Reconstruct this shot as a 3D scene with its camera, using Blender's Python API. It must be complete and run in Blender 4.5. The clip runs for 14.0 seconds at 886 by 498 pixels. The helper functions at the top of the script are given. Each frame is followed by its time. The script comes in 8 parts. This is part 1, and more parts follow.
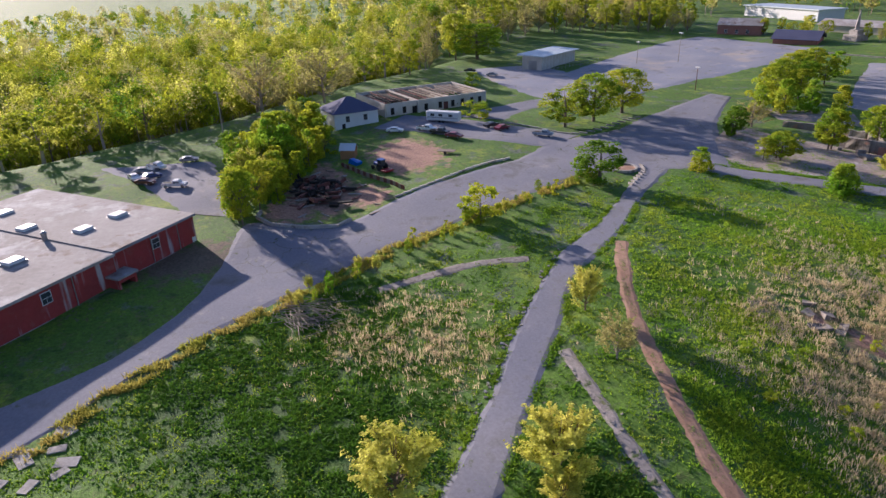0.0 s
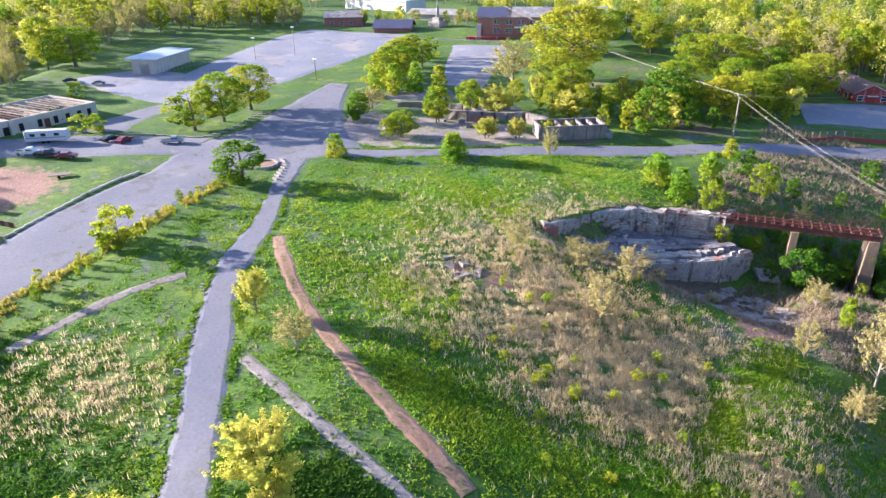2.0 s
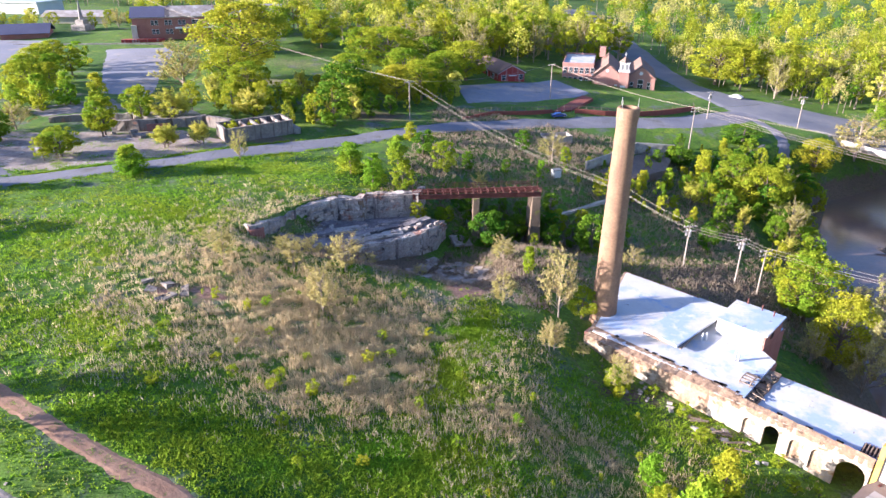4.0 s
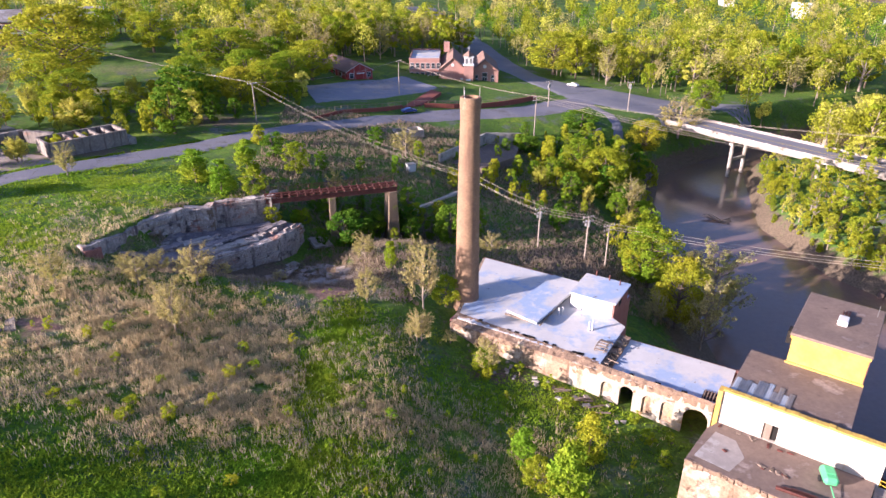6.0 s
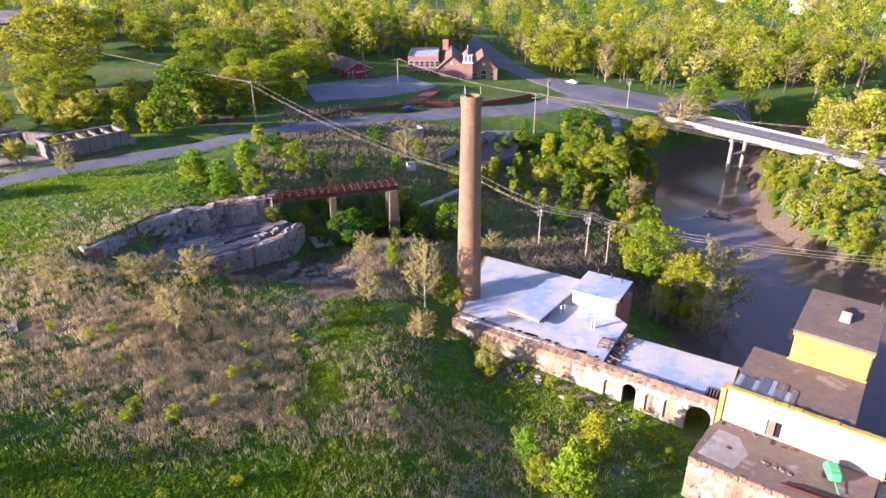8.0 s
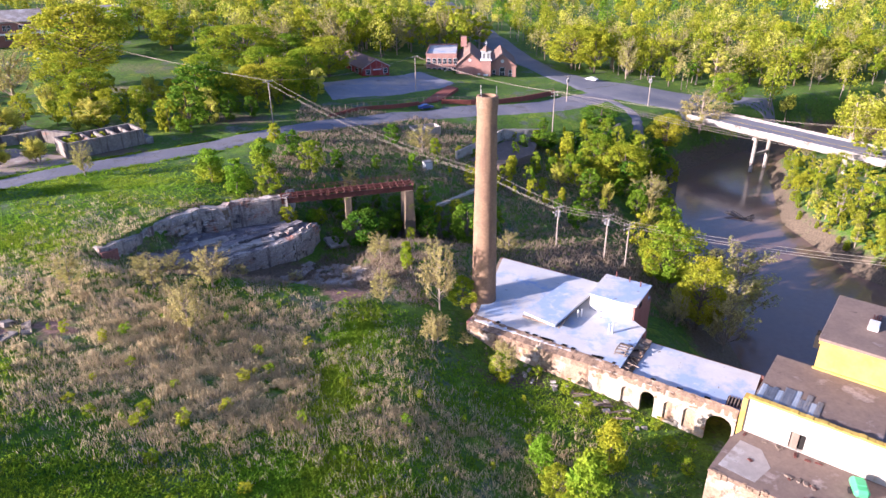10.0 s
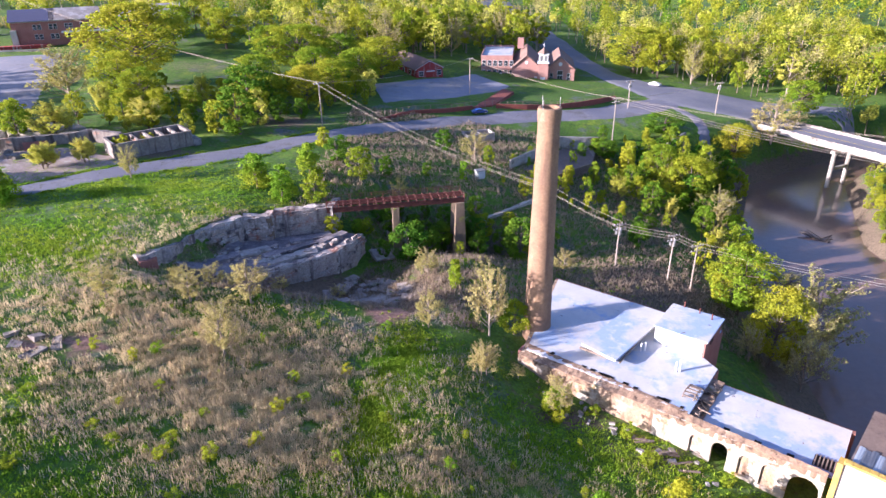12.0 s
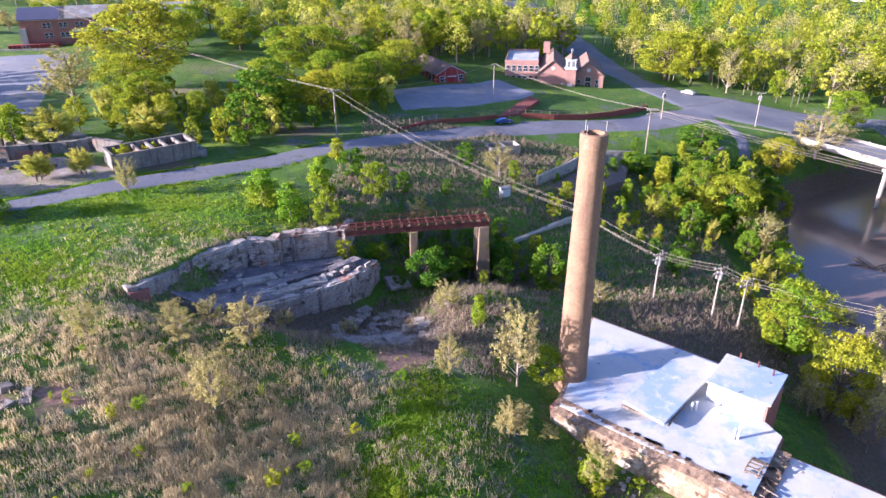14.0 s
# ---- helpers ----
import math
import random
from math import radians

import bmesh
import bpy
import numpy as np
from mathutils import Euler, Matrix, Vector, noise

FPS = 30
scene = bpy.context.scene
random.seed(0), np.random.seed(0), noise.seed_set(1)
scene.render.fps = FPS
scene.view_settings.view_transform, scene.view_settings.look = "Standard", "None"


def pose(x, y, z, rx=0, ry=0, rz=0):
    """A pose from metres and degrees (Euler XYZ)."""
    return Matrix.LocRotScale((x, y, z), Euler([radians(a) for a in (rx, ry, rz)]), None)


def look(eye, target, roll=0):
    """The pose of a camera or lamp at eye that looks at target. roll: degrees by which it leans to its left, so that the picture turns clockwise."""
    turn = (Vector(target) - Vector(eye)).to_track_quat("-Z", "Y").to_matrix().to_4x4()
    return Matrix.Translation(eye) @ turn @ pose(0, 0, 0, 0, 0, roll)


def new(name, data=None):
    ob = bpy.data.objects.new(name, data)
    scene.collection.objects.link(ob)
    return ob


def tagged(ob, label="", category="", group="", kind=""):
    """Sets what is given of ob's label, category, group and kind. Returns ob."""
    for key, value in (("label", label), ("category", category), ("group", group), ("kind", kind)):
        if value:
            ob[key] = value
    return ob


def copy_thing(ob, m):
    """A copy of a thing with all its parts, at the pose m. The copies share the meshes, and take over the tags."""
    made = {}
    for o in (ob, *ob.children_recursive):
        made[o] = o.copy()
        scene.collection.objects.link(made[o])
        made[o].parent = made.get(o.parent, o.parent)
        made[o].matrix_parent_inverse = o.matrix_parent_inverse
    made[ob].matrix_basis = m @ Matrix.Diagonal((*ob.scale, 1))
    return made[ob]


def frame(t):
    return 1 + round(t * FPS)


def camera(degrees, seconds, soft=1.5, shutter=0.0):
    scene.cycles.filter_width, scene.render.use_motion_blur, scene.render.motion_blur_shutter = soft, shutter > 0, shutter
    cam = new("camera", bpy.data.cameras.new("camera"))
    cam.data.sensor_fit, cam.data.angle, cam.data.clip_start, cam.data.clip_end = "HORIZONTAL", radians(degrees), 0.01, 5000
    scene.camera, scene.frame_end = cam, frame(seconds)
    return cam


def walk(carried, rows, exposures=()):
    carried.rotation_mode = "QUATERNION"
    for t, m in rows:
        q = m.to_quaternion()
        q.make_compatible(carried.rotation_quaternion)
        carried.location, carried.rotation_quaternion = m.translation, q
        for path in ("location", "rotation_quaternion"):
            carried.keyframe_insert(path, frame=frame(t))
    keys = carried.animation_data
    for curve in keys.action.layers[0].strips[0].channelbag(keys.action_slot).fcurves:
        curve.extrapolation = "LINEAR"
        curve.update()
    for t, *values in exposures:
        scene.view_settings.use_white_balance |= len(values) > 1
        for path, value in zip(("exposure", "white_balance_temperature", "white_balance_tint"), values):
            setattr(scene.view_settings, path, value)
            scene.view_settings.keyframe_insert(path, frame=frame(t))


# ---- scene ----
cam = camera(68.0, 14.0)
PATH = [
    (0, (-10.049, -97.125, 55.108), (-11.755, -96.463, 54.3), -1.6),
    (0.5, (-9.994, -96.836, 55.064), (-11.589, -95.949, 54.247), -1.6),
    (1, (-10.161, -97.139, 54.998), (-11.613, -96.037, 54.174), -1.0),
    (1.5, (-9.984, -97.18, 55.168), (-11.268, -95.892, 54.336), -1.0),
    (2, (-9.715, -96.7, 55.129), (-10.814, -95.255, 54.29), -1.0),
    (2.5, (-9.686, -96.547, 54.698), (-10.62, -94.99, 53.859), -0.8),
    (3, (-9.956, -96.474, 54.513), (-10.77, -94.853, 53.67), -0.6),
    (3.5, (-10.011, -96.929, 54.555), (-10.571, -95.205, 53.709), -0.2),
    (4, (-10.341, -96.291, 54.233), (-10.645, -94.505, 53.386), 0.2),
    (4.2, (-10.397, -96.302, 54.08), (-10.626, -94.504, 53.233), 0.2),
    (6.3, (-8.788, -95.746, 53.276), (-8.567, -93.948, 52.429), 0.3),
    (6.5, (-8.707, -95.603, 53.137), (-8.394, -93.818, 52.291), 0.4),
    (7, (-9.159, -95.547, 53.243), (-8.798, -93.772, 52.395), 0.5),
    (7.5, (-9.363, -95.504, 53.318), (-9.115, -93.711, 52.467), 0.2),
    (8, (-9.384, -95.81, 53.632), (-9.287, -94.004, 52.779), -0.2),
    (8.2, (-9.22, -96.034, 53.806), (-9.173, -94.225, 52.953), -0.5),
    (10.3, (-8.746, -93.362, 53.841), (-8.708, -91.559, 52.977), -0.7),
    (10.5, (-8.784, -92.812, 53.722), (-8.763, -91.008, 52.859), -0.8),
    (11, (-8.854, -90.926, 53.692), (-8.874, -89.123, 52.827), -0.8),
    (11.5, (-8.961, -88.661, 53.729), (-9.024, -86.859, 52.863), -0.8),
    (12, (-9.318, -86.087, 53.615), (-9.421, -84.287, 52.75), -0.7),
    (12.5, (-9.621, -83.313, 53.651), (-9.753, -81.516, 52.784), -0.6),
    (13, (-10.107, -80.347, 53.594), (-10.244, -78.55, 52.727), -0.4),
    (13.5, (-10.598, -77.182, 53.584), (-10.741, -75.386, 52.716), -0.4),
    (14, (-11.122, -73.877, 53.542), (-11.272, -72.082, 52.674), -0.3),
]
EXPOSURES = [(0, 1.1, 5150, 28), (0.5, 1.8, 5000, 25), (1.2, 2.0, 4950, 24), (2.5, 2.15, 4950, 24), (4.2, 2.02, 5000, 26), (6.3, 1.62, 5250, 36), (14, 1.87, 4850, 32)]
walk(cam, [(t, look(eye, target, roll)) for t, eye, target, roll in PATH], EXPOSURES)

# ---------------------------------------------------------------- light
SUN_EL, SUN_AZ = 15.0, (-0.945, -0.33)
world = bpy.data.worlds.new("evening_sky")
scene.world = world
world.use_nodes = True
wn = world.node_tree.nodes
sky = wn.new("ShaderNodeTexSky")
sky.sky_type, sky.sun_disc, sky.sun_elevation = "NISHITA", False, radians(SUN_EL)
sky.sun_rotation = math.atan2(SUN_AZ[0], SUN_AZ[1])
sky.air_density, sky.dust_density = 1.0, 1.5
world.node_tree.links.new(sky.outputs["Color"], wn["Background"].inputs["Color"])
wn["Background"].inputs["Strength"].default_value = 0.064
sun = new("sun", bpy.data.lights.new("sun", "SUN"))
sun.data.energy, sun.data.angle, sun.data.color = 5.0, radians(0.6), (1.0, 0.80, 0.52)
sun.matrix_world = look((SUN_AZ[0] * 300, SUN_AZ[1] * 300, 300 * math.tan(radians(SUN_EL))), (0, 0, 0))

# ---------------------------------------------------------------- materials
def material(name, base, other=None, rough=0.9, metal=0.0, big=0.15, fine=3.0, bump=0.3, mixes=(), speck=0.25, island=0.0, shine=0.3, cracks=None, streaks=None):
    """A worn surface: two tones in large blotches, fine grain, optional (colour, scale, low, high) stains, and relief."""
    m = bpy.data.materials.new(name)
    m.use_nodes = True
    nt = m.node_tree
    n, k = nt.nodes, nt.links.new
    b = n["Principled BSDF"]
    b.inputs["Roughness"].default_value, b.inputs["Metallic"].default_value = rough, metal
    b.inputs["Specular IOR Level"].default_value = shine
    g = n.new("ShaderNodeNewGeometry")
    pos = g.outputs["Position"]

    def noise_at(scale, detail=5.0, rough_=0.6):
        t = n.new("ShaderNodeTexNoise")
        t.inputs["Scale"].default_value, t.inputs["Detail"].default_value, t.inputs["Roughness"].default_value = scale, detail, rough_
        k(pos, t.inputs["Vector"])
        return t.outputs["Fac"]

    def mapped(src, lo, hi, a=0.0, c=1.0):
        r = n.new("ShaderNodeMapRange")
        r.inputs["From Min"].default_value, r.inputs["From Max"].default_value = lo, hi
        r.inputs["To Min"].default_value, r.inputs["To Max"].default_value = a, c
        k(src, r.inputs["Value"])
        return r.outputs["Result"]

    def blend(fac, a, c):
        x = n.new("ShaderNodeMix")
        x.data_type = "RGBA"
        k(fac, x.inputs["Factor"])
        for sock, v in ((x.inputs[6], a), (x.inputs[7], c)):
            if isinstance(v, tuple):
                sock.default_value = (*v, 1)
            else:
                k(v, sock)
        return x.outputs[2]

    other = other or tuple(c * 0.7 for c in base)
    col = blend(mapped(noise_at(big), 0.35, 0.65), base, other)
    for c, scale, lo, hi in mixes:
        col = blend(mapped(noise_at(scale, 6.0, 0.65), lo, hi), col, c)
    if streaks:
        down = n.new("ShaderNodeVectorMath")
        down.operation = "MULTIPLY"
        down.inputs[1].default_value = (1.0, 1.0, 0.10)
        k(pos, down.inputs[0])
        run = n.new("ShaderNodeTexNoise")
        run.inputs["Scale"].default_value, run.inputs["Detail"].default_value = streaks[1], 6.0
        k(down.outputs[0], run.inputs["Vector"])
        col = blend(mapped(run.outputs["Fac"], streaks[2], streaks[2] + 0.12), col, streaks[0])
    if cracks:
        warp = n.new("ShaderNodeTexNoise")
        warp.inputs["Scale"].default_value = 0.5
        k(pos, warp.inputs["Vector"])
        shift = n.new("ShaderNodeVectorMath")
        shift.operation = "MULTIPLY_ADD"
        k(warp.outputs["Color"], shift.inputs[0])
        shift.inputs[1].default_value = (3.0, 3.0, 3.0)
        k(pos, shift.inputs[2])
        vor = n.new("ShaderNodeTexVoronoi")
        vor.feature = "DISTANCE_TO_EDGE"
        vor.inputs["Scale"].default_value = cracks[1]
        k(shift.outputs[0], vor.inputs["Vector"])
        line = n.new("ShaderNodeMath")
        line.operation = "MULTIPLY"
        k(mapped(vor.outputs["Distance"], 0.004, 0.014, 1.0, 0.0), line.inputs[0])
        k(mapped(noise_at(0.07), 0.5, 0.62), line.inputs[1])
        col = blend(line.outputs[0], col, cracks[0])
    grain = noise_at(fine, 8.0, 0.7)
    vary = n.new("ShaderNodeHueSaturation")
    k(mapped(grain, 0.25, 0.75, 1 - speck, 1 + speck), vary.inputs["Value"])
    if island:
        rnd = n.new("ShaderNodeObjectInfo").outputs["Random"]
        add = n.new("ShaderNodeMath")
        k(g.outputs["Random Per Island"], add.inputs[0])
        k(rnd, add.inputs[1])
        k(mapped(add.outputs[0], 0, 2, 1 - island, 1 + island), vary.inputs["Saturation"])
    k(col, vary.inputs["Color"])
    k(vary.outputs["Color"], b.inputs["Base Color"])
    if bump:
        bp = n.new("ShaderNodeBump")
        bp.inputs["Strength"].default_value, bp.inputs["Distance"].default_value = bump, 0.1
        k(grain, bp.inputs["Height"])
        k(bp.outputs["Normal"], b.inputs["Normal"])
    return m


def leafy(name, a, c, through_light=0.3, spread=(0.72, 1.25)):
    """Leaves: tint differs from tree to tree, over the woods and from leaf to leaf; some light passes through."""
    m = bpy.data.materials.new(name)
    m.use_nodes = True
    nt = m.node_tree
    n, k = nt.nodes, nt.links.new
    b = n["Principled BSDF"]
    b.inputs["Roughness"].default_value, b.inputs["Specular IOR Level"].default_value = 0.75, 0.12
    g, o = n.new("ShaderNodeNewGeometry"), n.new("ShaderNodeObjectInfo")
    t = n.new("ShaderNodeTexNoise")
    t.inputs["Scale"].default_value, t.inputs["Detail"].default_value = 0.11, 3.0
    k(g.outputs["Position"], t.inputs["Vector"])
    wide = n.new("ShaderNodeMapRange")
    wide.inputs["From Min"].default_value, wide.inputs["From Max"].default_value = 0.36, 0.64
    wide.inputs["To Min"].default_value, wide.inputs["To Max"].default_value = -0.35, 0.65
    k(t.outputs["Fac"], wide.inputs["Value"])
    both = n.new("ShaderNodeMath")
    both.operation, both.use_clamp = "MULTIPLY_ADD", True
    both.inputs[1].default_value = 0.7
    k(o.outputs["Random"], both.inputs[0])
    k(wide.outputs["Result"], both.inputs[2])
    mix = n.new("ShaderNodeMix")
    mix.data_type = "RGBA"
    mix.inputs[6].default_value, mix.inputs[7].default_value = (*a, 1), (*c, 1)
    k(both.outputs[0], mix.inputs["Factor"])
    hue = n.new("ShaderNodeHueSaturation")
    r = n.new("ShaderNodeMapRange")
    r.inputs["To Min"].default_value, r.inputs["To Max"].default_value = spread
    k(g.outputs["Random Per Island"], r.inputs["Value"])
    k(r.outputs["Result"], hue.inputs["Value"])
    k(mix.outputs[2], hue.inputs["Color"])
    k(hue.outputs["Color"], b.inputs["Base Color"])
    tr = n.new("ShaderNodeBsdfTranslucent")
    k(hue.outputs["Color"], tr.inputs["Color"])
    ms = n.new("ShaderNodeMixShader")
    ms.inputs[0].default_value = through_light
    k(b.outputs[0], ms.inputs[1])
    k(tr.outputs[0], ms.inputs[2])
    k(ms.outputs[0], n["Material Output"].inputs["Surface"])
    return m


def ground_material():
    """Spring grass with dry straw and bare red clay; the spread of straw and clay is stored on the land's vertices."""
    m = material("meadow", (0.105, 0.195, 0.014), (0.065, 0.14, 0.014), fine=2.2, big=0.06, bump=0.6, speck=0.65,
                 mixes=(((0.19, 0.26, 0.016), 0.11, 0.55, 0.66), ((0.15, 0.155, 0.15), 0.16, 0.56, 0.66), ((0.13, 0.12, 0.05), 0.4, 0.57, 0.70), ((0.045, 0.10, 0.012), 0.32, 0.55, 0.68), ((0.13, 0.11, 0.095), 0.9, 0.6, 0.70), ((0.04, 0.085, 0.012), 1.1, 0.57, 0.66)))
    next(x for x in m.node_tree.nodes if x.type == "BUMP").inputs["Distance"].default_value = 0.35
    nt = m.node_tree
    n, k = nt.nodes, nt.links.new
    hue = next(x for x in n if x.type == "HUE_SAT")
    src = hue.inputs["Color"].links[0].from_socket
    # The dark green layer paints shaded meadow as well as bramble cover.
    for layer, colour, scale, soft in (("dry", (0.29, 0.25, 0.13), 1.4, 0.5), ("clay", (0.34, 0.20, 0.14), 0.5, 0.25), ("mud", (0.135, 0.105, 0.07), 0.6, 0.3), ("bramble_shade", (0.04, 0.085, 0.014), 0.45, 0.35), ("lush", (0.21, 0.31, 0.014), 0.5, 0.4)):
        at = n.new("ShaderNodeAttribute")
        at.attribute_name = layer
        t = n.new("ShaderNodeTexNoise")
        t.inputs["Scale"].default_value, t.inputs["Detail"].default_value = scale, 8.0
        k(n["Geometry"].outputs["Position"], t.inputs["Vector"])
        add = n.new("ShaderNodeMath")
        k(at.outputs["Fac"], add.inputs[0])
        k(t.outputs["Fac"], add.inputs[1])
        r = n.new("ShaderNodeMapRange")
        r.inputs["From Min"].default_value, r.inputs["From Max"].default_value = 0.9, 0.9 + soft
        k(add.outputs[0], r.inputs["Value"])
        x = n.new("ShaderNodeMix")
        x.data_type = "RGBA"
        k(r.outputs["Result"], x.inputs["Factor"])
        k(src, x.inputs[6])
        x.inputs[7].default_value = (*colour, 1)
        src = x.outputs[2]
    k(src, hue.inputs["Color"])
    return m


def water_material():
    m = material("muddy_water", (0.165, 0.12, 0.105), (0.20, 0.125, 0.085), rough=0.14, big=0.03, fine=0.9, bump=0.06, speck=0.1, shine=0.45)
    return m


MEADOW = ground_material()
YARD_DIRT = material("weedy_slab_floor", (0.34, 0.29, 0.26), (0.25, 0.20, 0.175), fine=1.6, big=0.25, bump=0.6, speck=0.35, mixes=(((0.13, 0.19, 0.02), 0.22, 0.54, 0.62), ((0.42, 0.39, 0.37), 0.35, 0.57, 0.64), ((0.11, 0.09, 0.08), 0.5, 0.6, 0.7)))
WATER = water_material()
ASPHALT = material("old_asphalt", (0.165, 0.168, 0.205), (0.22, 0.215, 0.235), fine=2.5, big=0.06, bump=0.3, speck=0.2,
                   mixes=(((0.11, 0.12, 0.07), 0.45, 0.63, 0.70), ((0.13, 0.125, 0.12), 0.12, 0.55, 0.7), ((0.27, 0.255, 0.25), 0.2, 0.6, 0.72)), cracks=((0.075, 0.085, 0.04), 0.16))
PALE_ASPHALT = material("sun_bleached_asphalt", (0.225, 0.235, 0.285), (0.28, 0.275, 0.295), fine=2.5, big=0.06, bump=0.25, speck=0.18, mixes=(((0.37, 0.32, 0.275), 0.045, 0.55, 0.66), ((0.33, 0.31, 0.31), 0.14, 0.57, 0.66), ((0.17, 0.165, 0.17), 0.12, 0.58, 0.7), ((0.14, 0.15, 0.06), 0.3, 0.64, 0.70)))
HIGHWAY = material("road_asphalt", (0.17, 0.175, 0.205), (0.21, 0.21, 0.225), fine=2.0, bump=0.15, speck=0.12)
CLAY = material("red_clay", (0.38, 0.235, 0.155), (0.30, 0.175, 0.11), fine=2.2, big=0.3, bump=0.6, speck=0.25, mixes=(((0.10, 0.13, 0.03), 0.9, 0.6, 0.68),))
RUBBLE = material("broken_concrete", (0.36, 0.32, 0.28), (0.25, 0.215, 0.185), fine=2.0, big=0.35, bump=0.8, speck=0.35, mixes=(((0.09, 0.13, 0.03), 0.6, 0.55, 0.63), ((0.30, 0.16, 0.10), 0.3, 0.6, 0.7)))
OLD_CONCRETE = material("stained_old_concrete", (0.28, 0.25, 0.22), (0.19, 0.165, 0.145), fine=2.0, big=0.4, bump=0.8, speck=0.35, mixes=(((0.30, 0.15, 0.10), 0.25, 0.6, 0.68),), streaks=((0.09, 0.075, 0.065), 0.9, 0.54))
CONCRETE = material("weathered_concrete", (0.42, 0.39, 0.35), (0.29, 0.26, 0.23), fine=1.8, big=0.4, bump=0.6, speck=0.3, mixes=(((0.12, 0.11, 0.09), 0.5, 0.55, 0.68), ((0.33, 0.18, 0.12), 0.25, 0.62, 0.72)))
STONE = material("grey_stone", (0.40, 0.38, 0.36), (0.20, 0.19, 0.185), fine=1.4, big=0.45, bump=1.0, speck=0.45, mixes=(((0.06, 0.055, 0.05), 0.55, 0.54, 0.64), ((0.12, 0.15, 0.05), 0.4, 0.6, 0.68), ((0.30, 0.17, 0.12), 0.3, 0.64, 0.7)))
BRICK_STACK = material("buff_chimney_brick", (0.30, 0.195, 0.115), (0.235, 0.15, 0.095), fine=3.0, big=0.25, bump=0.5, speck=0.25, mixes=(((0.20, 0.125, 0.085), 0.3, 0.54, 0.72), ((0.36, 0.26, 0.17), 0.5, 0.6, 0.75)), streaks=((0.19, 0.12, 0.08), 0.8, 0.58))
OLD_WALL = material("stained_plaster_brick", (0.40, 0.31, 0.21), (0.29, 0.20, 0.13), fine=3.0, big=0.6, bump=1.0, speck=0.4, mixes=(((0.46, 0.41, 0.34), 0.40, 0.52, 0.60), ((0.48, 0.36, 0.10), 0.22, 0.58, 0.66), ((0.13, 0.075, 0.05), 0.9, 0.56, 0.66)), streaks=((0.17, 0.11, 0.07), 1.1, 0.57))
WHITEWASH = material("whitewashed_wall", (0.54, 0.505, 0.45), (0.46, 0.42, 0.35), fine=2.0, big=0.4, bump=0.3, speck=0.08, mixes=(((0.45, 0.33, 0.18), 0.6, 0.62, 0.75),), streaks=((0.42, 0.36, 0.27), 1.3, 0.6))
STAINED_WHITE = material("flaking_whitewash", (0.48, 0.43, 0.36), (0.40, 0.34, 0.25), fine=3.0, big=0.5, bump=0.9, speck=0.3, mixes=(((0.46, 0.33, 0.12), 0.35, 0.58, 0.66), ((0.27, 0.16, 0.10), 0.7, 0.59, 0.66)), streaks=((0.26, 0.19, 0.12), 1.0, 0.58))
YELLOW_WALL = material("yellow_painted_wall", (0.50, 0.335, 0.055), (0.53, 0.38, 0.09), fine=2.2, big=0.5, bump=0.3, speck=0.12, mixes=(((0.40, 0.24, 0.10), 0.7, 0.6, 0.72),))
# The blue patches are skylit shade mixed into the white; the rest is staining.
WHITE_ROOF = material("faded_white_roof_blue_shade", (0.58, 0.57, 0.55), (0.50, 0.50, 0.50), rough=0.6, fine=1.5, big=0.2, bump=0.1, speck=0.07, mixes=(((0.40, 0.37, 0.35), 0.25, 0.60, 0.72), ((0.33, 0.42, 0.58), 0.13, 0.50, 0.58), ((0.17, 0.14, 0.12), 0.55, 0.66, 0.69), ((0.58, 0.575, 0.56), 0.25, 0.58, 0.66)))
CRUMBLE = material("crumbling_wall_top", (0.31, 0.215, 0.14), (0.21, 0.145, 0.10), fine=3.0, big=0.5, bump=1.0, speck=0.45, mixes=(((0.45, 0.37, 0.27), 0.6, 0.57, 0.66), ((0.10, 0.065, 0.045), 0.9, 0.55, 0.64), ((0.16, 0.17, 0.03), 0.5, 0.62, 0.69)))
BROWN_ROOF = material("brown_gravel_roof", (0.22, 0.165, 0.13), (0.16, 0.12, 0.10), fine=2.0, big=0.3, bump=0.3, speck=0.2, mixes=(((0.36, 0.30, 0.27), 0.3, 0.58, 0.7), ((0.10, 0.075, 0.06), 0.6, 0.62, 0.72)))
RED_BRICK = material("red_brick", (0.30, 0.135, 0.105), (0.34, 0.165, 0.13), fine=3.0, big=0.4, bump=0.3, speck=0.2)
PINK_BRICK = material("rosy_church_brick", (0.40, 0.235, 0.195), (0.36, 0.20, 0.165), fine=3.0, big=0.4, bump=0.3, speck=0.2)
TAN_SHINGLE = material("tan_shingles", (0.25, 0.165, 0.13), (0.21, 0.14, 0.11), fine=4.0, bump=0.4, speck=0.22)
RED_PAINT = material("peeling_red_wall", (0.33, 0.05, 0.045), (0.26, 0.045, 0.04), fine=1.2, big=0.3, bump=0.3, speck=0.2, mixes=(((0.30, 0.10, 0.08), 0.35, 0.55, 0.72),), streaks=((0.42, 0.34, 0.32), 0.9, 0.56))
GREY_ROOF = material("worn_flat_roof", (0.34, 0.31, 0.29), (0.26, 0.235, 0.215), fine=1.0, big=0.12, bump=0.2, speck=0.18, mixes=(((0.46, 0.44, 0.43), 0.2, 0.52, 0.66), ((0.17, 0.115, 0.085), 0.15, 0.58, 0.68), ((0.12, 0.10, 0.09), 0.8, 0.64, 0.7)))
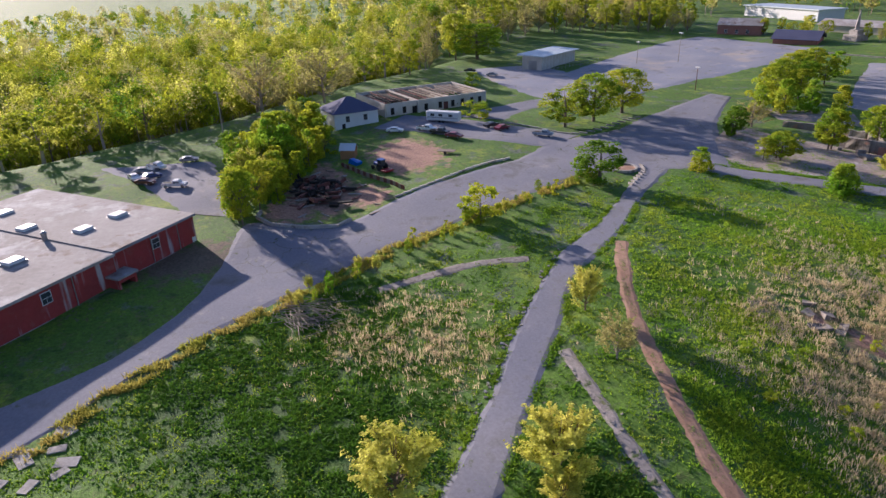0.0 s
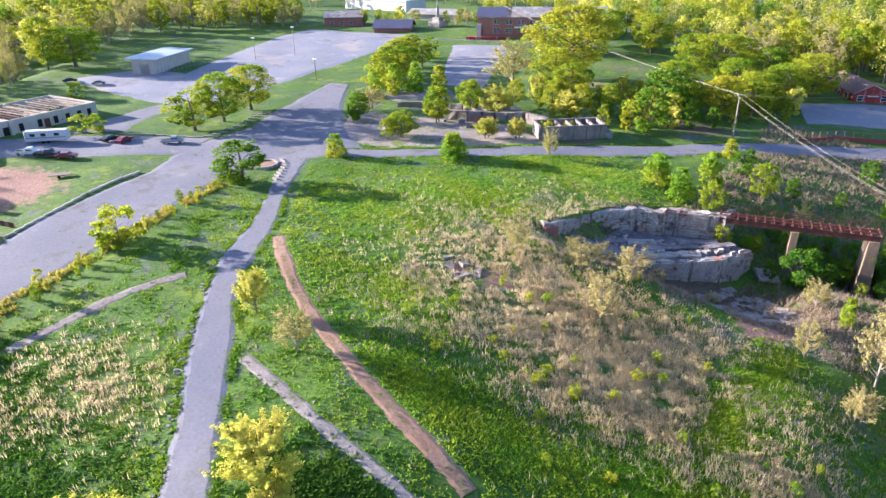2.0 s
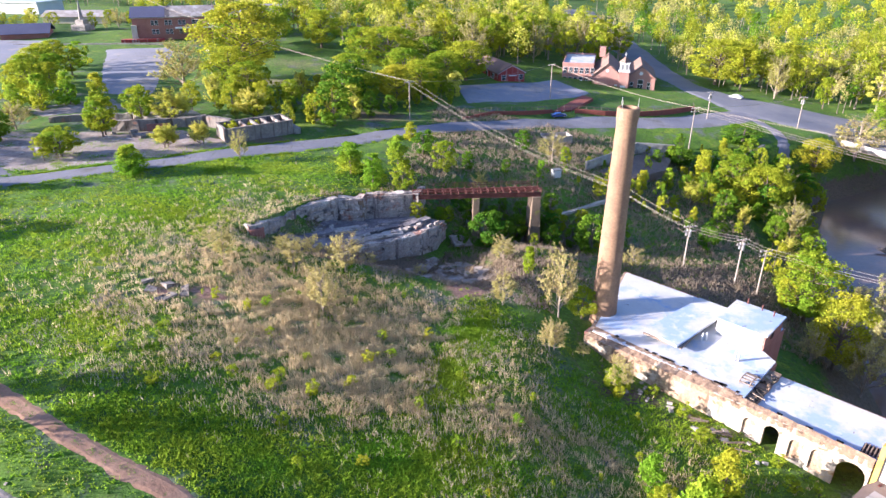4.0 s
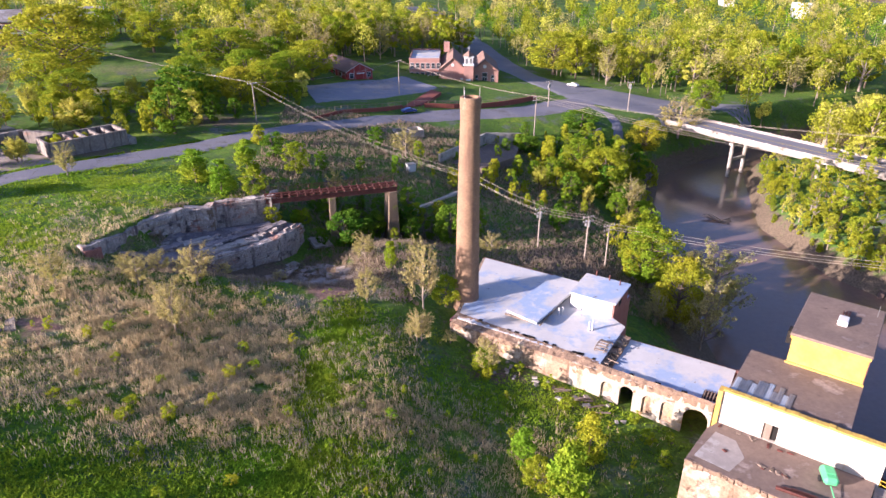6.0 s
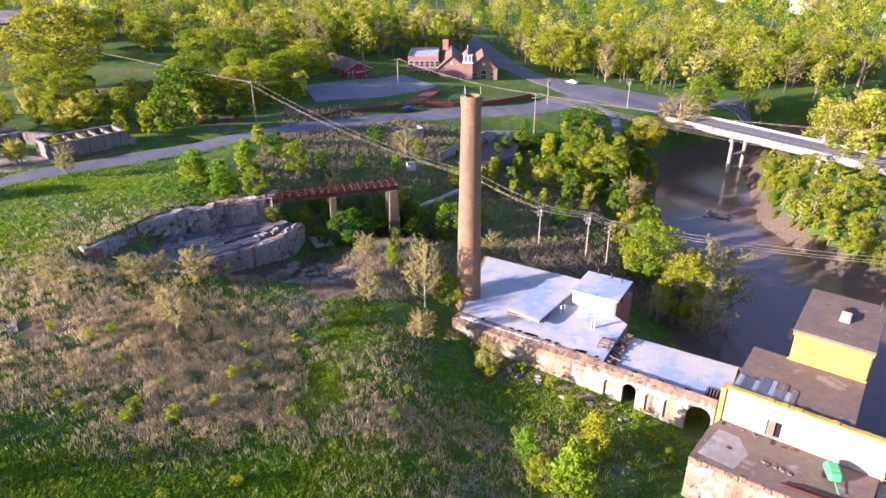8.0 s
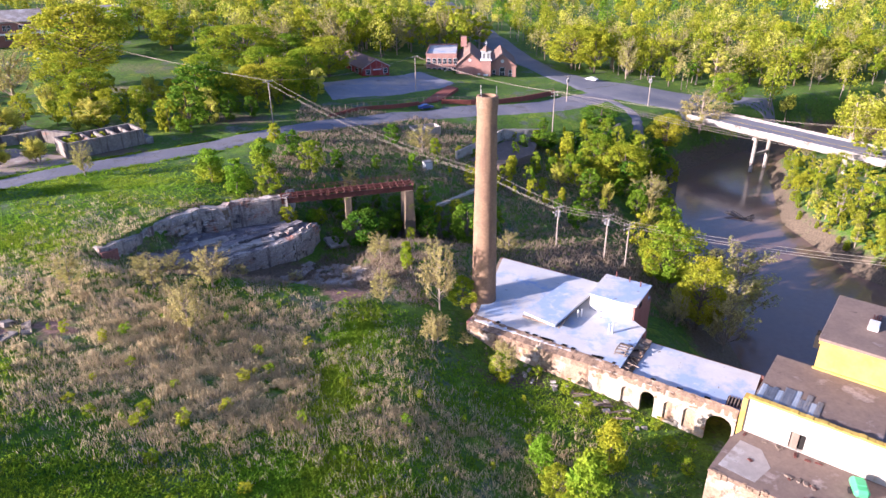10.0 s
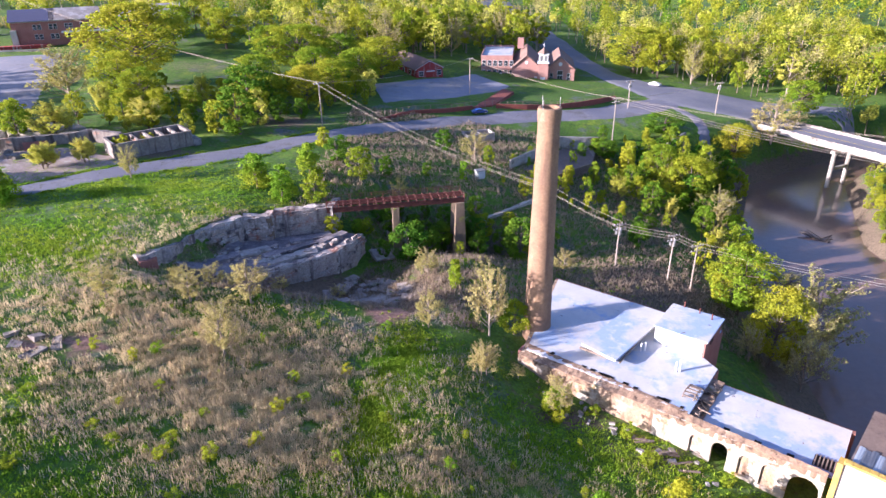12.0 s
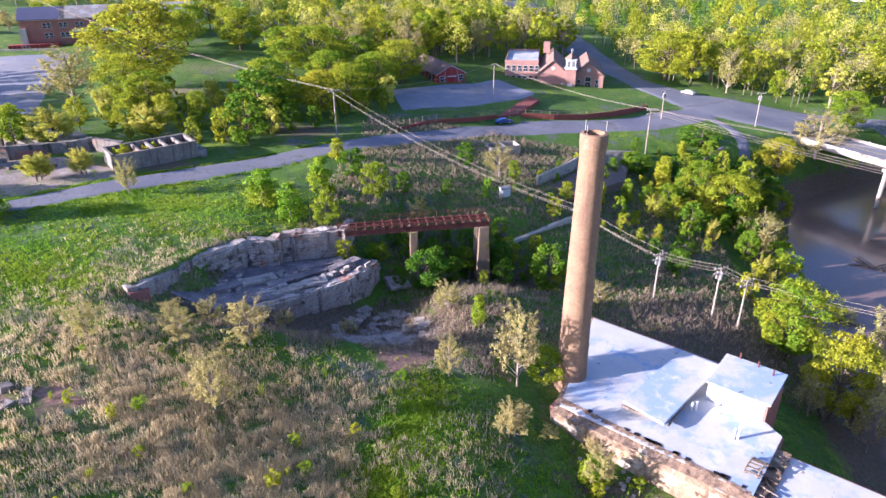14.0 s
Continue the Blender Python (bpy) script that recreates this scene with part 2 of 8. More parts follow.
DARK_SHINGLE = material("dark_shingles", (0.075, 0.08, 0.14), (0.09, 0.095, 0.16), fine=4.0, bump=0.4, speck=0.25)
METAL_ROOF = material("pale_metal_roof", (0.55, 0.60, 0.63), (0.48, 0.53, 0.56), rough=0.45, metal=0.2, fine=1.0, bump=0.1, speck=0.06)
RUST = material("rusted_steel", (0.17, 0.065, 0.05), (0.11, 0.045, 0.038), rough=0.8, metal=0.2, fine=3.0, big=0.8, bump=0.5, speck=0.3)
STEEL = material("galvanised_steel", (0.40, 0.40, 0.40), rough=0.5, metal=0.7, bump=0.05, speck=0.1)
WHITE_PAINT = material("white_paint", (0.66, 0.66, 0.65), (0.6, 0.6, 0.59), rough=0.5, bump=0.05, speck=0.05)
YELLOW_PAINT = material("yellow_rail_paint", (0.70, 0.48, 0.03), rough=0.5, bump=0.05, speck=0.1)
WOOD = material("grey_timber", (0.27, 0.21, 0.16), (0.20, 0.155, 0.12), fine=4.0, bump=0.5, speck=0.25)
POLE_WOOD = material("pole_timber", (0.38, 0.32, 0.27), (0.29, 0.25, 0.21), fine=5.0, bump=0.4, speck=0.25)
DARK = material("dark_opening", (0.02, 0.018, 0.016), rough=0.9, bump=0.0, speck=0.1)
GLASS = material("window_glass", (0.05, 0.06, 0.07), rough=0.08, bump=0.0, speck=0.02, shine=0.6)
WIRE = material("weathered_wire", (0.46, 0.40, 0.31), rough=0.6, bump=0.0, speck=0.05)
TYRE = material("tyre_rubber", (0.02, 0.02, 0.02), rough=0.85, bump=0.1, speck=0.1)
BARK = material("bark", (0.17, 0.13, 0.095), (0.12, 0.095, 0.075), fine=5.0, bump=0.6, speck=0.3)
PALE_BARK = material("pale_bark", (0.36, 0.30, 0.23), (0.27, 0.22, 0.17), fine=5.0, bump=0.5, speck=0.25)
LEAF = {
    "yellow": leafy("yellow_spring_leaf", (0.72, 0.68, 0.13), (0.58, 0.59, 0.07), 0.55),
    "green": leafy("green_spring_leaf", (0.19, 0.31, 0.009), (0.40, 0.42, 0.011), 0.46),
    "dark": leafy("dark_green_leaf", (0.07, 0.18, 0.009), (0.17, 0.28, 0.010), 0.4),
    "pale": leafy("pale_budding_leaf", (0.52, 0.45, 0.18), (0.45, 0.43, 0.12), 0.48),
    "bush": leafy("olive_bush_leaf", (0.44, 0.45, 0.013), (0.21, 0.37, 0.011), 0.48),
    "gold": leafy("golden_green_leaf", (0.44, 0.42, 0.016), (0.36, 0.41, 0.014), 0.46),
    "forest": leafy("forest_leaf", (0.17, 0.27, 0.010), (0.36, 0.38, 0.018), 0.46),
}
VERGE = leafy("yellow_verge_blade", (0.46, 0.38, 0.08), (0.28, 0.34, 0.02), 0.45)
GRASS = leafy("grass_blade", (0.17, 0.32, 0.013), (0.31, 0.39, 0.018), 0.5)
WEED = leafy("weed_leaf", (0.14, 0.28, 0.012), (0.22, 0.33, 0.014), 0.4)
LUSH_BLADE = leafy("lush_blade", (0.20, 0.40, 0.014), (0.32, 0.43, 0.016), 0.5)
THORN = leafy("bramble_leaf", (0.075, 0.17, 0.012), (0.09, 0.19, 0.014), 0.4)
TWIG = leafy("grey_twig", (0.40, 0.35, 0.30), (0.32, 0.28, 0.24), 0.3)
BRUSH = leafy("grey_brush", (0.30, 0.24, 0.18), (0.36, 0.29, 0.20), 0.35)
PIER = material("mossy_pier", (0.22, 0.165, 0.11), (0.16, 0.12, 0.085), fine=2.0, big=0.5, bump=0.6, speck=0.3, mixes=(((0.20, 0.20, 0.05), 0.5, 0.58, 0.68),))
STRAW = leafy("dry_straw", (0.66, 0.55, 0.33), (0.56, 0.45, 0.25), 0.5)


# ---------------------------------------------------------------- mesh tools
def part(name, bm, mat, parent=None, label="", smooth=False):
    me = bpy.data.meshes.new(name)
    bm.to_mesh(me)
    bm.free()
    me.materials.append(mat)
    if smooth:
        me.polygons.foreach_set("use_smooth", [True] * len(me.polygons))
    ob = new(name, me)
    ob.parent = parent
    if label:
        ob["label"] = label
    return ob


def raw(name, verts, faces, mat, parent=None, label=""):
    me = bpy.data.meshes.new(name)
    me.from_pydata([tuple(v) for v in verts], [], faces)
    me.materials.append(mat)
    ob = new(name, me)
    ob.parent = parent
    if label:
        ob["label"] = label
    return ob


def thing(name, label, category, m=None, group="", kind=""):
    ob = new(name)
    ob.matrix_basis = m or Matrix()
    return tagged(ob, label, category, group, kind)


def box(bm, x0, y0, z0, x1, y1, z1, m=None, bevel=0.0):
    r = bmesh.ops.create_cube(bm, size=1.0, matrix=(m or Matrix()) @ Matrix.Translation(((x0 + x1) / 2, (y0 + y1) / 2, (z0 + z1) / 2)) @ Matrix.Diagonal((x1 - x0, y1 - y0, z1 - z0, 1)))
    if bevel:
        es = list({e for v in r["verts"] for e in v.link_edges})
        bmesh.ops.bevel(bm, geom=es, offset=bevel, segments=1, affect="EDGES")
    return bm


def boxes(*rows, bevel=0.0):
    bm = bmesh.new()
    for r in rows:
        box(bm, *r, bevel=bevel)
    return bm


def prism(poly, z0, z1, bm=None):
    """A flat polygon drawn up from z0 to z1 (z1 may be a list, one height a corner)."""
    bm = bm or bmesh.new()
    tops = z1 if isinstance(z1, (list, tuple)) else [z1] * len(poly)
    lo = [bm.verts.new((x, y, z0)) for x, y in poly]
    hi = [bm.verts.new((x, y, z)) for (x, y), z in zip(poly, tops)]
    bm.faces.new(hi)
    bm.faces.new(lo[::-1])
    for i in range(len(poly)):
        j = (i + 1) % len(poly)
        bm.faces.new((lo[i], lo[j], hi[j], hi[i]))
    bmesh.ops.recalc_face_normals(bm, faces=bm.faces)
    return bm


def tube(bm, a, b, r0, r1=None, seg=8):
    a, b = Vector(a), Vector(b)
    m = Matrix.Translation((a + b) / 2) @ (b - a).to_track_quat("Z", "Y").to_matrix().to_4x4()
    bmesh.ops.create_cone(bm, cap_ends=True, segments=seg, radius1=r0, radius2=r0 if r1 is None else r1, depth=(b - a).length, matrix=m)
    return bm


def lathe(profile, seg=32):
    bm = bmesh.new()
    rings = [[bm.verts.new((r * math.cos(2 * math.pi * i / seg), r * math.sin(2 * math.pi * i / seg), z)) for i in range(seg)] for r, z in profile]
    for a, b in zip(rings, rings[1:]):
        for i in range(seg):
            bm.faces.new((a[i], a[(i + 1) % seg], b[(i + 1) % seg], b[i]))
    bmesh.ops.recalc_face_normals(bm, faces=bm.faces)
    return bm


def gz(x, y):
    return float(ground_z(x, y))


def gable(bm, x0, y0, x1, y1, z, rise, over=0.4, thick=0.18):
    """A gable roof slab over a rectangle; the ridge runs along x."""
    ym = (y0 + y1) / 2
    for ya, s in ((y0, -1), (y1, 1)):
        slope = rise / (abs(ym - ya))
        e = ya + s * over
        ze = z - over * slope
        vs = [(x0 - over, e, ze), (x1 + over, e, ze), (x1 + over, ym, z + rise), (x0 - over, ym, z + rise)]
        lo = [bm.verts.new(v) for v in vs]
        hi = [bm.verts.new((a, b, c + thick)) for a, b, c in vs]
        bm.faces.new(lo)
        bm.faces.new(hi[::-1])
        for i in range(4):
            bm.faces.new((lo[i], lo[(i + 1) % 4], hi[(i + 1) % 4], hi[i]))
    bmesh.ops.recalc_face_normals(bm, faces=bm.faces)
    return bm


def gable_wall(bm, x0, y0, x1, y1, z0, z, rise):
    """House walls with pointed ends at x0 and x1."""
    ym = (y0 + y1) / 2
    ring = [(y0, z0), (y1, z0), (y1, z), (ym, z + rise), (y0, z)]
    a = [bm.verts.new((x0, y, h)) for y, h in ring]
    b = [bm.verts.new((x1, y, h)) for y, h in ring]
    bm.faces.new(a)
    bm.faces.new(b[::-1])
    for i in range(5):
        bm.faces.new((a[i], b[i], b[(i + 1) % 5], a[(i + 1) % 5]))
    bmesh.ops.recalc_face_normals(bm, faces=bm.faces)
    return bm


def resample(line, step):
    p = np.array(line, float)
    s = np.r_[0, np.cumsum(np.hypot(*np.diff(p, axis=0).T))]
    n = max(2, int(s[-1] / step) + 1)
    t = np.linspace(0, s[-1], n)
    q = np.stack([np.interp(t, s, p[:, 0]), np.interp(t, s, p[:, 1])], 1)
    for _ in range(3):
        q[1:-1] = (q[:-2] + 2 * q[1:-1] + q[2:]) / 4
    return q


def strip(edge_a, edge_b, across=6, lift=0.12, step=2.0, ragged=0.25):
    """A paved sheet between two edge lines, laid on the land, with ragged sides."""
    a, b = resample(edge_a, step), resample(edge_b, step)
    n = max(len(a), len(b))
    t = np.linspace(0, 1, n)
    a = np.stack([np.interp(t, np.linspace(0, 1, len(a)), a[:, i]) for i in (0, 1)], 1)
    b = np.stack([np.interp(t, np.linspace(0, 1, len(b)), b[:, i]) for i in (0, 1)], 1)
    rng = np.random.RandomState(int(abs(a[0, 0] * 7 + b[0, 1] * 3)) % 1000)
    a, b = a + rng.uniform(-ragged, ragged, a.shape), b + rng.uniform(-ragged, ragged, b.shape)
    k = np.linspace(0, 1, across + 1)
    pts = a[:, None] * (1 - k)[None, :, None] + b[:, None] * k[None, :, None]
    z = ground_z(pts[..., 0], pts[..., 1]) + lift
    z[:, 0] -= lift + 0.04
    z[:, -1] -= lift + 0.04
    verts = np.concatenate([pts, z[..., None]], -1).reshape(-1, 3)
    w = across + 1
    faces = [(i * w + j, (i + 1) * w + j, (i + 1) * w + j + 1, i * w + j + 1) for i in range(n - 1) for j in range(across)]
    return verts.tolist(), faces


def sides(line, width):
    p = resample(line, 4.0)
    d = np.gradient(p, axis=0)
    d /= np.linalg.norm(d, axis=1)[:, None]
    o = np.stack([-d[:, 1], d[:, 0]], 1) * width / 2
    return p + o, p - o


def lump(bm, x, y, z, sx, sy, sz, rz=0.0, tilt=0.0, amp=0.12, seed=0):
    """A broken block with knocked corners."""
    m = Matrix.Translation((x, y, z)) @ Euler((tilt, tilt * 0.6, rz)).to_matrix().to_4x4()
    r = bmesh.ops.create_cube(bm, size=1.0, matrix=m @ Matrix.Diagonal((sx, sy, sz, 1)))
    for v in r["verts"]:
        v.co += noise.noise_vector(v.co * 1.7 + Vector((seed, 0, 0))) * amp * min(sx, sy, sz) * 2
    return bm


# ---------------------------------------------------------------- land
def ramp(v, a, b):
    k = np.clip((np.asarray(v, float) - a) / (b - a), 0, 1)
    return k * k * (3 - 2 * k)


BANK_Y = [-120, -60, -20, 5, 36, 65, 108, 125, 150, 180, 260]
BANK_LEFT = [62, 47, 45, 47, 50, 55, 73, 95, 140, 230, 500]
BANK_RIGHT = [154, 132, 116, 104, 88, 86, 102, 150, 270, 400, 700]


def ground_z(x, y):
    """Height of the land: a plateau that falls to the river, the yard of the mill and the pit below the retaining wall."""
    x, y = np.asarray(x, float), np.asarray(y, float)
    d = (x - np.interp(y, BANK_Y, BANK_LEFT)) * 0.96
    e = x - np.interp(y, BANK_Y, BANK_RIGHT)
    left = np.interp(d, [-420, -260, -125, -100, -84, -70, -56, -47, -38, -28, -14, -4, 5],
                     [17, 12.5, 10, 8.4, 5.6, 2.8, 0.6, -2.2, -5.2, -6.8, -10, -15, -19])
    left = left - 3.5 * ramp(-y, 30, 95) * ramp(-x, 40, 85)
    left = left - 14.0 * ramp((x + 205) * -0.887 + (y + 130) * -0.46, -2, 34) * ramp(-y, -50, 10)
    far = np.interp(x, [-130, -30, 30, 70, 95, 130], [11, 7, 2, -0.8, -3.4, -4]) + 0.02 * np.clip(y - 150, 0, 400)
    k = ramp(y, 92, 128) * ramp(-d, 6, 24) * ramp(x, -140, -60)
    left = left * (1 - k) + far * k
    n = -(x + 3.3) * 0.61 - (y + 5) * 0.79
    k = ramp(n, -15, -9) * ramp(-x, -50, -42) * ramp(y, -130, -60)
    yard = -3.4 - 0.11 * np.clip(x, 0, 40)
    left = np.where(yard > left, left * (1 - k) + yard * k, left)
    edge = np.interp(x, [-62, -58.6, -56.5, -51.6, -46.8, -37.8, -36, -30, -10, 100], [2, 10, 15.5, 21.4, 24.6, 27.6, 33, 48, 70, 100])
    pit = 7.0 * np.exp(-((x + 38) / 19) ** 4 - ((y - 16) / 13) ** 4) + 7.5 * np.exp(-((x + 14) / 20) ** 2 - ((y - 38) / 12) ** 2) + 3.4 * np.exp(-((x + 56) / 6.5) ** 2 - ((y - 4) / 5.5) ** 2)
    left = left - pit * ramp(edge - y, -2.4, -1.0)
    right = np.interp(e, [-3, 1, 4, 9, 40, 100, 400], [-19, -16.3, -13, -11, -7, 0, 12])
    return np.where(e > -10, np.where(d > 0, right, left), left) + 0.18 * np.sin(x * 0.21 + 1) * np.cos(y * 0.17) * (left > -14)


def land():
    def axis(lo, hi, step, reach):
        mid = np.arange(lo, hi + 0.1, step)
        out = np.geomspace(step * 1.5, reach, 26).cumsum()
        out = out[out < reach]
        return np.r_[(lo - out)[::-1], mid, hi + out]

    xs, ys = axis(-300, 150, 2.0, 4000), axis(-150, 240, 2.0, 4000)
    xs = np.unique(np.r_[xs, np.arange(-65, -8, 1.0)])
    ys = np.unique(np.r_[ys, np.arange(-1, 50, 1.0)])
    gx, gy = np.meshgrid(xs, ys)
    z = ground_z(gx, gy)
    rng = np.random.RandomState(4)
    z = z + rng.uniform(-0.03, 0.03, z.shape)
    w = len(xs)
    verts = np.stack([gx, gy, z], -1).reshape(-1, 3).tolist()
    faces = [(r * w + c, r * w + c + 1, (r + 1) * w + c + 1, (r + 1) * w + c) for r in range(len(ys) - 1) for c in range(w - 1)]
    ob = raw("ground", verts, faces, MEADOW)
    ob.data.polygons.foreach_set("use_smooth", [True] * len(ob.data.polygons))
    tagged(ob, "spring meadow with dry straw patches and bare clay", "ground", kind="structure")

    def spots(rows):
        v = np.zeros(gx.shape)
        for x, y, rx, ry, s in rows:
            v = np.maximum(v, s * np.exp(-((gx - x) / rx) ** 2 - ((gy - y) / ry) ** 2))
        return v.reshape(-1)

    layers = {"dry": spots(DRY), "clay": spots(BARE), "mud": np.maximum(spots(MUDDY), 0.8 * ramp(-(z + 11.0), 0, 3.0).reshape(-1)), "bramble_shade": spots(BRAMBLE_SHADE), "lush": spots(LUSH)}
    for name, v in layers.items():
        ob.data.attributes.new(name, "FLOAT", "POINT").data.foreach_set("value", v.astype(np.float32))
    return ob


DRY = [(-44, -25, 17, 9, 0.72), (-54, -16, 12, 8, 0.65), (-31, -20, 10, 9, 0.65), (-32, -31, 10, 6, 0.68), (-12, -36, 10, 8, 0.5), (-62, 6, 10, 12, 0.6), (-82, -70, 8, 5, 0.6), (-78, -5, 14, 6, 0.55), (-110, 150, 22, 14, 0.6), (20, -36, 12, 6, 0.4), (2, -30, 10, 6, 0.5), (-8, -48, 12, 7, 0.55), (-20, 75, 26, 9, 0.6), (-88, -78, 8, 6, 0.6), (-105, 118, 14, 7, 0.9), (-16, -30, 4, 3, 0.8)]
BARE = [(-58, -20, 5, 4, 0.75), (-147, -72, 17, 9, 0.95), (-141, -80, 9, 7, 0.9), (-140, -63, 9, 6, 0.8), (-160, -68, 12, 5, 0.8), (-160, -50, 16, 9, 0.9), (-97.5, -86.5, 4, 3, 0.6), (-64, -21, 4, 3, 0.7), (-21.5, 2.5, 7, 4, 0.9), (-162, -46, 17, 10, 0.9), (-28, 14, 8, 6, 0.5), (-145, -70, 14, 9, 0.6), (-130, -28, 12, 4, 0.5), (10, -20, 8, 3, 0.5), (-23.0, -1.5, 4.5, 4, 0.95)]
LUSH = [(-36, -47, 15, 6, 0.6), (-50, -47, 14, 6, 0.55), (-24, -43, 8, 6, 0.7), (-21, -26, 4, 9, 0.8), (-19, -13, 4, 7, 0.7), (-16, -40, 8, 6, 0.6), (-74, 32, 24, 11, 0.7), (-95, -12, 18, 14, 0.55), (-70, -34, 20, 8, 0.45), (6, -24, 14, 6, 0.5), (-78, 5, 12, 10, 0.5)]
# Darkened ground: brambles, plus shade of banks and slopes put into the colour.
BRAMBLE_SHADE = [(-78, -95, 26, 18, 0.9), (-64, -84, 18, 12, 0.8), (-96, -80, 14, 12, 0.7), (0, -24, 9, 5, 0.5), (14, -40, 12, 8, 0.5), (-28, 40, 30, 14, 0.5), (30, 60, 22, 30, 0.5), (40, 104, 24, 12, 0.55), (-84, 78, 26, 14, 0.55), (-60, 96, 22, 20, 0.5)]
MUDDY = [(3, -17, 9, 3, 0.8), (12, -23, 10, 3, 0.8), (-104, 47, 24, 8, 0.95), (-80, 52, 14, 5, 0.8), (-80, 104, 26, 9, 0.7), (-60, 82, 16, 8, 0.8), (-125, -101, 10, 14, 0.9), (-20, 10, 11, 11, 0.95), (-188, -40, 12, 18, 0.6), (-150, -72, 18, 11, 0.8), (-15, 30, 16, 12, 0.6), (-35, 2, 16, 6, 0.4), (24, 24, 22, 18, 0.9), (5, 62, 16, 12, 0.4), (-62, 84, 20, 10, 0.5), (12, -16, 12, 3, 0.5), (-122, -106, 9, 14, 0.55), (-15, 88, 30, 10, 0.6), (12, 68, 24, 20, 0.55), (24, 38, 18, 18, 0.5), (-14, 38, 22, 13, 0.75), (-38, 12, 22, 10, 0.95), (-40, 92, 20, 8, 0.5), (4, -24, 10, 5, 0.45), (-84, 52, 26, 8, 0.5), (-150, -74, 14, 8, 0.5)]
land()
raw("river", [(20, -400, -17), (900, -400, -17), (900, 420, -17), (20, 420, -17)], [(0, 1, 2, 3)], WATER)["kind"] = "structure"
tagged(bpy.data.objects["river"], "brown muddy river with a slow surface", "water")

# ---------------------------------------------------------------- roads and paved lots
def paved(name, a, b, mat, label, category, across=6, lift=0.12, ragged=0.16):
    return tagged(raw(name, *strip(a, b, across, lift, ragged=ragged), mat), label, category, kind="structure")


paved("driveway", [(-52, -84), (-58.3, -78.2), (-70, -67.6), (-79.3, -60.5), (-90.1, -49.5), (-97.9, -40.7), (-103.8, -30), (-113.2, -18.9), (-127, -3)],
      [(-49, -78), (-55.8, -72.6), (-67.5, -62.7), (-76, -54.4), (-86, -47), (-94.3, -34.7), (-100.5, -26.1), (-111.2, -15), (-123, 2)], ASPHALT, "cracked grey asphalt driveway overgrown at its edges", "road")
paved("dirt_track", *sides([(-38, -56), (-47.2, -53.2), (-54.5, -51.5), (-63.1, -48.6), (-71.2, -45.5), (-81.4, -40.5), (-95, -31.5)], 2.7), CLAY, "red clay wheel track through the grass", "track", across=4, lift=0.07, ragged=0.2)
paved("broken_path", *sides([(-72, -56.6), (-70.8, -56.8), (-63.4, -57.9), (-54.9, -59.4), (-47.9, -60.0), (-40, -60.8)], 2.0), RUBBLE, "crumbling concrete path with weeds", "path", across=4, lift=0.08, ragged=0.22)
paved("broken_slab_path", *sides([(-96.5, -48.5), (-98.4, -50.6), (-100, -55.7), (-99.6, -65.4), (-99.7, -73.5)], 2.6), OLD_CONCRETE, "strip of broken concrete in the grass", "path", across=4, lift=0.08, ragged=0.25)
paved("lot", [(-66, -142), (-78, -123), (-88.9, -111.2), (-97.0, -100.7), (-100, -93.5), (-104, -86), (-113.2, -66.2), (-119.9, -40.2), (-127.9, -16.6), (-124, -2), (-121, 6)],
      [(-84, -150), (-90.4, -124), (-96.5, -112), (-107, -102), (-121, -95.5), (-140, -90), (-127.4, -73.1), (-138.2, -51.5), (-144.2, -26.3), (-154, -12), (-156.5, 0.3)], ASPHALT, "wide faded asphalt yard beside the red building", "lot", across=14)
paved("back_lot", [(-143, -90), (-160, -88), (-186, -92)], [(-150, -101), (-170, -108), (-192, -120)], ASPHALT, "faded asphalt behind the red building", "lot", across=8, lift=0.10)
paved("house_lot", [(-150, -14), (-168, -30), (-190, -48)], [(-157, 0), (-182, -16), (-200, -34)], ASPHALT, "asphalt in front of the white house", "lot", across=8, lift=0.10)
paved("junction", [(-121, 5), (-114, 12), (-130, 24), (-150, 40), (-166, 58), (-174, 68)], [(-156, 0), (-158, 14), (-166, 26), (-169, 36), (-176, 50), (-182, 66)], ASPHALT, "open asphalt junction with worn patches", "road", across=10, lift=0.14)
paved("shed_yard", [(-262, 13), (-226, 11), (-206, 12), (-191, 17), (-180, 27)], [(-258, 44), (-240, 47), (-222, 42), (-204, 38), (-184, 36)], PALE_ASPHALT, "faded asphalt in front of the steel shed", "lot", across=10, lift=0.11)
paved("house_loop", [(-180, -10), (-187, -2), (-191, 8), (-192, 18)], [(-190, -22), (-197, -8), (-200, 4), (-202, 16)], ASPHALT, "asphalt loop round the tree island", "road", across=6, lift=0.10)
paved("big_lot", [(-185, 29), (-192, 46), (-201, 77), (-209, 114), (-215, 146), (-222, 160)], [(-222, 15), (-240, 48), (-254, 72), (-267, 96), (-279, 124), (-282, 148)], PALE_ASPHALT, "large empty asphalt car park", "lot", across=16, lift=0.13)
paved("mill_road", [(-121.9, 13), (-101.5, 27.5), (-87.1, 41.3), (-68.6, 55.6), (-47.6, 77.5), (-20.2, 101.1), (4, 116.5), (21, 123), (36, 136), (52, 150)],
      [(-117.7, 7), (-95.6, 23.5), (-79, 37.2), (-61, 52), (-40.2, 75), (-12.1, 98), (10, 109), (36, 118.5), (50, 128), (62, 144)], ASPHALT, "narrow grey road curving up to the church", "road", lift=0.15)
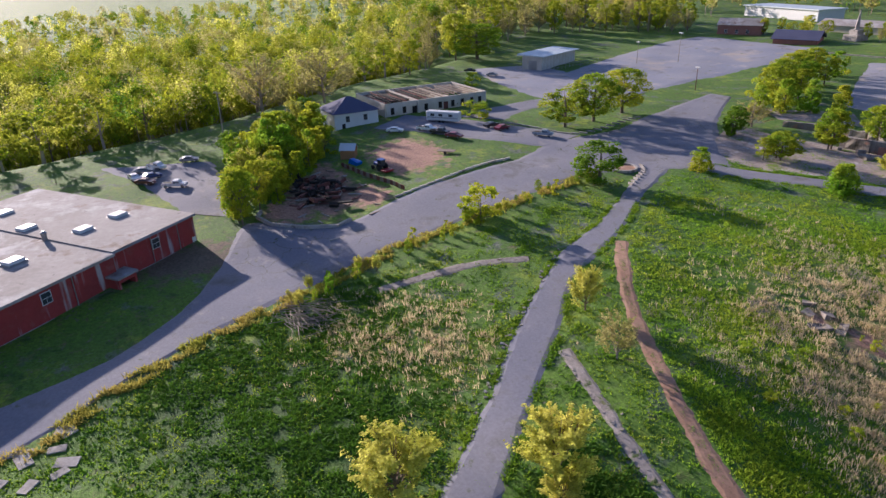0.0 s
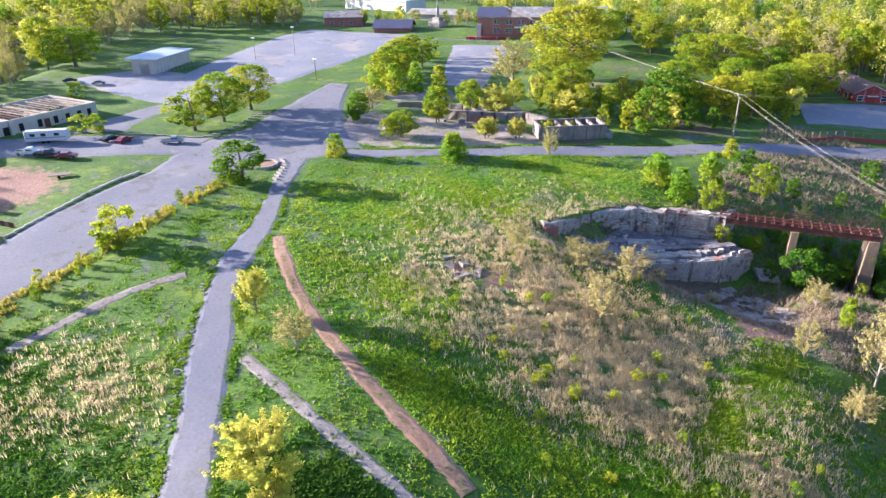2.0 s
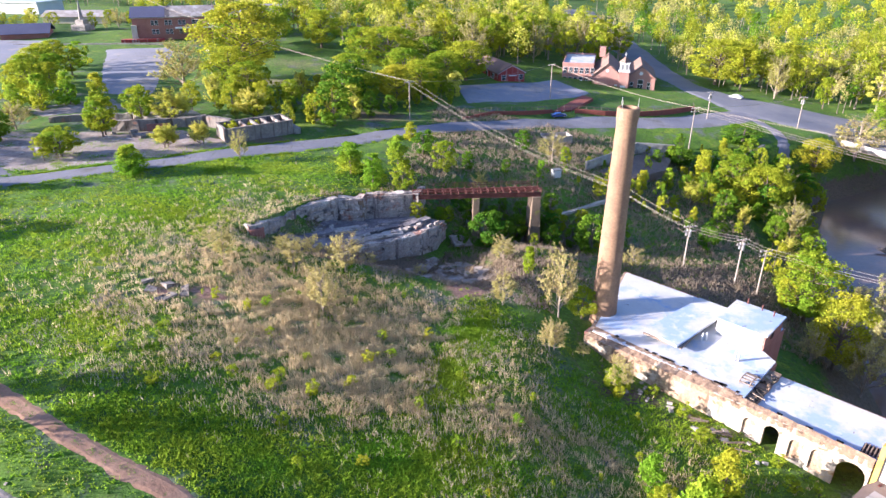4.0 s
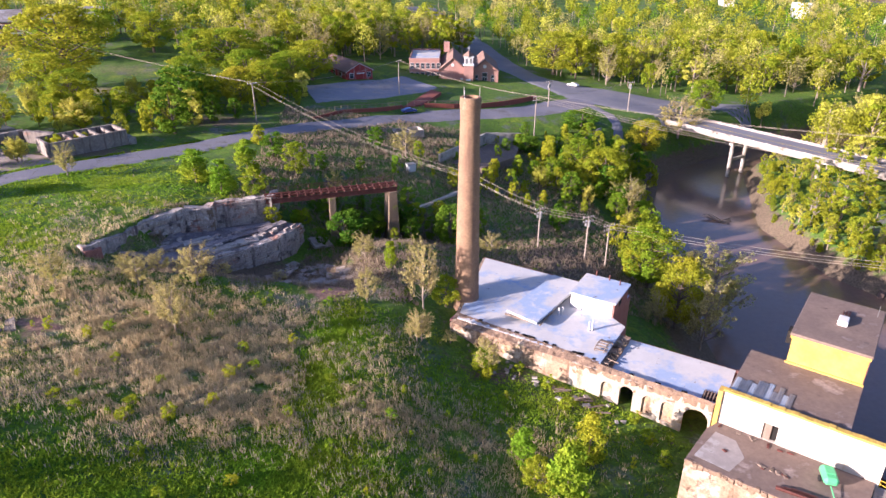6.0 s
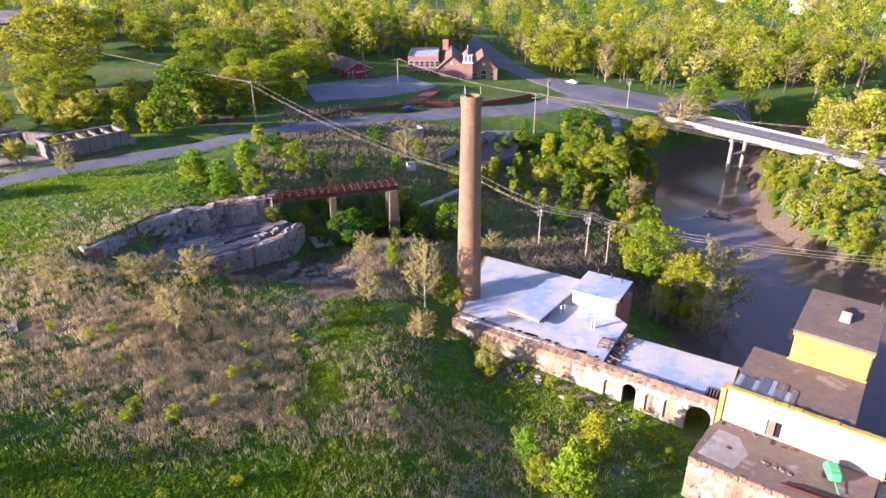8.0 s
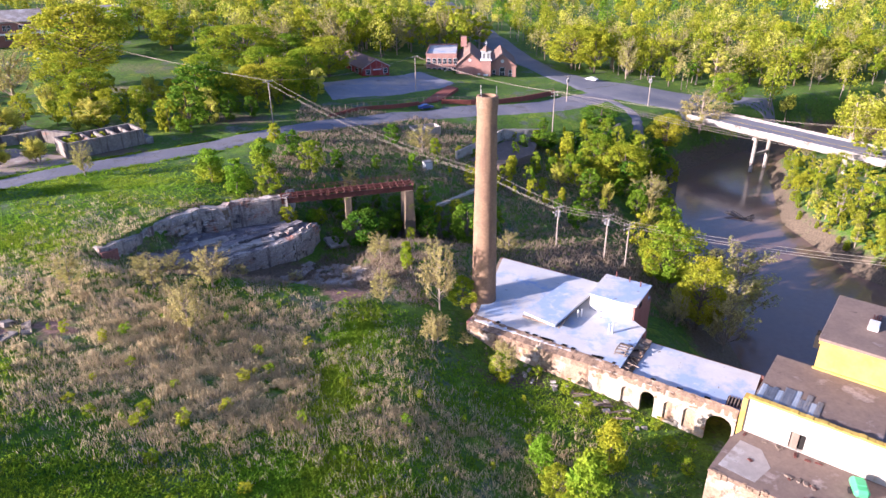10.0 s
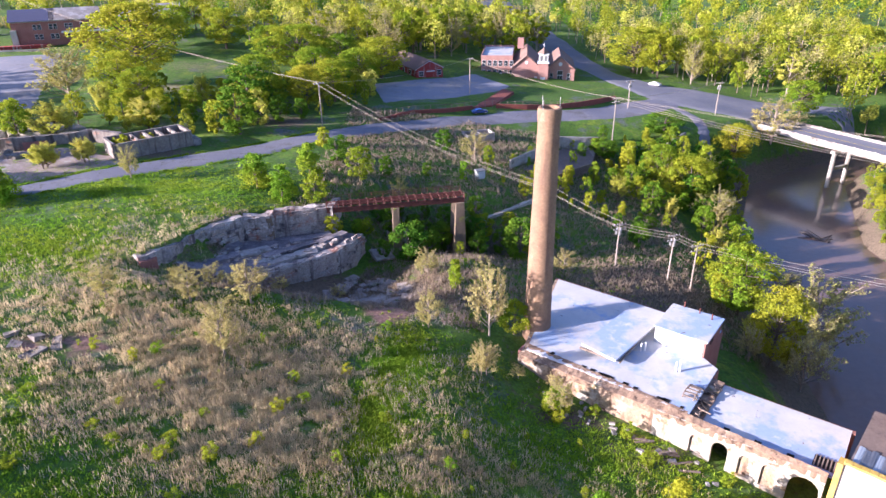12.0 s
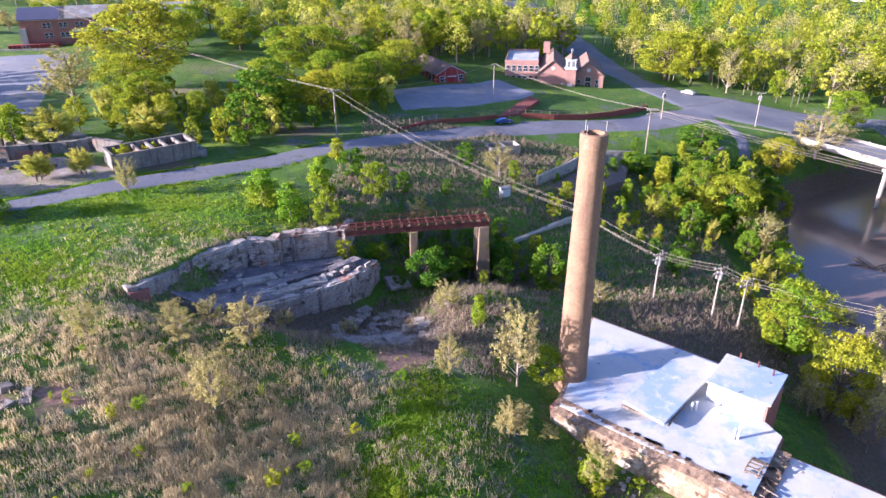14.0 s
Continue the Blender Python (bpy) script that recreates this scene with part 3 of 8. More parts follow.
paved("old_slab_yard", [(-148, 44), (-134, 46), (-118, 51), (-104, 55), (-90, 49)], [(-130, 17), (-117, 17.5), (-104, 27), (-94, 35.5), (-84, 45)], YARD_DIRT, "weedy concrete floor of a demolished building", "slab", across=9, lift=0.10, ragged=0.6)
paved("upper_slab_yard", [(-192, 152), (-172, 120), (-150, 88)], [(-166, 162), (-152, 130), (-131, 86)], PALE_ASPHALT, "cracked concrete floor on the hill", "slab", across=8, lift=0.12)
paved("terrace_slab", [(-160, 64), (-150, 74), (-142, 82)], [(-146, 58), (-140, 64), (-130, 72)], YARD_DIRT, "broken concrete terrace among the trees", "slab", across=7, lift=0.12, ragged=0.7)
paved("church_lot", [(-37.4, 109.4), (-20, 122), (-2.3, 140.5), (2, 150)], [(-46, 140), (-34, 148), (-20, 157), (-12, 166)], PALE_ASPHALT, "asphalt church car park", "lot", across=10, lift=0.14)
paved("highway", [(12, 420), (34, 260), (40, 214), (46, 189), (58, 174), (74, 167.5), (86, 158), (92.5, 137)], [(-14, 420), (14, 260), (25, 213), (33, 190), (41, 168), (51, 148), (58, 140), (66, 134.5), (73, 130), (80, 125)], HIGHWAY, "wide grey highway junction", "road", across=12, lift=0.2)
paved("highway_branch", [(70, 168.5), (90, 160.5), (106, 156.5), (122, 154)], [(76, 152), (92, 148), (107, 144.5), (122, 142)], HIGHWAY, "grey highway running on behind the bridge trees", "road", across=6, lift=0.17)
paved("road_centre_line", *sides([(22, 260), (32, 212), (39.5, 188), (49.5, 164), (60, 156), (72, 149), (80, 141), (86, 131)], 0.35), YELLOW_PAINT, "yellow centre line on the highway", "marking", across=1, lift=0.5, ragged=0.0)
paved("road_edge_line", *sides([(34.5, 190), (42, 169), (52, 149), (59, 141), (67, 135.6), (74, 131), (79.6, 127.2)], 0.3), WHITE_PAINT, "white edge line on the highway", "marking", across=1, lift=0.5, ragged=0.0)
paved("river_lane", *sides([(54, 142), (57, 136), (59.4, 128), (60.3, 120), (61, 114), (59, 107)], 4.0), ASPHALT, "narrow lane down to the river", "path", across=4)

# ---------------------------------------------------------------- mill
MILL = pose(-3.2, -7.4, 0, 0, 0, -34.4)


def arched(length, z0, z1, thick, openings, seg=8):
    """A wall along x from 0, its face at y 0, with arched openings (centre, width, foot, spring)."""
    bm = bmesh.new()

    def quad(*p):
        bm.faces.new([bm.verts.new(v) for v in p])

    at = 0.0
    for c, w, foot, spring in sorted(openings) + [(length, 0, 0, 0)]:
        x0 = c - w / 2
        for y in (0, thick):
            quad((at, y, z0), (x0, y, z0), (x0, y, z1), (at, y, z1))
        quad((at, 0, z1), (x0, 0, z1), (x0, thick, z1), (at, thick, z1))
        if w:
            x1 = c + w / 2
            arc = [(c - math.cos(math.pi * i / seg) * w / 2, spring + math.sin(math.pi * i / seg) * w / 2) for i in range(seg + 1)]
            for y in (0, thick):
                quad((x0, y, z0), (x1, y, z0), (x1, y, foot), (x0, y, foot))
                for (ax, az), (bx, bz) in zip(arc, arc[1:]):
                    quad((ax, y, az), (bx, y, bz), (bx, y, z1), (ax, y, z1))
            ring = [(x0, foot)] + arc + [(x1, foot)]
            for (ax, az), (bx, bz) in zip(ring, ring[1:] + ring[:1]):
                quad((ax, 0, az), (bx, 0, bz), (bx, thick, bz), (ax, thick, az))
            quad((x0, 0, z1), (x1, 0, z1), (x1, thick, z1), (x0, thick, z1))
            at = x1
    quad((0, 0, z0), (0, thick, z0), (0, thick, z1), (0, 0, z1))
    quad((length, 0, z0), (length, thick, z0), (length, thick, z1), (length, 0, z1))
    bmesh.ops.remove_doubles(bm, verts=bm.verts, dist=0.001)
    bmesh.ops.recalc_face_normals(bm, faces=bm.faces)
    return bm


def roughen(bm, cuts, amp, lift=0.0, seed=1):
    """Worn outline: the mesh is cut finer and its corners shifted a little."""
    bmesh.ops.subdivide_edges(bm, edges=bm.edges, cuts=cuts, use_grid_fill=True)
    for v in bm.verts:
        o = noise.noise_vector(v.co * 0.9 + Vector((seed * 9.1, 0, 0)))
        v.co += o * amp
    return bm


def ragged_top(length):
    """The broken crest of the front wall: a lumpy bank of masonry from the face back to the roof edge."""
    bm = bmesh.new()
    n = 90
    grid = []
    for i in range(n + 1):
        u = length * i / n
        back = 2.7 * (1 - u / 50)
        k = 0.35 * noise.noise(Vector((u * 0.5, 3, 0))) + 0.2 * noise.noise(Vector((u * 1.7, 7, 0)))
        row = [(0, -1.6), (-0.03, -0.75 + k), (back * 0.35, -0.55 + k * 0.8), (back * 0.7, -0.35 + 0.3 * k), (back, -0.3 if u < 24 else -0.9)]
        grid.append([bm.verts.new((u + 0.1 * noise.noise(Vector((u * 3, y, 1))), y + 0.12 * noise.noise(Vector((u * 2, y * 3, 5))), z + 0.1 * noise.noise(Vector((u * 3, y * 4, 9))))) for y, z in row])
    for a, b in zip(grid, grid[1:]):
        for j in range(4):
            bm.faces.new((a[j], b[j], b[j + 1], a[j + 1]))
    bmesh.ops.recalc_face_normals(bm, faces=bm.faces)
    return bm


def mill():
    t = thing("mill_building", "long ruined mill with white flat roofs and stained walls", "building", MILL)
    part("front_wall", roughen(boxes((0, 0, -9, 20, 0.7, -0.75)), 5, 0.12), OLD_WALL, t, "stained plaster and brick wall")
    part("arcade_wall", arched(19.6, -9, -0.75, 0.7, [(5.6, 1.6, -5.2, -3.0), (8.4, 1.9, -6.2, -2.9), (11.4, 1.5, -5.4, -3.1), (14.0, 1.6, -5.6, -3.1), (17.7, 3.2, -8.0, -3.6)]), STAINED_WHITE, t, "flaking whitewashed wall with arched openings").matrix_basis = pose(20.0, 0, 0)
    back = boxes((24.2, 9.9, -16, 41, 10.6, -1.0), (-6.4, 22.6, -14, 21.6, 23.3, -0.5), (23.5, 10.6, -16, 24.2, 12.6, -0.5), (20.8, 13.2, -16, 21.6, 22.6, -0.5), (-0.5, 0.7, -8, 0.1, 4.0, -0.6))
    part("back_wall", back, RED_BRICK, t, "dark brick rear wall above the river")
    part("left_wall", prism([(0.1, 0.7), (0.6, 0.7), (-5.8, 22.6), (-6.4, 22.6)], -10, -0.5), OLD_WALL, t)
    for a, b in ((25.6, 1.6), (31.4, 1.5), (34.0, 1.6)):
        part("blind_panel", boxes((a - b / 2, 0.35, -5.8, a + b / 2, 0.6, -2.1)), OLD_WALL, t)
    part("wall_top", ragged_top(39.6), CRUMBLE, t, "crumbling sloped top of the wall")
    for i in range(18):
        u = random.uniform(1, 39) if i % 2 else random.uniform(9, 22)
        part("roof_debris", boxes((u - random.uniform(0.1, 0.5), 1.0 + 1.6 * (1 - u / 45) - 0.25, -0.5 if u < 24 else -1.0, u + random.uniform(0.1, 0.5), 1.0 + 1.6 * (1 - u / 45) + random.uniform(0.1, 0.4), -0.28 if u < 24 else -0.85)), DARK, t)
    part("main_roof", prism([(0.6, 1.2), (24, 1.2), (24, 12.6), (21.5, 14.2), (21.5, 22.8), (-5.9, 22.8)], -0.7, -0.35), WHITE_ROOF, t, "faded white membrane roof")
    # This roof looks bluish from the shade put into its colour.
    part("narrow_roof", prism([(24.9, 0.8), (40.6, 0.8), (40.6, 10.4), (24.9, 10.4)], -1.3, -0.95), WHITE_ROOF, t, "faded white flat roof with bluish shade in its colour")
    part("collapsed_gap", roughen(boxes((23.9, 1.2, -1.6, 25.6, 10.6, -0.72)), 5, 0.16), CRUMBLE, t, "torn roof seam showing rotten timber")
    for i in range(22):
        part("broken_rafter", lump(bmesh.new(), random.uniform(23.8, 25.6), random.uniform(1.6, 10), -0.6, random.uniform(0.5, 1.8), 0.16, 0.14, random.uniform(0, 3), 0.15, seed=i), WOOD if i % 3 else DARK, t)
    deck = part("raised_deck", prism([(7.0, 5.6), (12.6, 4.6), (14.0, 20.6), (8.6, 20.8)], 0.55, 0.9), WHITE_ROOF, t, "raised white roof over a low opening")
    # Near-black block stands in for the shade inside the opening below the deck.
    part("deck_wall", prism([(7.8, 6.8), (12.2, 6.0), (13.4, 20.2), (9.0, 20.3)], -0.4, 0.55), DARK, t)
    part("deck_fascia", boxes((7.0, 5.0, 0.3, 12.6, 5.25, 0.55), (12.9, 5, 0.25, 13.1, 20, 0.5)), WOOD, deck)
    pent = part("penthouse", boxes((14.5, 14.0, -0.4, 21.6, 21.3, 2.2)), RED_BRICK, t, "small brick penthouse with a white side")
    part("penthouse_side", boxes((14.44, 13.94, -0.4, 21.3, 14.02, 2.1), (14.42, 13.94, -0.4, 14.5, 21.3, 2.1)), WHITE_PAINT, pent)
    part("penthouse_roof", boxes((14.2, 13.7, 2.2, 21.9, 21.6, 2.45), bevel=0.05), WHITE_ROOF, pent)
    part("window", boxes((21.58, 16.5, 0.6, 21.66, 17.6, 1.6)), DARK, pent)
    for x, y in ((16, 21.4), (18.4, 20.9), (20.4, 20.2)):
        part("roof_post", tube(bmesh.new(), (x, y, 2.4), (x, y, 3.4), 0.11), RUST, pent)
    for x, y, h in ((13.9, 10.5, 1.0), (14.3, 11.0, 1.0), (19.6, 8.6, 1.3), (20.0, 8.9, 1.6)):
        part("vent_pipe", tube(bmesh.new(), (x, y, -0.4), (x, y, h), 0.14), WHITE_PAINT, t)
    bow = bmesh.new()
    for k in range(2):
        for i in range(8):
            a, b = math.pi * i / 8, math.pi * (i + 1) / 8
            tube(bow, (22.4 + k * 1.4 - math.cos(a) * 0.2, 5.2 - math.cos(a) * 1.4, -0.3 + math.sin(a) * 0.9), (22.4 + k * 1.4 - math.cos(b) * 0.2, 5.2 - math.cos(b) * 1.4, -0.3 + math.sin(b) * 0.9), 0.09, seg=5)
    for i in range(7):
        y = 3.9 + i * 0.43
        box(bow, 22.3, y, -0.3 + math.sin(math.pi * (i + 0.5) / 7) * 0.85, 24.0, y + 0.2, -0.2 + math.sin(math.pi * (i + 0.5) / 7) * 0.85)
    part("curved_frame", bow, WOOD, t, "curved pale timber frame fallen on the roof")
    hole = boxes((37.8, 1.4, -0.97, 40.2, 3.4, -0.9))
    part("roof_hole", hole, DARK, t)
    for i in range(6):
        part("rafter", boxes((37.9 + i * 0.4, 1.3, -0.9, 38.05 + i * 0.4, 3.5, -0.8)), WOOD, t)
    return t


mill()


def chimney():
    t = thing("mill_chimney", "tall round tapering buff brick chimney with a corbelled crown", "chimney", pose(0, 0, 0))
    prof = [(2.25, -9), (2.2, -3), (2.05, 0.2), (2.0, 1.0)] + [(2.0 - 0.52 * i / 20, 1.0 + 29.3 * i / 20) for i in range(1, 21)]
    part("shaft", lathe(prof, 40), BRICK_STACK, t, smooth=True)
    crown = [(1.47, 30.1), (1.50, 30.9), (1.51, 31.0), (1.53, 31.3), (1.56, 31.35), (1.56, 31.7), (1.60, 31.75), (1.60, 32.7), (1.55, 33.0), (1.2, 33.05), (1.15, 31.0)]
    part("crown", lathe(crown, 40), BRICK_STACK, t, "flared brick crown")
    part("flue", lathe([(1.21, 33.0), (1.18, 26), (0.01, 26)], 32), DARK, t)
    for z in (4.5, 13.5, 22.5):
        r = 2.0 - 0.52 * (z - 1) / 29.3 + 0.02
        part("iron_band", lathe([(r, z), (r + 0.03, z + 0.02), (r + 0.03, z + 0.14), (r, z + 0.16)], 40), BRICK_STACK, t)
    for a in (0.4, 2.2, 4.0):
        part("lightning_rod", tube(bmesh.new(), (1.5 * math.cos(a), 1.5 * math.sin(a), 33), (1.5 * math.cos(a), 1.5 * math.sin(a), 34.2), 0.04, seg=5), STEEL, t)
    return t


chimney()
HEAD = pose(28.2, -33.4, 0, 0, 0, -39.8)


def power_house():
    t = thing("power_house", "white and yellow power house with brown roofs beside the river", "building", HEAD)
    part("front_wall", boxes((0, 0, -3, 5.0, 0.6, 4.6), (6.6, 0, -3, 17.2, 0.6, 4.6), (5.0, 0, 2.4, 6.6, 0.6, 4.6), (5.0, 0, -3, 6.6, 0.6, 0.05)), WHITEWASH, t, "bright whitewashed wall with a door")
    for i in range(23):
        cop = box(bmesh.new(), i * 0.75 - 0.05, -0.08, 4.6, i * 0.75 + 0.72, 0.7, 4.9 + random.uniform(-0.06, 0.06), bevel=0.05)
        part("coping_stone", roughen(cop, 1, 0.04), YELLOW_WALL, t)
    part("corner_pier", boxes((-0.55, -0.3, -6, 0.0, 0.9, 4.7)), YELLOW_WALL, t)
    part("door", boxes((5.0, 0.2, 0.05, 5.9, 0.28, 2.4)), WOOD, t, "faded timber door leaf")
    part("door_opening", boxes((5.9, 0.45, 0.05, 6.6, 0.52, 2.4)), DARK, t)
    part("hall", boxes((0.6, 0.6, -18, 13.0, 11.3, 4.0)), RED_BRICK, t, "brick hall over the river")
    part("hall_roof", prism([(0.3, 0.6), (13.3, 0.6), (13.3, 11.6), (0.3, 11.6)], 4.0, [4.5, 4.5, 4.5, 4.5]), BROWN_ROOF, t)
    for i in range(11):
        x, y1 = 0.5 + i * 0.6, 4.4 + random.uniform(-0.9, 0.7)
        sheet = boxes(*[(x + j * 0.12, 0.9 + random.uniform(0, 0.3), 4.52 + 0.05 * (j % 2) + 0.03 * (i % 3), x + j * 0.12 + 0.12, y1, 4.55 + 0.05 * (j % 2) + 0.03 * (i % 3)) for j in range(5)])
        part("roof_sheet", sheet, STEEL if i % 3 else METAL_ROOF, t, "loose corrugated sheet")
    tower = part("tower", boxes((4.6, 11.3, -18, 13.1, 24.0, 8.6)), YELLOW_WALL, t, "yellow painted tower with a brown flat roof")
    part("tower_side", boxes((13.08, 11.4, -18, 13.2, 24.0, 8.5)), RED_BRICK, tower)
    part("tower_roof", boxes((4.3, 11.0, 8.6, 13.4, 24.3, 9.0), bevel=0.06), BROWN_ROOF, tower)
    part("tower_cornice", boxes((4.4, 11.1, 8.2, 13.3, 11.32, 8.6), (4.4, 11.1, 4.5, 13.3, 11.34, 4.75)), YELLOW_WALL, tower)
    vent = part("roof_vent", boxes((8.6, 16.5, 9.0, 9.8, 18.4, 9.7), bevel=0.08), WHITE_PAINT, tower, "small white roof vent")
    for i in range(3):
        part("vent_bar", boxes((8.8 + i * 0.35, 18.3, 9.1, 8.95 + i * 0.35, 20.6, 9.35)), RUST, vent)
    part("antenna", tube(bmesh.new(), (12.6, 22, 9), (12.6, 22, 10.6), 0.03, seg=5), STEEL, tower)
    part("wall_hood", boxes((3.6, 15, 5.2, 4.6, 16.6, 7.0)), DARK, tower)
    for y in (4, 7):
        part("side_window", boxes((12.98, y, 1.6, 13.06, y + 1.2, 3.2)), DARK, t)
    return t


power_house()


def terrace():
    t = thing("mill_terrace", "brown flat-roofed stone block below the white wall", "terrace", HEAD)
    body = prism([(-1.0, -8.9), (16.4, -8.3), (16.8, -0.05), (0.1, -0.05), (-0.6, -2)], -9, -0.3)
    part("body", body, OLD_WALL, t, "yellow stained stone sides")
    part("roof", prism([(-1.05, -8.95), (16.5, -8.35), (16.9, -0.02), (0.1, -0.02), (-0.65, -2)], -0.3, 0.0), BROWN_ROOF, t, "brown worn flat roof")
    part("pale_patch", roughen(prism([(-0.4, -7.6), (3.6, -7.9), (4.4, -4.6), (2.8, -2.2), (0.4, -2.0)], 0.0, 0.012), 3, 0.0), GREY_ROOF, t, "pale worn patch of roof felt")
    for i in range(26):
        x = -0.9 + i * 0.68
        part("edge_stone", roughen(box(bmesh.new(), x - random.uniform(0, 0.1), -9.02 + 0.034 * x + random.uniform(-0.05, 0.05), -0.5 - random.uniform(0, 0.4), x + random.uniform(0.5, 0.75), -8.6 + 0.034 * x, random.uniform(-0.12, 0.09), bevel=0.06), 1, 0.08, seed=i), CRUMBLE, t)
    for i in range(14):
        part("debris", lump(bmesh.new(), random.uniform(0.5, 9), random.choice((-0.6, -0.9, -5.0)) + random.uniform(-0.3, 0.3), 0.06, random.uniform(0.2, 0.9), random.uniform(0.15, 0.4), 0.12, random.uniform(0, 3), 0.1, seed=i), WOOD if i % 2 else RUST, t)
    return t


terrace()

# ---------------------------------------------------------------- trees
def leaf_fans(rng, c, s, facing):
    """One three-cornered leaf at each place in c, of the sizes s, turned roughly towards facing."""
    n = facing + rng.normal(0, 0.62, c.shape)
    u = np.cross(n, rng.normal(0, 1, c.shape))
    u /= np.linalg.norm(u, axis=1)[:, None]
    w = np.cross(n, u)
    w /= np.linalg.norm(w, axis=1)[:, None]
    s = s[:, None]
    v = np.stack([c - u * s, c + u * s * 0.6 + w * s * 0.75, c + u * s * 0.7 - w * s * 0.7], 1)
    return v.reshape(-1, 3), np.arange(len(c) * 3).reshape(-1, 3)


def on_clumps(rng, count, clumps, size, middle):
    """Places on the skins of rounded leaf clumps, and the way each leaf faces."""
    k = rng.randint(len(clumps), size=count)
    out = clumps - middle
    out /= np.linalg.norm(out, axis=1)[:, None] + 1e-6
    d = rng.normal(0, 1, (count, 3))
    d /= np.linalg.norm(d, axis=1)[:, None]
    d += 0.45 * out[k] + np.array([0, 0, 0.15])
    d /= np.linalg.norm(d, axis=1)[:, None]
    return clumps[k] + d * size[k] * rng.uniform(0.6, 1.12, count)[:, None], d


def crown_leaves(rng, count, shape, leaf, per_clump=75, puff=0.10):
    """Many small leaves in clumps; shape gives the crown's radius by height 0..1 of a unit tree of height 1."""
    clumps = []
    while len(clumps) < max(14, count // per_clump):
        h = rng.uniform(0, 1)
        r = shape(h)
        a, q = rng.uniform(0, 2 * math.pi), math.sqrt(rng.uniform(0.15, 1.0))
        if r > 0.02:
            clumps.append((r * q * math.cos(a), r * q * math.sin(a), h))
    clumps = np.array(clumps)
    size = puff * rng.uniform(0.55, 1.35, len(clumps))[:, None] * np.array([1, 1, 0.8])
    c, d = on_clumps(rng, count, clumps, size, np.array([0, 0, 0.45]))
    c[:, 2] = np.minimum(c[:, 2], 1.0 + rng.uniform(-0.03, 0.03, count))
    v, f = leaf_fans(rng, c, leaf * rng.uniform(0.6, 1.3, count), d)
    return v.tolist(), f.tolist()


SHAPES = {
    "round": lambda h: 0.36 * math.sqrt(max(0, 1 - ((h - 0.6) / 0.42) ** 2)) if h > 0.2 else 0,
    "cone": lambda h: 0.29 * max(0, 1 - h) ** 0.55 + 0.02 if h > 0.06 else 0.2,
    "oval": lambda h: 0.27 * math.sqrt(max(0, 1 - ((h - 0.55) / 0.47) ** 2)),
    "bush": lambda h: 0.46 * math.sqrt(max(0, 1 - ((h - 0.42) / 0.6) ** 2)),
    "tall": lambda h: 0.20 * math.sqrt(max(0, 1 - ((h - 0.66) / 0.36) ** 2)) if h > 0.3 else 0,
}
TREE_KINDS = {}


def twiggy(rng, shape, limbs):
    """Rising limbs that fork into fine twigs; gives the wood and the places of the buds."""
    bm, tips = bmesh.new(), []
    tube(bm, (0, 0, -0.06), (0.01, 0.0, 0.4), 0.017, 0.012, 6)
    tube(bm, (0.01, 0, 0.4), (0.0, 0.02, 0.92), 0.012, 0.002, 5)
    for i in range(limbs):
        h0 = rng.uniform(0.08, 0.62)
        h1 = min(0.98, h0 + rng.uniform(0.22, 0.42))
        r = max(0.06, SHAPES[shape](h1)) * rng.uniform(0.6, 1.05)
        a = i * 2.4 + rng.uniform(-0.4, 0.4)
        foot, tip = Vector((0, 0, h0)), Vector((r * math.cos(a), r * math.sin(a), h1))
        bend = foot.lerp(tip, 0.5) + Vector((tip.x * 0.12, tip.y * 0.12, -0.03))
        tube(bm, foot, bend, 0.006, 0.004, 4)
        tube(bm, bend, tip, 0.004, 0.0012, 3)
        for j in range(7):
            p = bend.lerp(tip, rng.uniform(-0.4, 1.0))
            q = p + Vector((p.x * 0.35 + rng.normal(0, 0.035), p.y * 0.35 + rng.normal(0, 0.035), rng.uniform(0.05, 0.14)))
            tube(bm, p, q, 0.0026, 0.0008, 3)
            tips += [tuple(p.lerp(q, k)) for k in (0.35, 0.6, 0.85, 1.0)]
    return bm, np.array(tips)


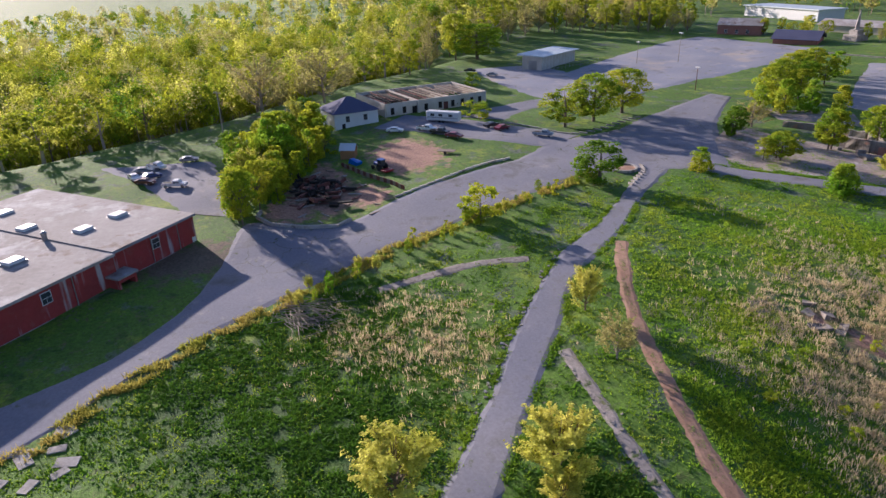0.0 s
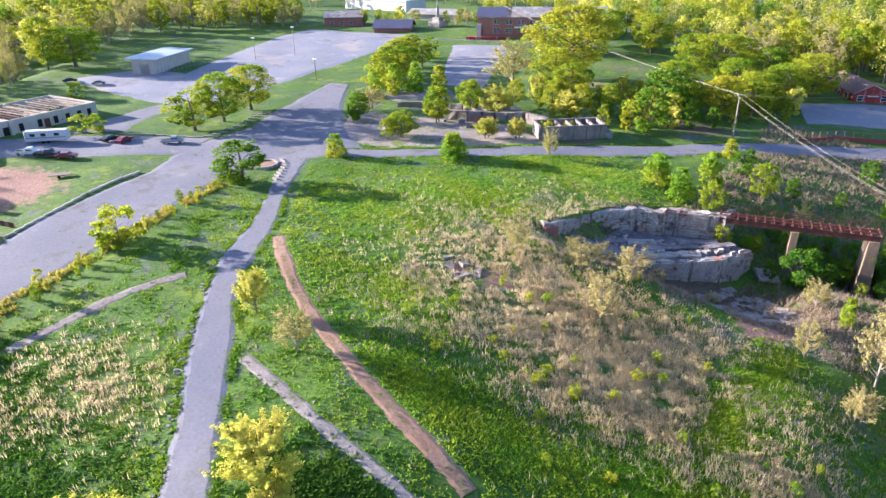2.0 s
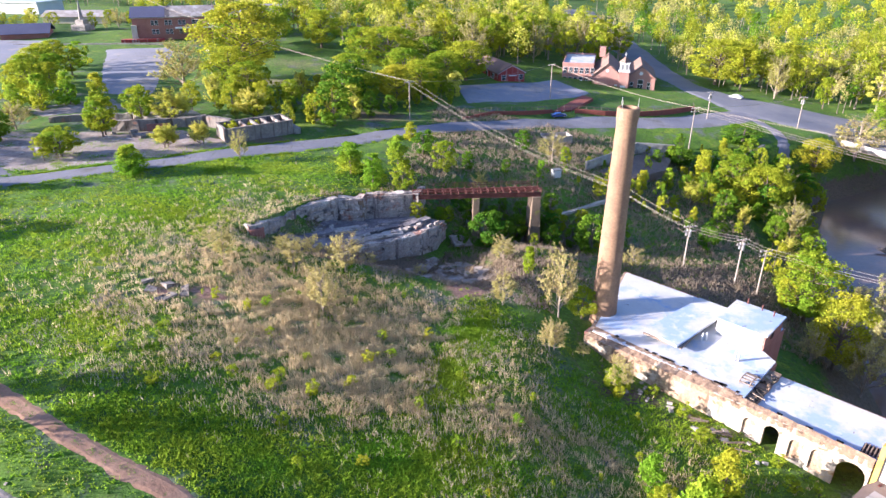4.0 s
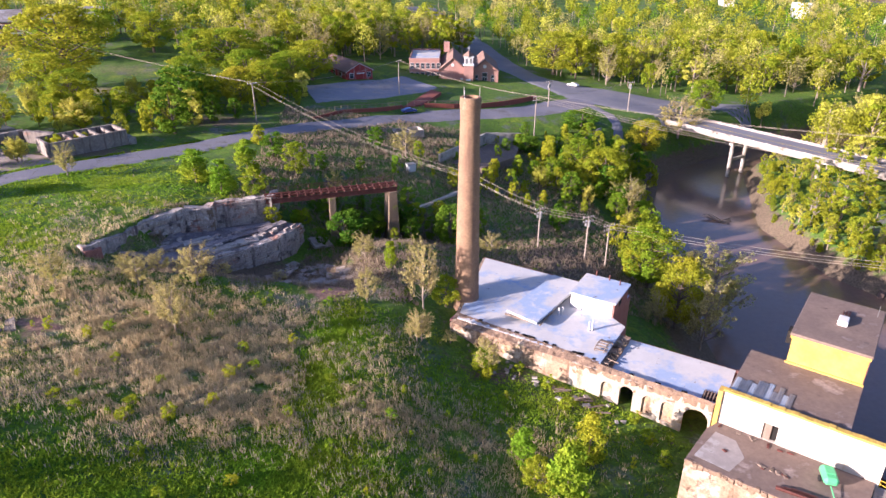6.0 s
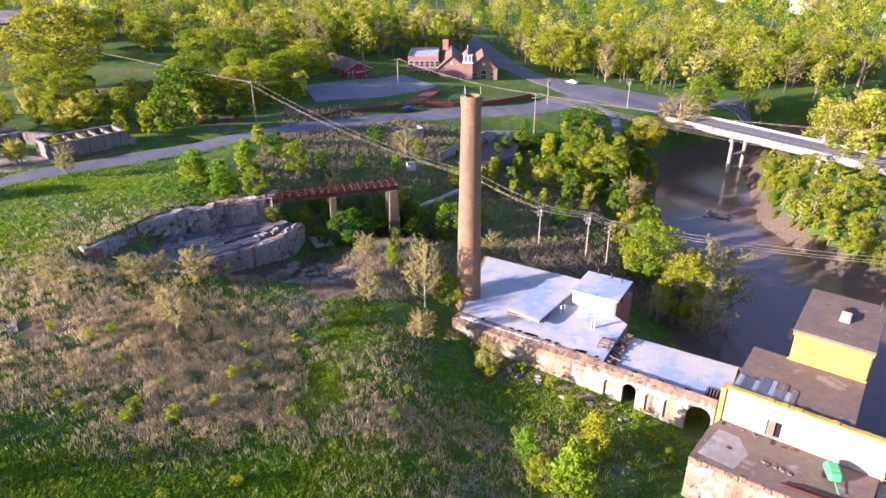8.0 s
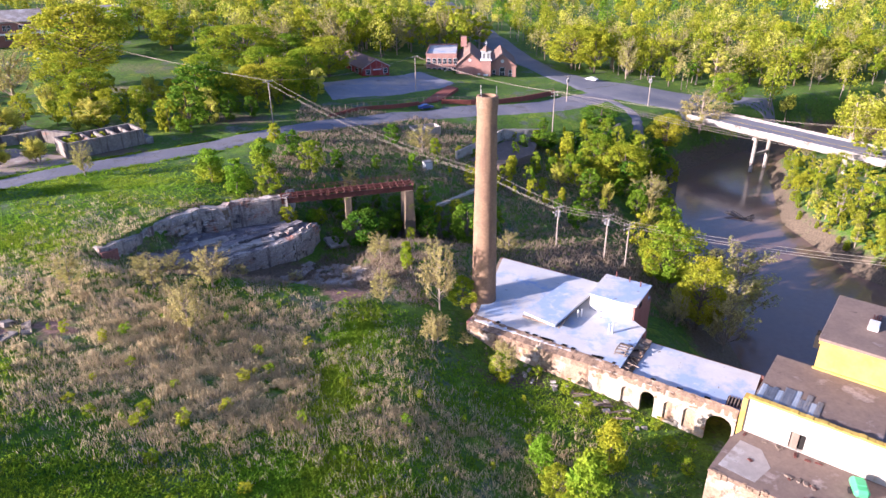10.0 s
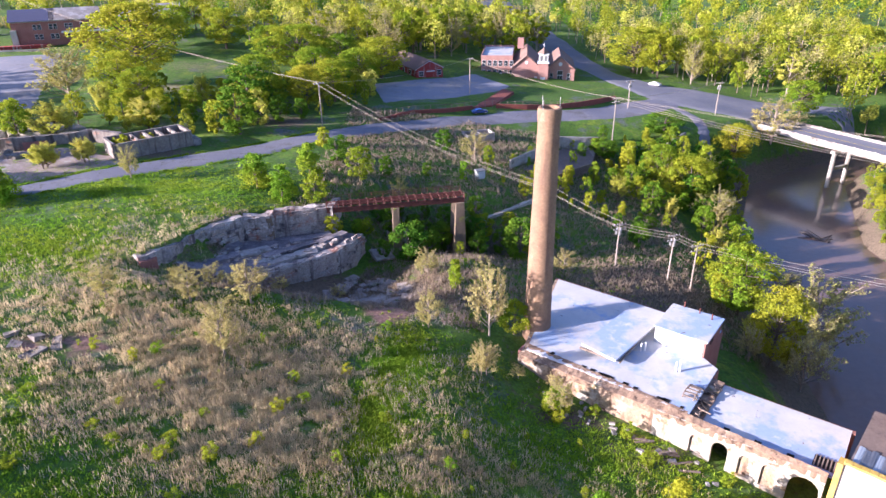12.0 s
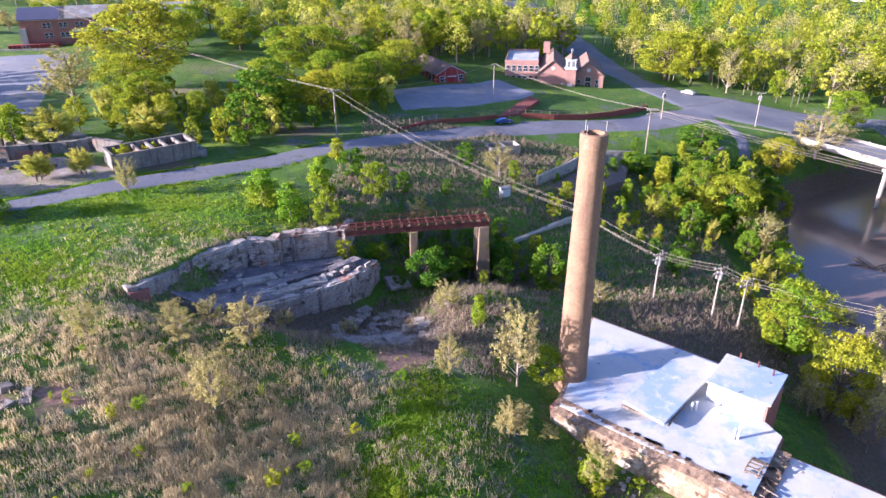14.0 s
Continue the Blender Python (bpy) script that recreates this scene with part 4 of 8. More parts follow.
def tree_kind(kind, shape, leaf_mat, bark, count, leaf, limbs, label, category="tree", variants=2, puff=0.085, twigs=False):
    for v in range(variants):
        rng = np.random.RandomState(len(TREE_KINDS) * 17 + v * 5 + 3)
        t = thing("shrub" if category == "shrub" else "tree", label, category, pose(0, 0, -500))
        if twigs:
            bm, tips = twiggy(rng, shape, limbs)
            part("trunk", bm, bark, t)
            c = tips[rng.randint(len(tips), size=count)] + rng.normal(0, 0.012, (count, 3))
            verts, faces = leaf_fans(rng, c, leaf * rng.uniform(0.6, 1.3, count), rng.normal(0, 0.3, c.shape) + (c - np.array([0, 0, 0.35])) * 3.0)
            raw("crown", verts.tolist(), faces.tolist(), leaf_mat, t)
        else:
            bm = bmesh.new()
            tall = category != "shrub"
            fork = 0.32 if tall else 0.1
            tube(bm, (0, 0, -0.06), (0.01, 0.0, fork), 0.026 if tall else 0.012, 0.019 if tall else 0.01, 6)
            tube(bm, (0.01, 0, fork), (rng.uniform(-0.03, 0.03), rng.uniform(-0.03, 0.03), 0.9), 0.019 if tall else 0.01, 0.004, 5)
            for i in range(limbs):
                h0 = rng.uniform(fork * 0.7, 0.62)
                h1 = min(0.97, h0 + rng.uniform(0.14, 0.34))
                r = max(0.08, SHAPES[shape](h1)) * rng.uniform(0.7, 1.0)
                a = i * 2.4 + rng.uniform(-0.4, 0.4)
                tube(bm, (0, 0, h0), (r * math.cos(a), r * math.sin(a), h1), 0.009, 0.0022, 4)
            part("trunk", bm, bark, t)
            raw("crown", *crown_leaves(rng, count, SHAPES[shape], leaf, puff=puff), leaf_mat, t)
        TREE_KINDS.setdefault(kind, []).append(t)
    return t


tree_kind("yellow", "oval", LEAF["yellow"], BARK, 13000, 0.0125, 44, "young tree with fresh yellow spring leaves", twigs=True)
tree_kind("green", "round", LEAF["green"], BARK, 4600, 0.021, 10, "leafy tree in bright spring green")
tree_kind("dark", "oval", LEAF["dark"], BARK, 3000, 0.025, 8, "dense dark green tree", puff=0.10)
tree_kind("pale", "oval", LEAF["pale"], PALE_BARK, 4600, 0.0125, 30, "budding tree with pale twigs and sparse leaves", twigs=True)
tree_kind("bush", "bush", LEAF["bush"], BARK, 1500, 0.042, 8, "rounded olive green bush", "shrub", puff=0.14)
tree_kind("great_green", "round", LEAF["green"], BARK, 8500, 0.0155, 26, "large leafy tree in bright spring green", puff=0.085)
tree_kind("great_yellow", "round", LEAF["gold"], BARK, 8500, 0.0155, 26, "large tree in yellow green spring leaf", puff=0.085)
tree_kind("tall", "tall", LEAF["forest"], PALE_BARK, 1400, 0.022, 8, "tall slender woodland tree with spring leaves", variants=3, puff=0.065)
tree_kind("wood", "round", LEAF["forest"], BARK, 1900, 0.024, 8, "broad woodland tree in spring leaf", variants=3, puff=0.10)
tree_kind("sapling", "cone", LEAF["bush"], BARK, 3000, 0.030, 8, "young conical tree in bright green leaf", puff=0.125)
USED = set()
SPREAD = {"great_green": 0.38, "great_yellow": 0.38, "sapling": 0.30, "yellow": 0.29, "green": 0.38, "dark": 0.29, "pale": 0.31, "bush": 0.48, "tall": 0.22, "wood": 0.38}


def plant(kind, x, y, height, radius, group=""):
    """One tree of the kind at its place, with its own height, spread and turn."""
    rng = np.random.RandomState(int(abs(x * 31 + y * 17)) % 99991)
    if height > 10.5 and kind in ("green", "yellow"):
        kind = "great_" + kind
    v = rng.randint(len(TREE_KINDS[kind]))
    t = TREE_KINDS[kind][v]
    s = radius / SPREAD[kind]
    m = Matrix.Translation((x, y, gz(x, y))) @ Euler((0, 0, rng.uniform(0, 6.28))).to_matrix().to_4x4() @ Matrix.Diagonal((s, s, height, 1))
    if (kind, v) not in USED:
        USED.add((kind, v))
        t.matrix_basis = m
        t.scale = (s, s, height)
        ob = t
    else:
        keep = t.scale.copy()
        t.scale = (1, 1, 1)
        ob = copy_thing(t, m)
        t.scale = keep
    if group:
        ob["group"] = group
    return ob


def yellow(x, y, h, r): return plant("yellow", x, y, h, r)
def green(x, y, h, r): return plant("green", x, y, h, r)
def dark(x, y, h, r): return plant("dark", x, y, h, r)
def pale(x, y, h, r): return plant("pale", x, y, h, r)
def sapling(x, y, h, r): return plant("sapling", x, y, h, r)
def bush(x, y, h, r): return plant("bush", x, y, h, r)


yellow(-55.7, -84.7, 8.7, 4.0)
yellow(-52.2, -69.6, 9.0, 3.6)
yellow(-49.8, -70.2, 3.5, 2.0)
yellow(-78.8, -49.1, 6.9, 2.3)
pale(-67.4, -51.8, 6.5, 2.8)
green(-137.6, -90.0, 11.6, 3.8)
dark(-181.8, -87.2, 8.1, 3.1)
green(-173.4, -82.6, 7.1, 4.4)
green(-189.0, -73.7, 9.6, 4.8)
dark(-200.9, -64.3, 9.3, 3.4)
bush(-175.9, -64.9, 7.0, 3.8)
green(-155.8, -86.8, 9.7, 4.0)
bush(-114.1, -49.1, 7.2, 4.0)
dark(-122.1, -17.6, 8.6, 5.0)
sapling(-119.7, 6.9, 5.1, 2.4)
sapling(-97.0, 22.5, 5.5, 3.0)
green(-166.2, 1.0, 10.1, 7.3)
green(-167.7, 11.3, 12.7, 7.6)
green(-172.9, 24.7, 12.4, 8.1)
dark(-138.9, 35.4, 7.4, 2.9)
pale(-143.4, 45.6, 6.9, 5.2)
green(-119.1, 46.2, 8.9, 4.0)
green(-117.5, 28.2, 6.6, 4.4)
green(-119.4, 25.2, 5.3, 2.2)
green(-121.3, 64.3, 7.8, 4.3)
pale(-229.2, -73.4, 20.3, 9.7)
pale(-232.4, -52.2, 17.8, 9.9)
bush(-231.3, 1.7, 4.4, 3.2)
green(-283.1, 27.7, 14.3, 11.7)
bush(-187.2, -17.5, 4.7, 4.3)
green(-119.4, 29.1, 5.7, 3.0)
green(-118.7, 44.7, 9.8, 3.9)
dark(-138.2, 33.6, 7.1, 2.4)
green(-117.9, 59.9, 9.6, 3.4)
yellow(-109.5, 61.7, 8.4, 5.0)
pale(-127.2, 98.1, 15.7, 9.0)
yellow(-116.6, 120.1, 24.0, 15.8)
yellow(-107.8, 80.6, 9.3, 2.7)
yellow(-91.4, 70.6, 7.6, 4.1)
sapling(-96.1, 20.4, 5.9, 2.3)
yellow(-99.4, 41.1, 5.1, 2.6)
yellow(-92.5, 44.8, 5.3, 1.8)
pale(-79.1, 36.1, 7.0, 2.3)
green(-73.5, 152.8, 16.2, 12.4)
green(-58.2, 150.6, 13.9, 6.6)
yellow(-44.1, 150.3, 13.6, 9.8)
dark(-72.0, 90.1, 12.3, 6.1)
yellow(-57.4, 96.2, 11.5, 5.3)
dark(-67.9, 69.3, 11.3, 4.7)
sapling(-53.2, 35.3, 6.7, 3.2)
sapling(-47.5, 32.6, 6.6, 2.5)
green(-40.8, 31.8, 6.0, 2.5)
sapling(-45.1, 45.5, 7.1, 2.4)
dark(-41.2, 56.0, 6.1, 2.6)
green(-34.5, 46.2, 7.9, 3.0)
sapling(-46.4, 65.5, 4.4, 1.7)
pale(-26.1, 46.5, 6.7, 2.4)
dark(-22.3, 25.9, 8.1, 3.2)
dark(-16.5, 35.4, 6.2, 2.3)
dark(-9.7, 38.7, 7.2, 2.6)
dark(-0.7, 33.3, 8.5, 2.8)
sapling(-32.5, 30.4, 2.8, 1.4)
dark(25.4, 43.9, 5.2, 2.2)
pale(-41.2, -18.1, 8.1, 2.8)
pale(-60.4, -9.6, 5.4, 2.6)
pale(-49.9, -7.1, 4.9, 2.5)
pale(-42.0, -5.0, 6.5, 3.4)
pale(-7.3, -2.6, 12.6, 3.1)
pale(-7.8, -12.4, 5.2, 1.9)
pale(-16.3, -3.8, 6.3, 2.1)
pale(-17.8, 15.4, 5.3, 2.4)
pale(7.4, 27.1, 5.0, 2.2)
sapling(-12.8, 10.0, 4.9, 1.2)
green(-3.5, -0.6, 5.4, 2.6)
pale(1.9, -16.6, 5.5, 1.9)
yellow(-99.8, 40.2, 5.3, 2.7)
yellow(-92.8, 43.8, 5.4, 2.0)
green(40.8, 25.2, 13.6, 6.5)
pale(51.6, 18.0, 18.0, 7.1)
yellow(41.2, 10.0, 14.5, 4.6)
pale(44.5, 5.1, 15.0, 4.0)
pale(60.0, 46.1, 4.2, 3.5)
pale(49.0, 65.6, 11.7, 4.5)
green(45.7, 77.6, 11.4, 6.3)
green(39.1, 83.9, 10.8, 4.8)
yellow(69.3, 113.2, 11.4, 6.7)
pale(85.6, 126.8, 14.4, 8.2)
pale(-10.2, 72.3, 8.1, 3.5)
dark(-18.1, 75.8, 5.4, 2.2)
yellow(54.0, 193.0, 17.5, 12.0)
green(99.0, 139.9, 11.9, 6.6)
green(48.6, 85.2, 7.1, 4.9)
dark(26.0, 96.0, 4.9, 4.1)
dark(46.9, 112.9, 6.0, 5.5)
sapling(7.9, -41.5, 8.4, 2.4)
sapling(12.6, -33.7, 6.6, 1.9)
sapling(3.9, -35.3, 4.9, 1.6)
green(5.1, -39.3, 3.8, 2.1)
sapling(1.1, -15.9, 3.4, 1.7)
pale(-8.5, -12.8, 5.0, 1.7)


for x, y, h, r in ((-162, 68, 8, 4.2), (-166, 76, 10, 4.8), (-171, 84, 11, 5.0), (-168, 92, 10, 4.6), (-176, 94, 11.5, 5.2), (-163, 84, 9, 4.0), (-180, 104, 11, 5.0), (-174, 108, 9.5, 4.4), (-186, 116, 10, 4.6), (-159, 76, 7, 3.4), (-184, 126, 8, 4.0)):
    (green if h > 8.5 else bush)(x, y, h, r)
for x, y, h, r in ((-152, 66, 9.5, 3.0), (-148, 72, 9, 2.8), (-143, 78, 8, 2.6), (-155, 60, 7.5, 2.6)):
    sapling(x, y, h, r)
for x, y, h, r in ((-110, 96, 14, 8), (-101, 89, 11, 6), (-74, 103, 13, 7), (-60, 118, 14, 7), (-52, 107, 12, 6), (-48, 128, 13, 7), (-86, 160, 14, 8), (-110, 180, 15, 9), (-130, 178, 15, 9), (-140, 160, 14, 8), (-66, 92, 9, 5)):
    green(x, y, h, r)
for u, v, h, r in ((6.5, -1.2, 3.0, 1.2), (13, -1.6, 1.6, 0.9), (18, -2.4, 1.8, 1.0), (22, -5.4, 1.6, 1.1), (30.5, -2.0, 1.5, 0.9), (33, -5, 1.8, 1.1), (36, -7.5, 1.6, 1.0), (10, -6, 1.4, 0.9), (2, -3.2, 2.2, 1.2)):
    q = pose(-3.2, -7.4, 0, 0, 0, -34.4) @ Vector((u, v, 0))
    (pale if u < 7 else bush)(q.x, q.y, h, r)
for x, y in ((-56.3, -20.3), (-49.0, -19.5), (-31.9, -20.2), (-32.3, -26.1), (-29.9, -23.7), (-39.6, -29.2), (-41.6, -33.6), (-41.3, -36), (-36.7, -34.9), (-32.8, -31.9), (-46.8, -35), (-18.6, -38), (-49.6, -33.5), (-58.6, -30), (-45.9, -25.8), (-51, -21.5), (-28, -44), (-34, -47), (-24, -33), (-20, -25), (-12, -31), (-38, -41), (-54, -40), (-62, -36), (-26, -17), (-22, -6)):
    bush(x, y, 1.3 + 0.4 * math.sin(x * 7), 0.75 + 0.2 * math.sin(y * 5))
for x, y, h, r in ((-46, 4.5, 3.2, 2.0), (-42, 8.5, 3.0, 1.8), (-50, 1.5, 3.6, 2.2), (-38.5, 23.5, 1.8, 1.6), (-35.5, 24.5, 1.6, 1.4), (-41, 22.6, 1.6, 1.5), (-33, 11, 2.4, 1.4), (-54, -1, 3.0, 1.8)):
    pale(x, y, h, r)


def inside(x, y, poly):
    ok = False
    for (ax, ay), (bx, by) in zip(poly, poly[1:] + poly[:1]):
        if (ay > y) != (by > y) and x < (bx - ax) * (y - ay) / (by - ay) + ax:
            ok = not ok
    return ok


WOODS = {"v": [], "f": [], "m": [], "n": 0}
WOOD_SLOTS = [LEAF["forest"], LEAF["green"], LEAF["pale"], LEAF["yellow"], LEAF["dark"], BARK, PALE_BARK]


def add_wood(verts, faces, slot):
    o = WOODS["n"]
    WOODS["v"].append(np.asarray(verts, float))
    WOODS["f"] += (faces + o).tolist() if isinstance(faces, np.ndarray) else [[i + o for i in f] for f in faces]
    WOODS["m"] += [slot] * len(faces)
    WOODS["n"] += len(verts)


def wood(poly, gap, kinds, low, high, seed, group, most=200, single=False):
    """Trees spread over a stretch of land: single things near by, or part of the joined woodland."""
    rng = np.random.RandomState(seed)
    xs, ys = zip(*poly)
    done = []
    for _ in range(6000):
        x, y = rng.uniform(min(xs), max(xs)), rng.uniform(min(ys), max(ys))
        if inside(x, y, poly) and all((x - a) ** 2 + (y - b) ** 2 > gap * gap for a, b in done):
            done.append((x, y))
            h = rng.uniform(low, high)
            r = h * rng.uniform(0.26, 0.38)
            kind = kinds[rng.randint(len(kinds))]
            if single:
                plant(kind, x, y, h, r, group)
            else:
                t = TREE_KINDS[kind][rng.randint(len(TREE_KINDS[kind]))]
                slot = {"yellow": [3], "bush": [3, 1, 0], "sapling": [1, 0], "wood": [0, 0, 3, 1, 1], "tall": [0, 3, 1, 0, 0], "pale": [2], "green": [1], "dark": [4]}[kind]
                slot = slot[rng.randint(len(slot))]
                a, s = rng.uniform(0, 6.28), r / SPREAD[kind]
                turn = np.array([[math.cos(a) * s, -math.sin(a) * s, 0], [math.sin(a) * s, math.cos(a) * s, 0], [0, 0, h]])
                for ob, m in ((o, slot if o.name.startswith("crown") else 6 if kind in ("pale", "tall") else 5) for o in t.children):
                    co = np.empty(len(ob.data.vertices) * 3)
                    ob.data.vertices.foreach_get("co", co)
                    add_wood(co.reshape(-1, 3) @ turn.T + (x, y, gz(x, y)), [tuple(p.vertices) for p in ob.data.polygons], m)
            if len(done) >= most:
                break


MIX = ["wood", "tall", "wood", "tall", "pale", "green", "tall", "pale"]
wood([(-196, -150), (-216, -117), (-243, -86), (-246, -74), (-260, -42), (-262, -2), (-300, 8), (-312, -60), (-262, -150)], 8.0, MIX, 11, 16, 1, "woodland behind the lots", 100)
wood([(-285, 20), (-318, 56), (-338, 104), (-335, 172), (-400, 172), (-390, 60), (-330, 10)], 11, MIX, 13, 20, 2, "woodland beyond the car park", 60)
wood([(96, 60), (88, 46), (96, 34), (110, 22), (150, 8), (190, 40), (150, 90), (120, 96), (106, 84)], 6.5, ["wood", "tall", "wood", "tall", "green", "pale", "tall"], 6, 9.5, 3, "trees on the far river bank", 120)
wood([(124, 108), (140, 60), (200, 60), (260, 160), (160, 150)], 8.5, MIX, 12, 19, 4, "trees behind the bridge", 70)
wood([(-70, 176), (-40, 182), (-18, 196), (2, 208), (22, 218), (16, 260), (-60, 250), (-90, 210)], 8, MIX, 12, 18, 5, "woodland behind the church", 60)
wood([(62, 184), (104, 164), (120, 170), (190, 175), (200, 240), (60, 240), (50, 205)], 8.5, MIX, 11, 17, 6, "trees beyond the highway", 80)
wood([(-338, 108), (-305, 140), (-292, 156), (-332, 174)], 7, MIX, 9, 15, 21, "", 26)
wood([(-222, 184), (-200, 198), (-196, 226), (-222, 226), (-232, 204)], 8, ["green", "wood", "pale"], 5, 10, 22, "", 14)
wood([(-140, 196), (-98, 186), (-92, 200), (-150, 222)], 8, ["wood", "tall", "wood"], 8, 14, 23, "", 30)
wood([(-268, 172), (-246, 176), (-240, 190), (-262, 200)], 7, ["green", "wood"], 4, 8, 24, "", 10)
wood([(107, 108), (91, 76), (89, 60), (90, 40), (98, 24), (108, 12), (118, 12), (104, 40), (101, 66), (114, 96)], 4.4, ["green", "tall", "wood", "tall", "pale", "wood"], 3, 6.5, 31, "", 80)
wood([(104, 104), (88.5, 66), (89, 50), (91, 36), (97, 24), (104, 14), (110, 6), (118, 6), (103, 30), (97, 50), (98, 68), (110, 104)], 2.5, ["bush", "green", "bush", "sapling"], 1.6, 4.2, 41, "", 150)
wood([(-112, 72), (-92, 67), (-72, 68), (-55, 86), (-42, 102), (-44, 140), (-62, 148), (-78, 132), (-90, 108), (-106, 94)], 5.2, ["dark", "green", "green", "bush", "yellow", "bush"], 3.0, 8.5, 7, "thicket on the hill", 95)
wood([(-34, 52), (-12, 64), (0, 78), (20, 99), (40, 112), (60, 108), (48, 80), (36, 58), (26, 50), (-6, 58)], 4.2, ["dark", "bush", "green", "sapling"], 1.8, 5.5, 9, "scrub on the river slope", 72, True)
wood([(24, 66), (44, 60), (58, 84), (66, 108), (48, 108), (34, 96)], 4.6, ["green", "yellow", "sapling", "dark", "green"], 4, 8.5, 33, "trees above the near bank", 40, True)
wood([(34, 4), (45, 8), (49, 40), (55, 70), (70, 106), (62, 106), (46, 74), (38, 40)], 5.5, ["green", "yellow", "pale", "green", "bush"], 4, 9, 10, "trees along the near bank", 34, True)
wood([(-137, -92), (-150, -90), (-176, -88), (-202, -68), (-200, -62), (-180, -64), (-166, -68), (-156, -78), (-142, -83)], 4.2, ["sapling", "bush", "sapling", "yellow", "green"], 4.5, 11, 12, "tree belt beside the scrap yard", 40, True)
wood([(-104, -88), (-112, -68), (-119, -44), (-126, -19), (-121, -19), (-114, -46), (-107, -68), (-99, -86)], 2.3, ["bush", "yellow", "bush", "green"], 0.6, 3.3, 13, "bushes along the yard edge", 62, True)
wood([(-40, 25), (-12, 27), (4, 32), (6, 42), (-10, 48), (-26, 44)], 4.6, ["dark", "dark", "green"], 3, 6.5, 14, "trees in the gulch", 26, True)
wood([(-20, -34), (4, -14), (26, -31), (22, -42), (6, -52), (-16, -50)], 6, ["bush", "bush", "green"], 0.6, 1.6, 15, "small bushes in the mill yard", 26, True)
wood([(-62, -10), (-20, -4), (-18, -34), (-50, -38), (-70, -26)], 8, ["bush", "bush"], 0.5, 1.2, 16, "small bushes in the meadow", 22, True)


def far_woods():
    """Distant canopy: thousands of crowns, too many to count."""
    rng = np.random.RandomState(11)
    n = 0
    while n < 4000:
        a, r = rng.uniform(-2.0, 0.95), 230 + 640 * rng.uniform(0, 1) ** 1.25
        if n < 650:
            a, r = rng.uniform(-1.95, -1.0), rng.uniform(215, 480)
        x, y = -10 + r * math.sin(a), -90 + r * math.cos(a)
        d, e = x - np.interp(y, BANK_Y, BANK_LEFT), x - np.interp(y, BANK_Y, BANK_RIGHT)
        if inside(x, y, CLEAR) or (d > -4 and e < 4) or abs(x - np.interp(y, [130, 176, 215, 260, 420], [88, 40, 31, 22, -3])) < 11 and y > 120:
            continue
        n += 1
        pale_one = rng.uniform() < 0.28
        h = rng.uniform(12, 20)
        w = h * rng.uniform(0.17, 0.29)
        z = gz(x, y)
        near = r < 470
        c = (300 if pale_one else 380) if near else 150
        k = 9
        u = rng.normal(0, 1, (k, 3))
        u /= np.linalg.norm(u, axis=1)[:, None]
        low = 0.62
        middle = np.array([x, y, z + h * low])
        clumps = middle + u * np.array([w, w, h * 0.30]) * rng.uniform(0.35, 0.95, (k, 1))
        size = rng.uniform(0.45, 0.8, (k, 1)) * np.array([w, w, w * 1.15])
        at, facing = on_clumps(rng, c, clumps, size, middle)
        verts, faces = leaf_fans(rng, at, rng.uniform(0.32, 0.6, c) * ((0.75 if pale_one else 1) if near else 1.55), facing)
        if r < 520:
            a, q = rng.uniform(0, 6.28), h * rng.uniform(0.75, 0.95)
            lean = rng.normal(0, 0.5, 2)
            foot = [(x + 0.24 * math.cos(a + k), y + 0.24 * math.sin(a + k), z - 0.3) for k in (0, 2.1, 4.2)]
            add_wood(foot + [(x + lean[0], y + lean[1], z + q)], [(0, 1, 3), (1, 2, 3), (2, 0, 3)], 6 if rng.uniform() < 0.75 else 5)
        add_wood(verts, faces, 2 if pale_one else [0, 0, 1, 3, 0, 0, 1, 4][rng.randint(8)])
    ob = raw("woodland", np.concatenate(WOODS["v"]).tolist(), WOODS["f"], WOOD_SLOTS[0])
    for m in WOOD_SLOTS[1:]:
        ob.data.materials.append(m)
    ob.data.polygons.foreach_set("material_index", WOODS["m"])
    tagged(ob, "mixed woodland in fresh spring leaf round the site", "forest", kind="stuff")


CLEAR = [(-194, -160), (-225, -110), (-262, -40), (-330, 20), (-400, 60), (-400, 172), (-330, 176), (-385, 290), (-270, 290), (-215, 225), (-150, 222), (-90, 190), (-60, 180), (-22, 188), (-4, 206), (24, 210), (60, 180), (104, 162), (112, 148), (95, 90), (90, 40), (130, -10), (140, -200), (-100, -300)]
far_woods()

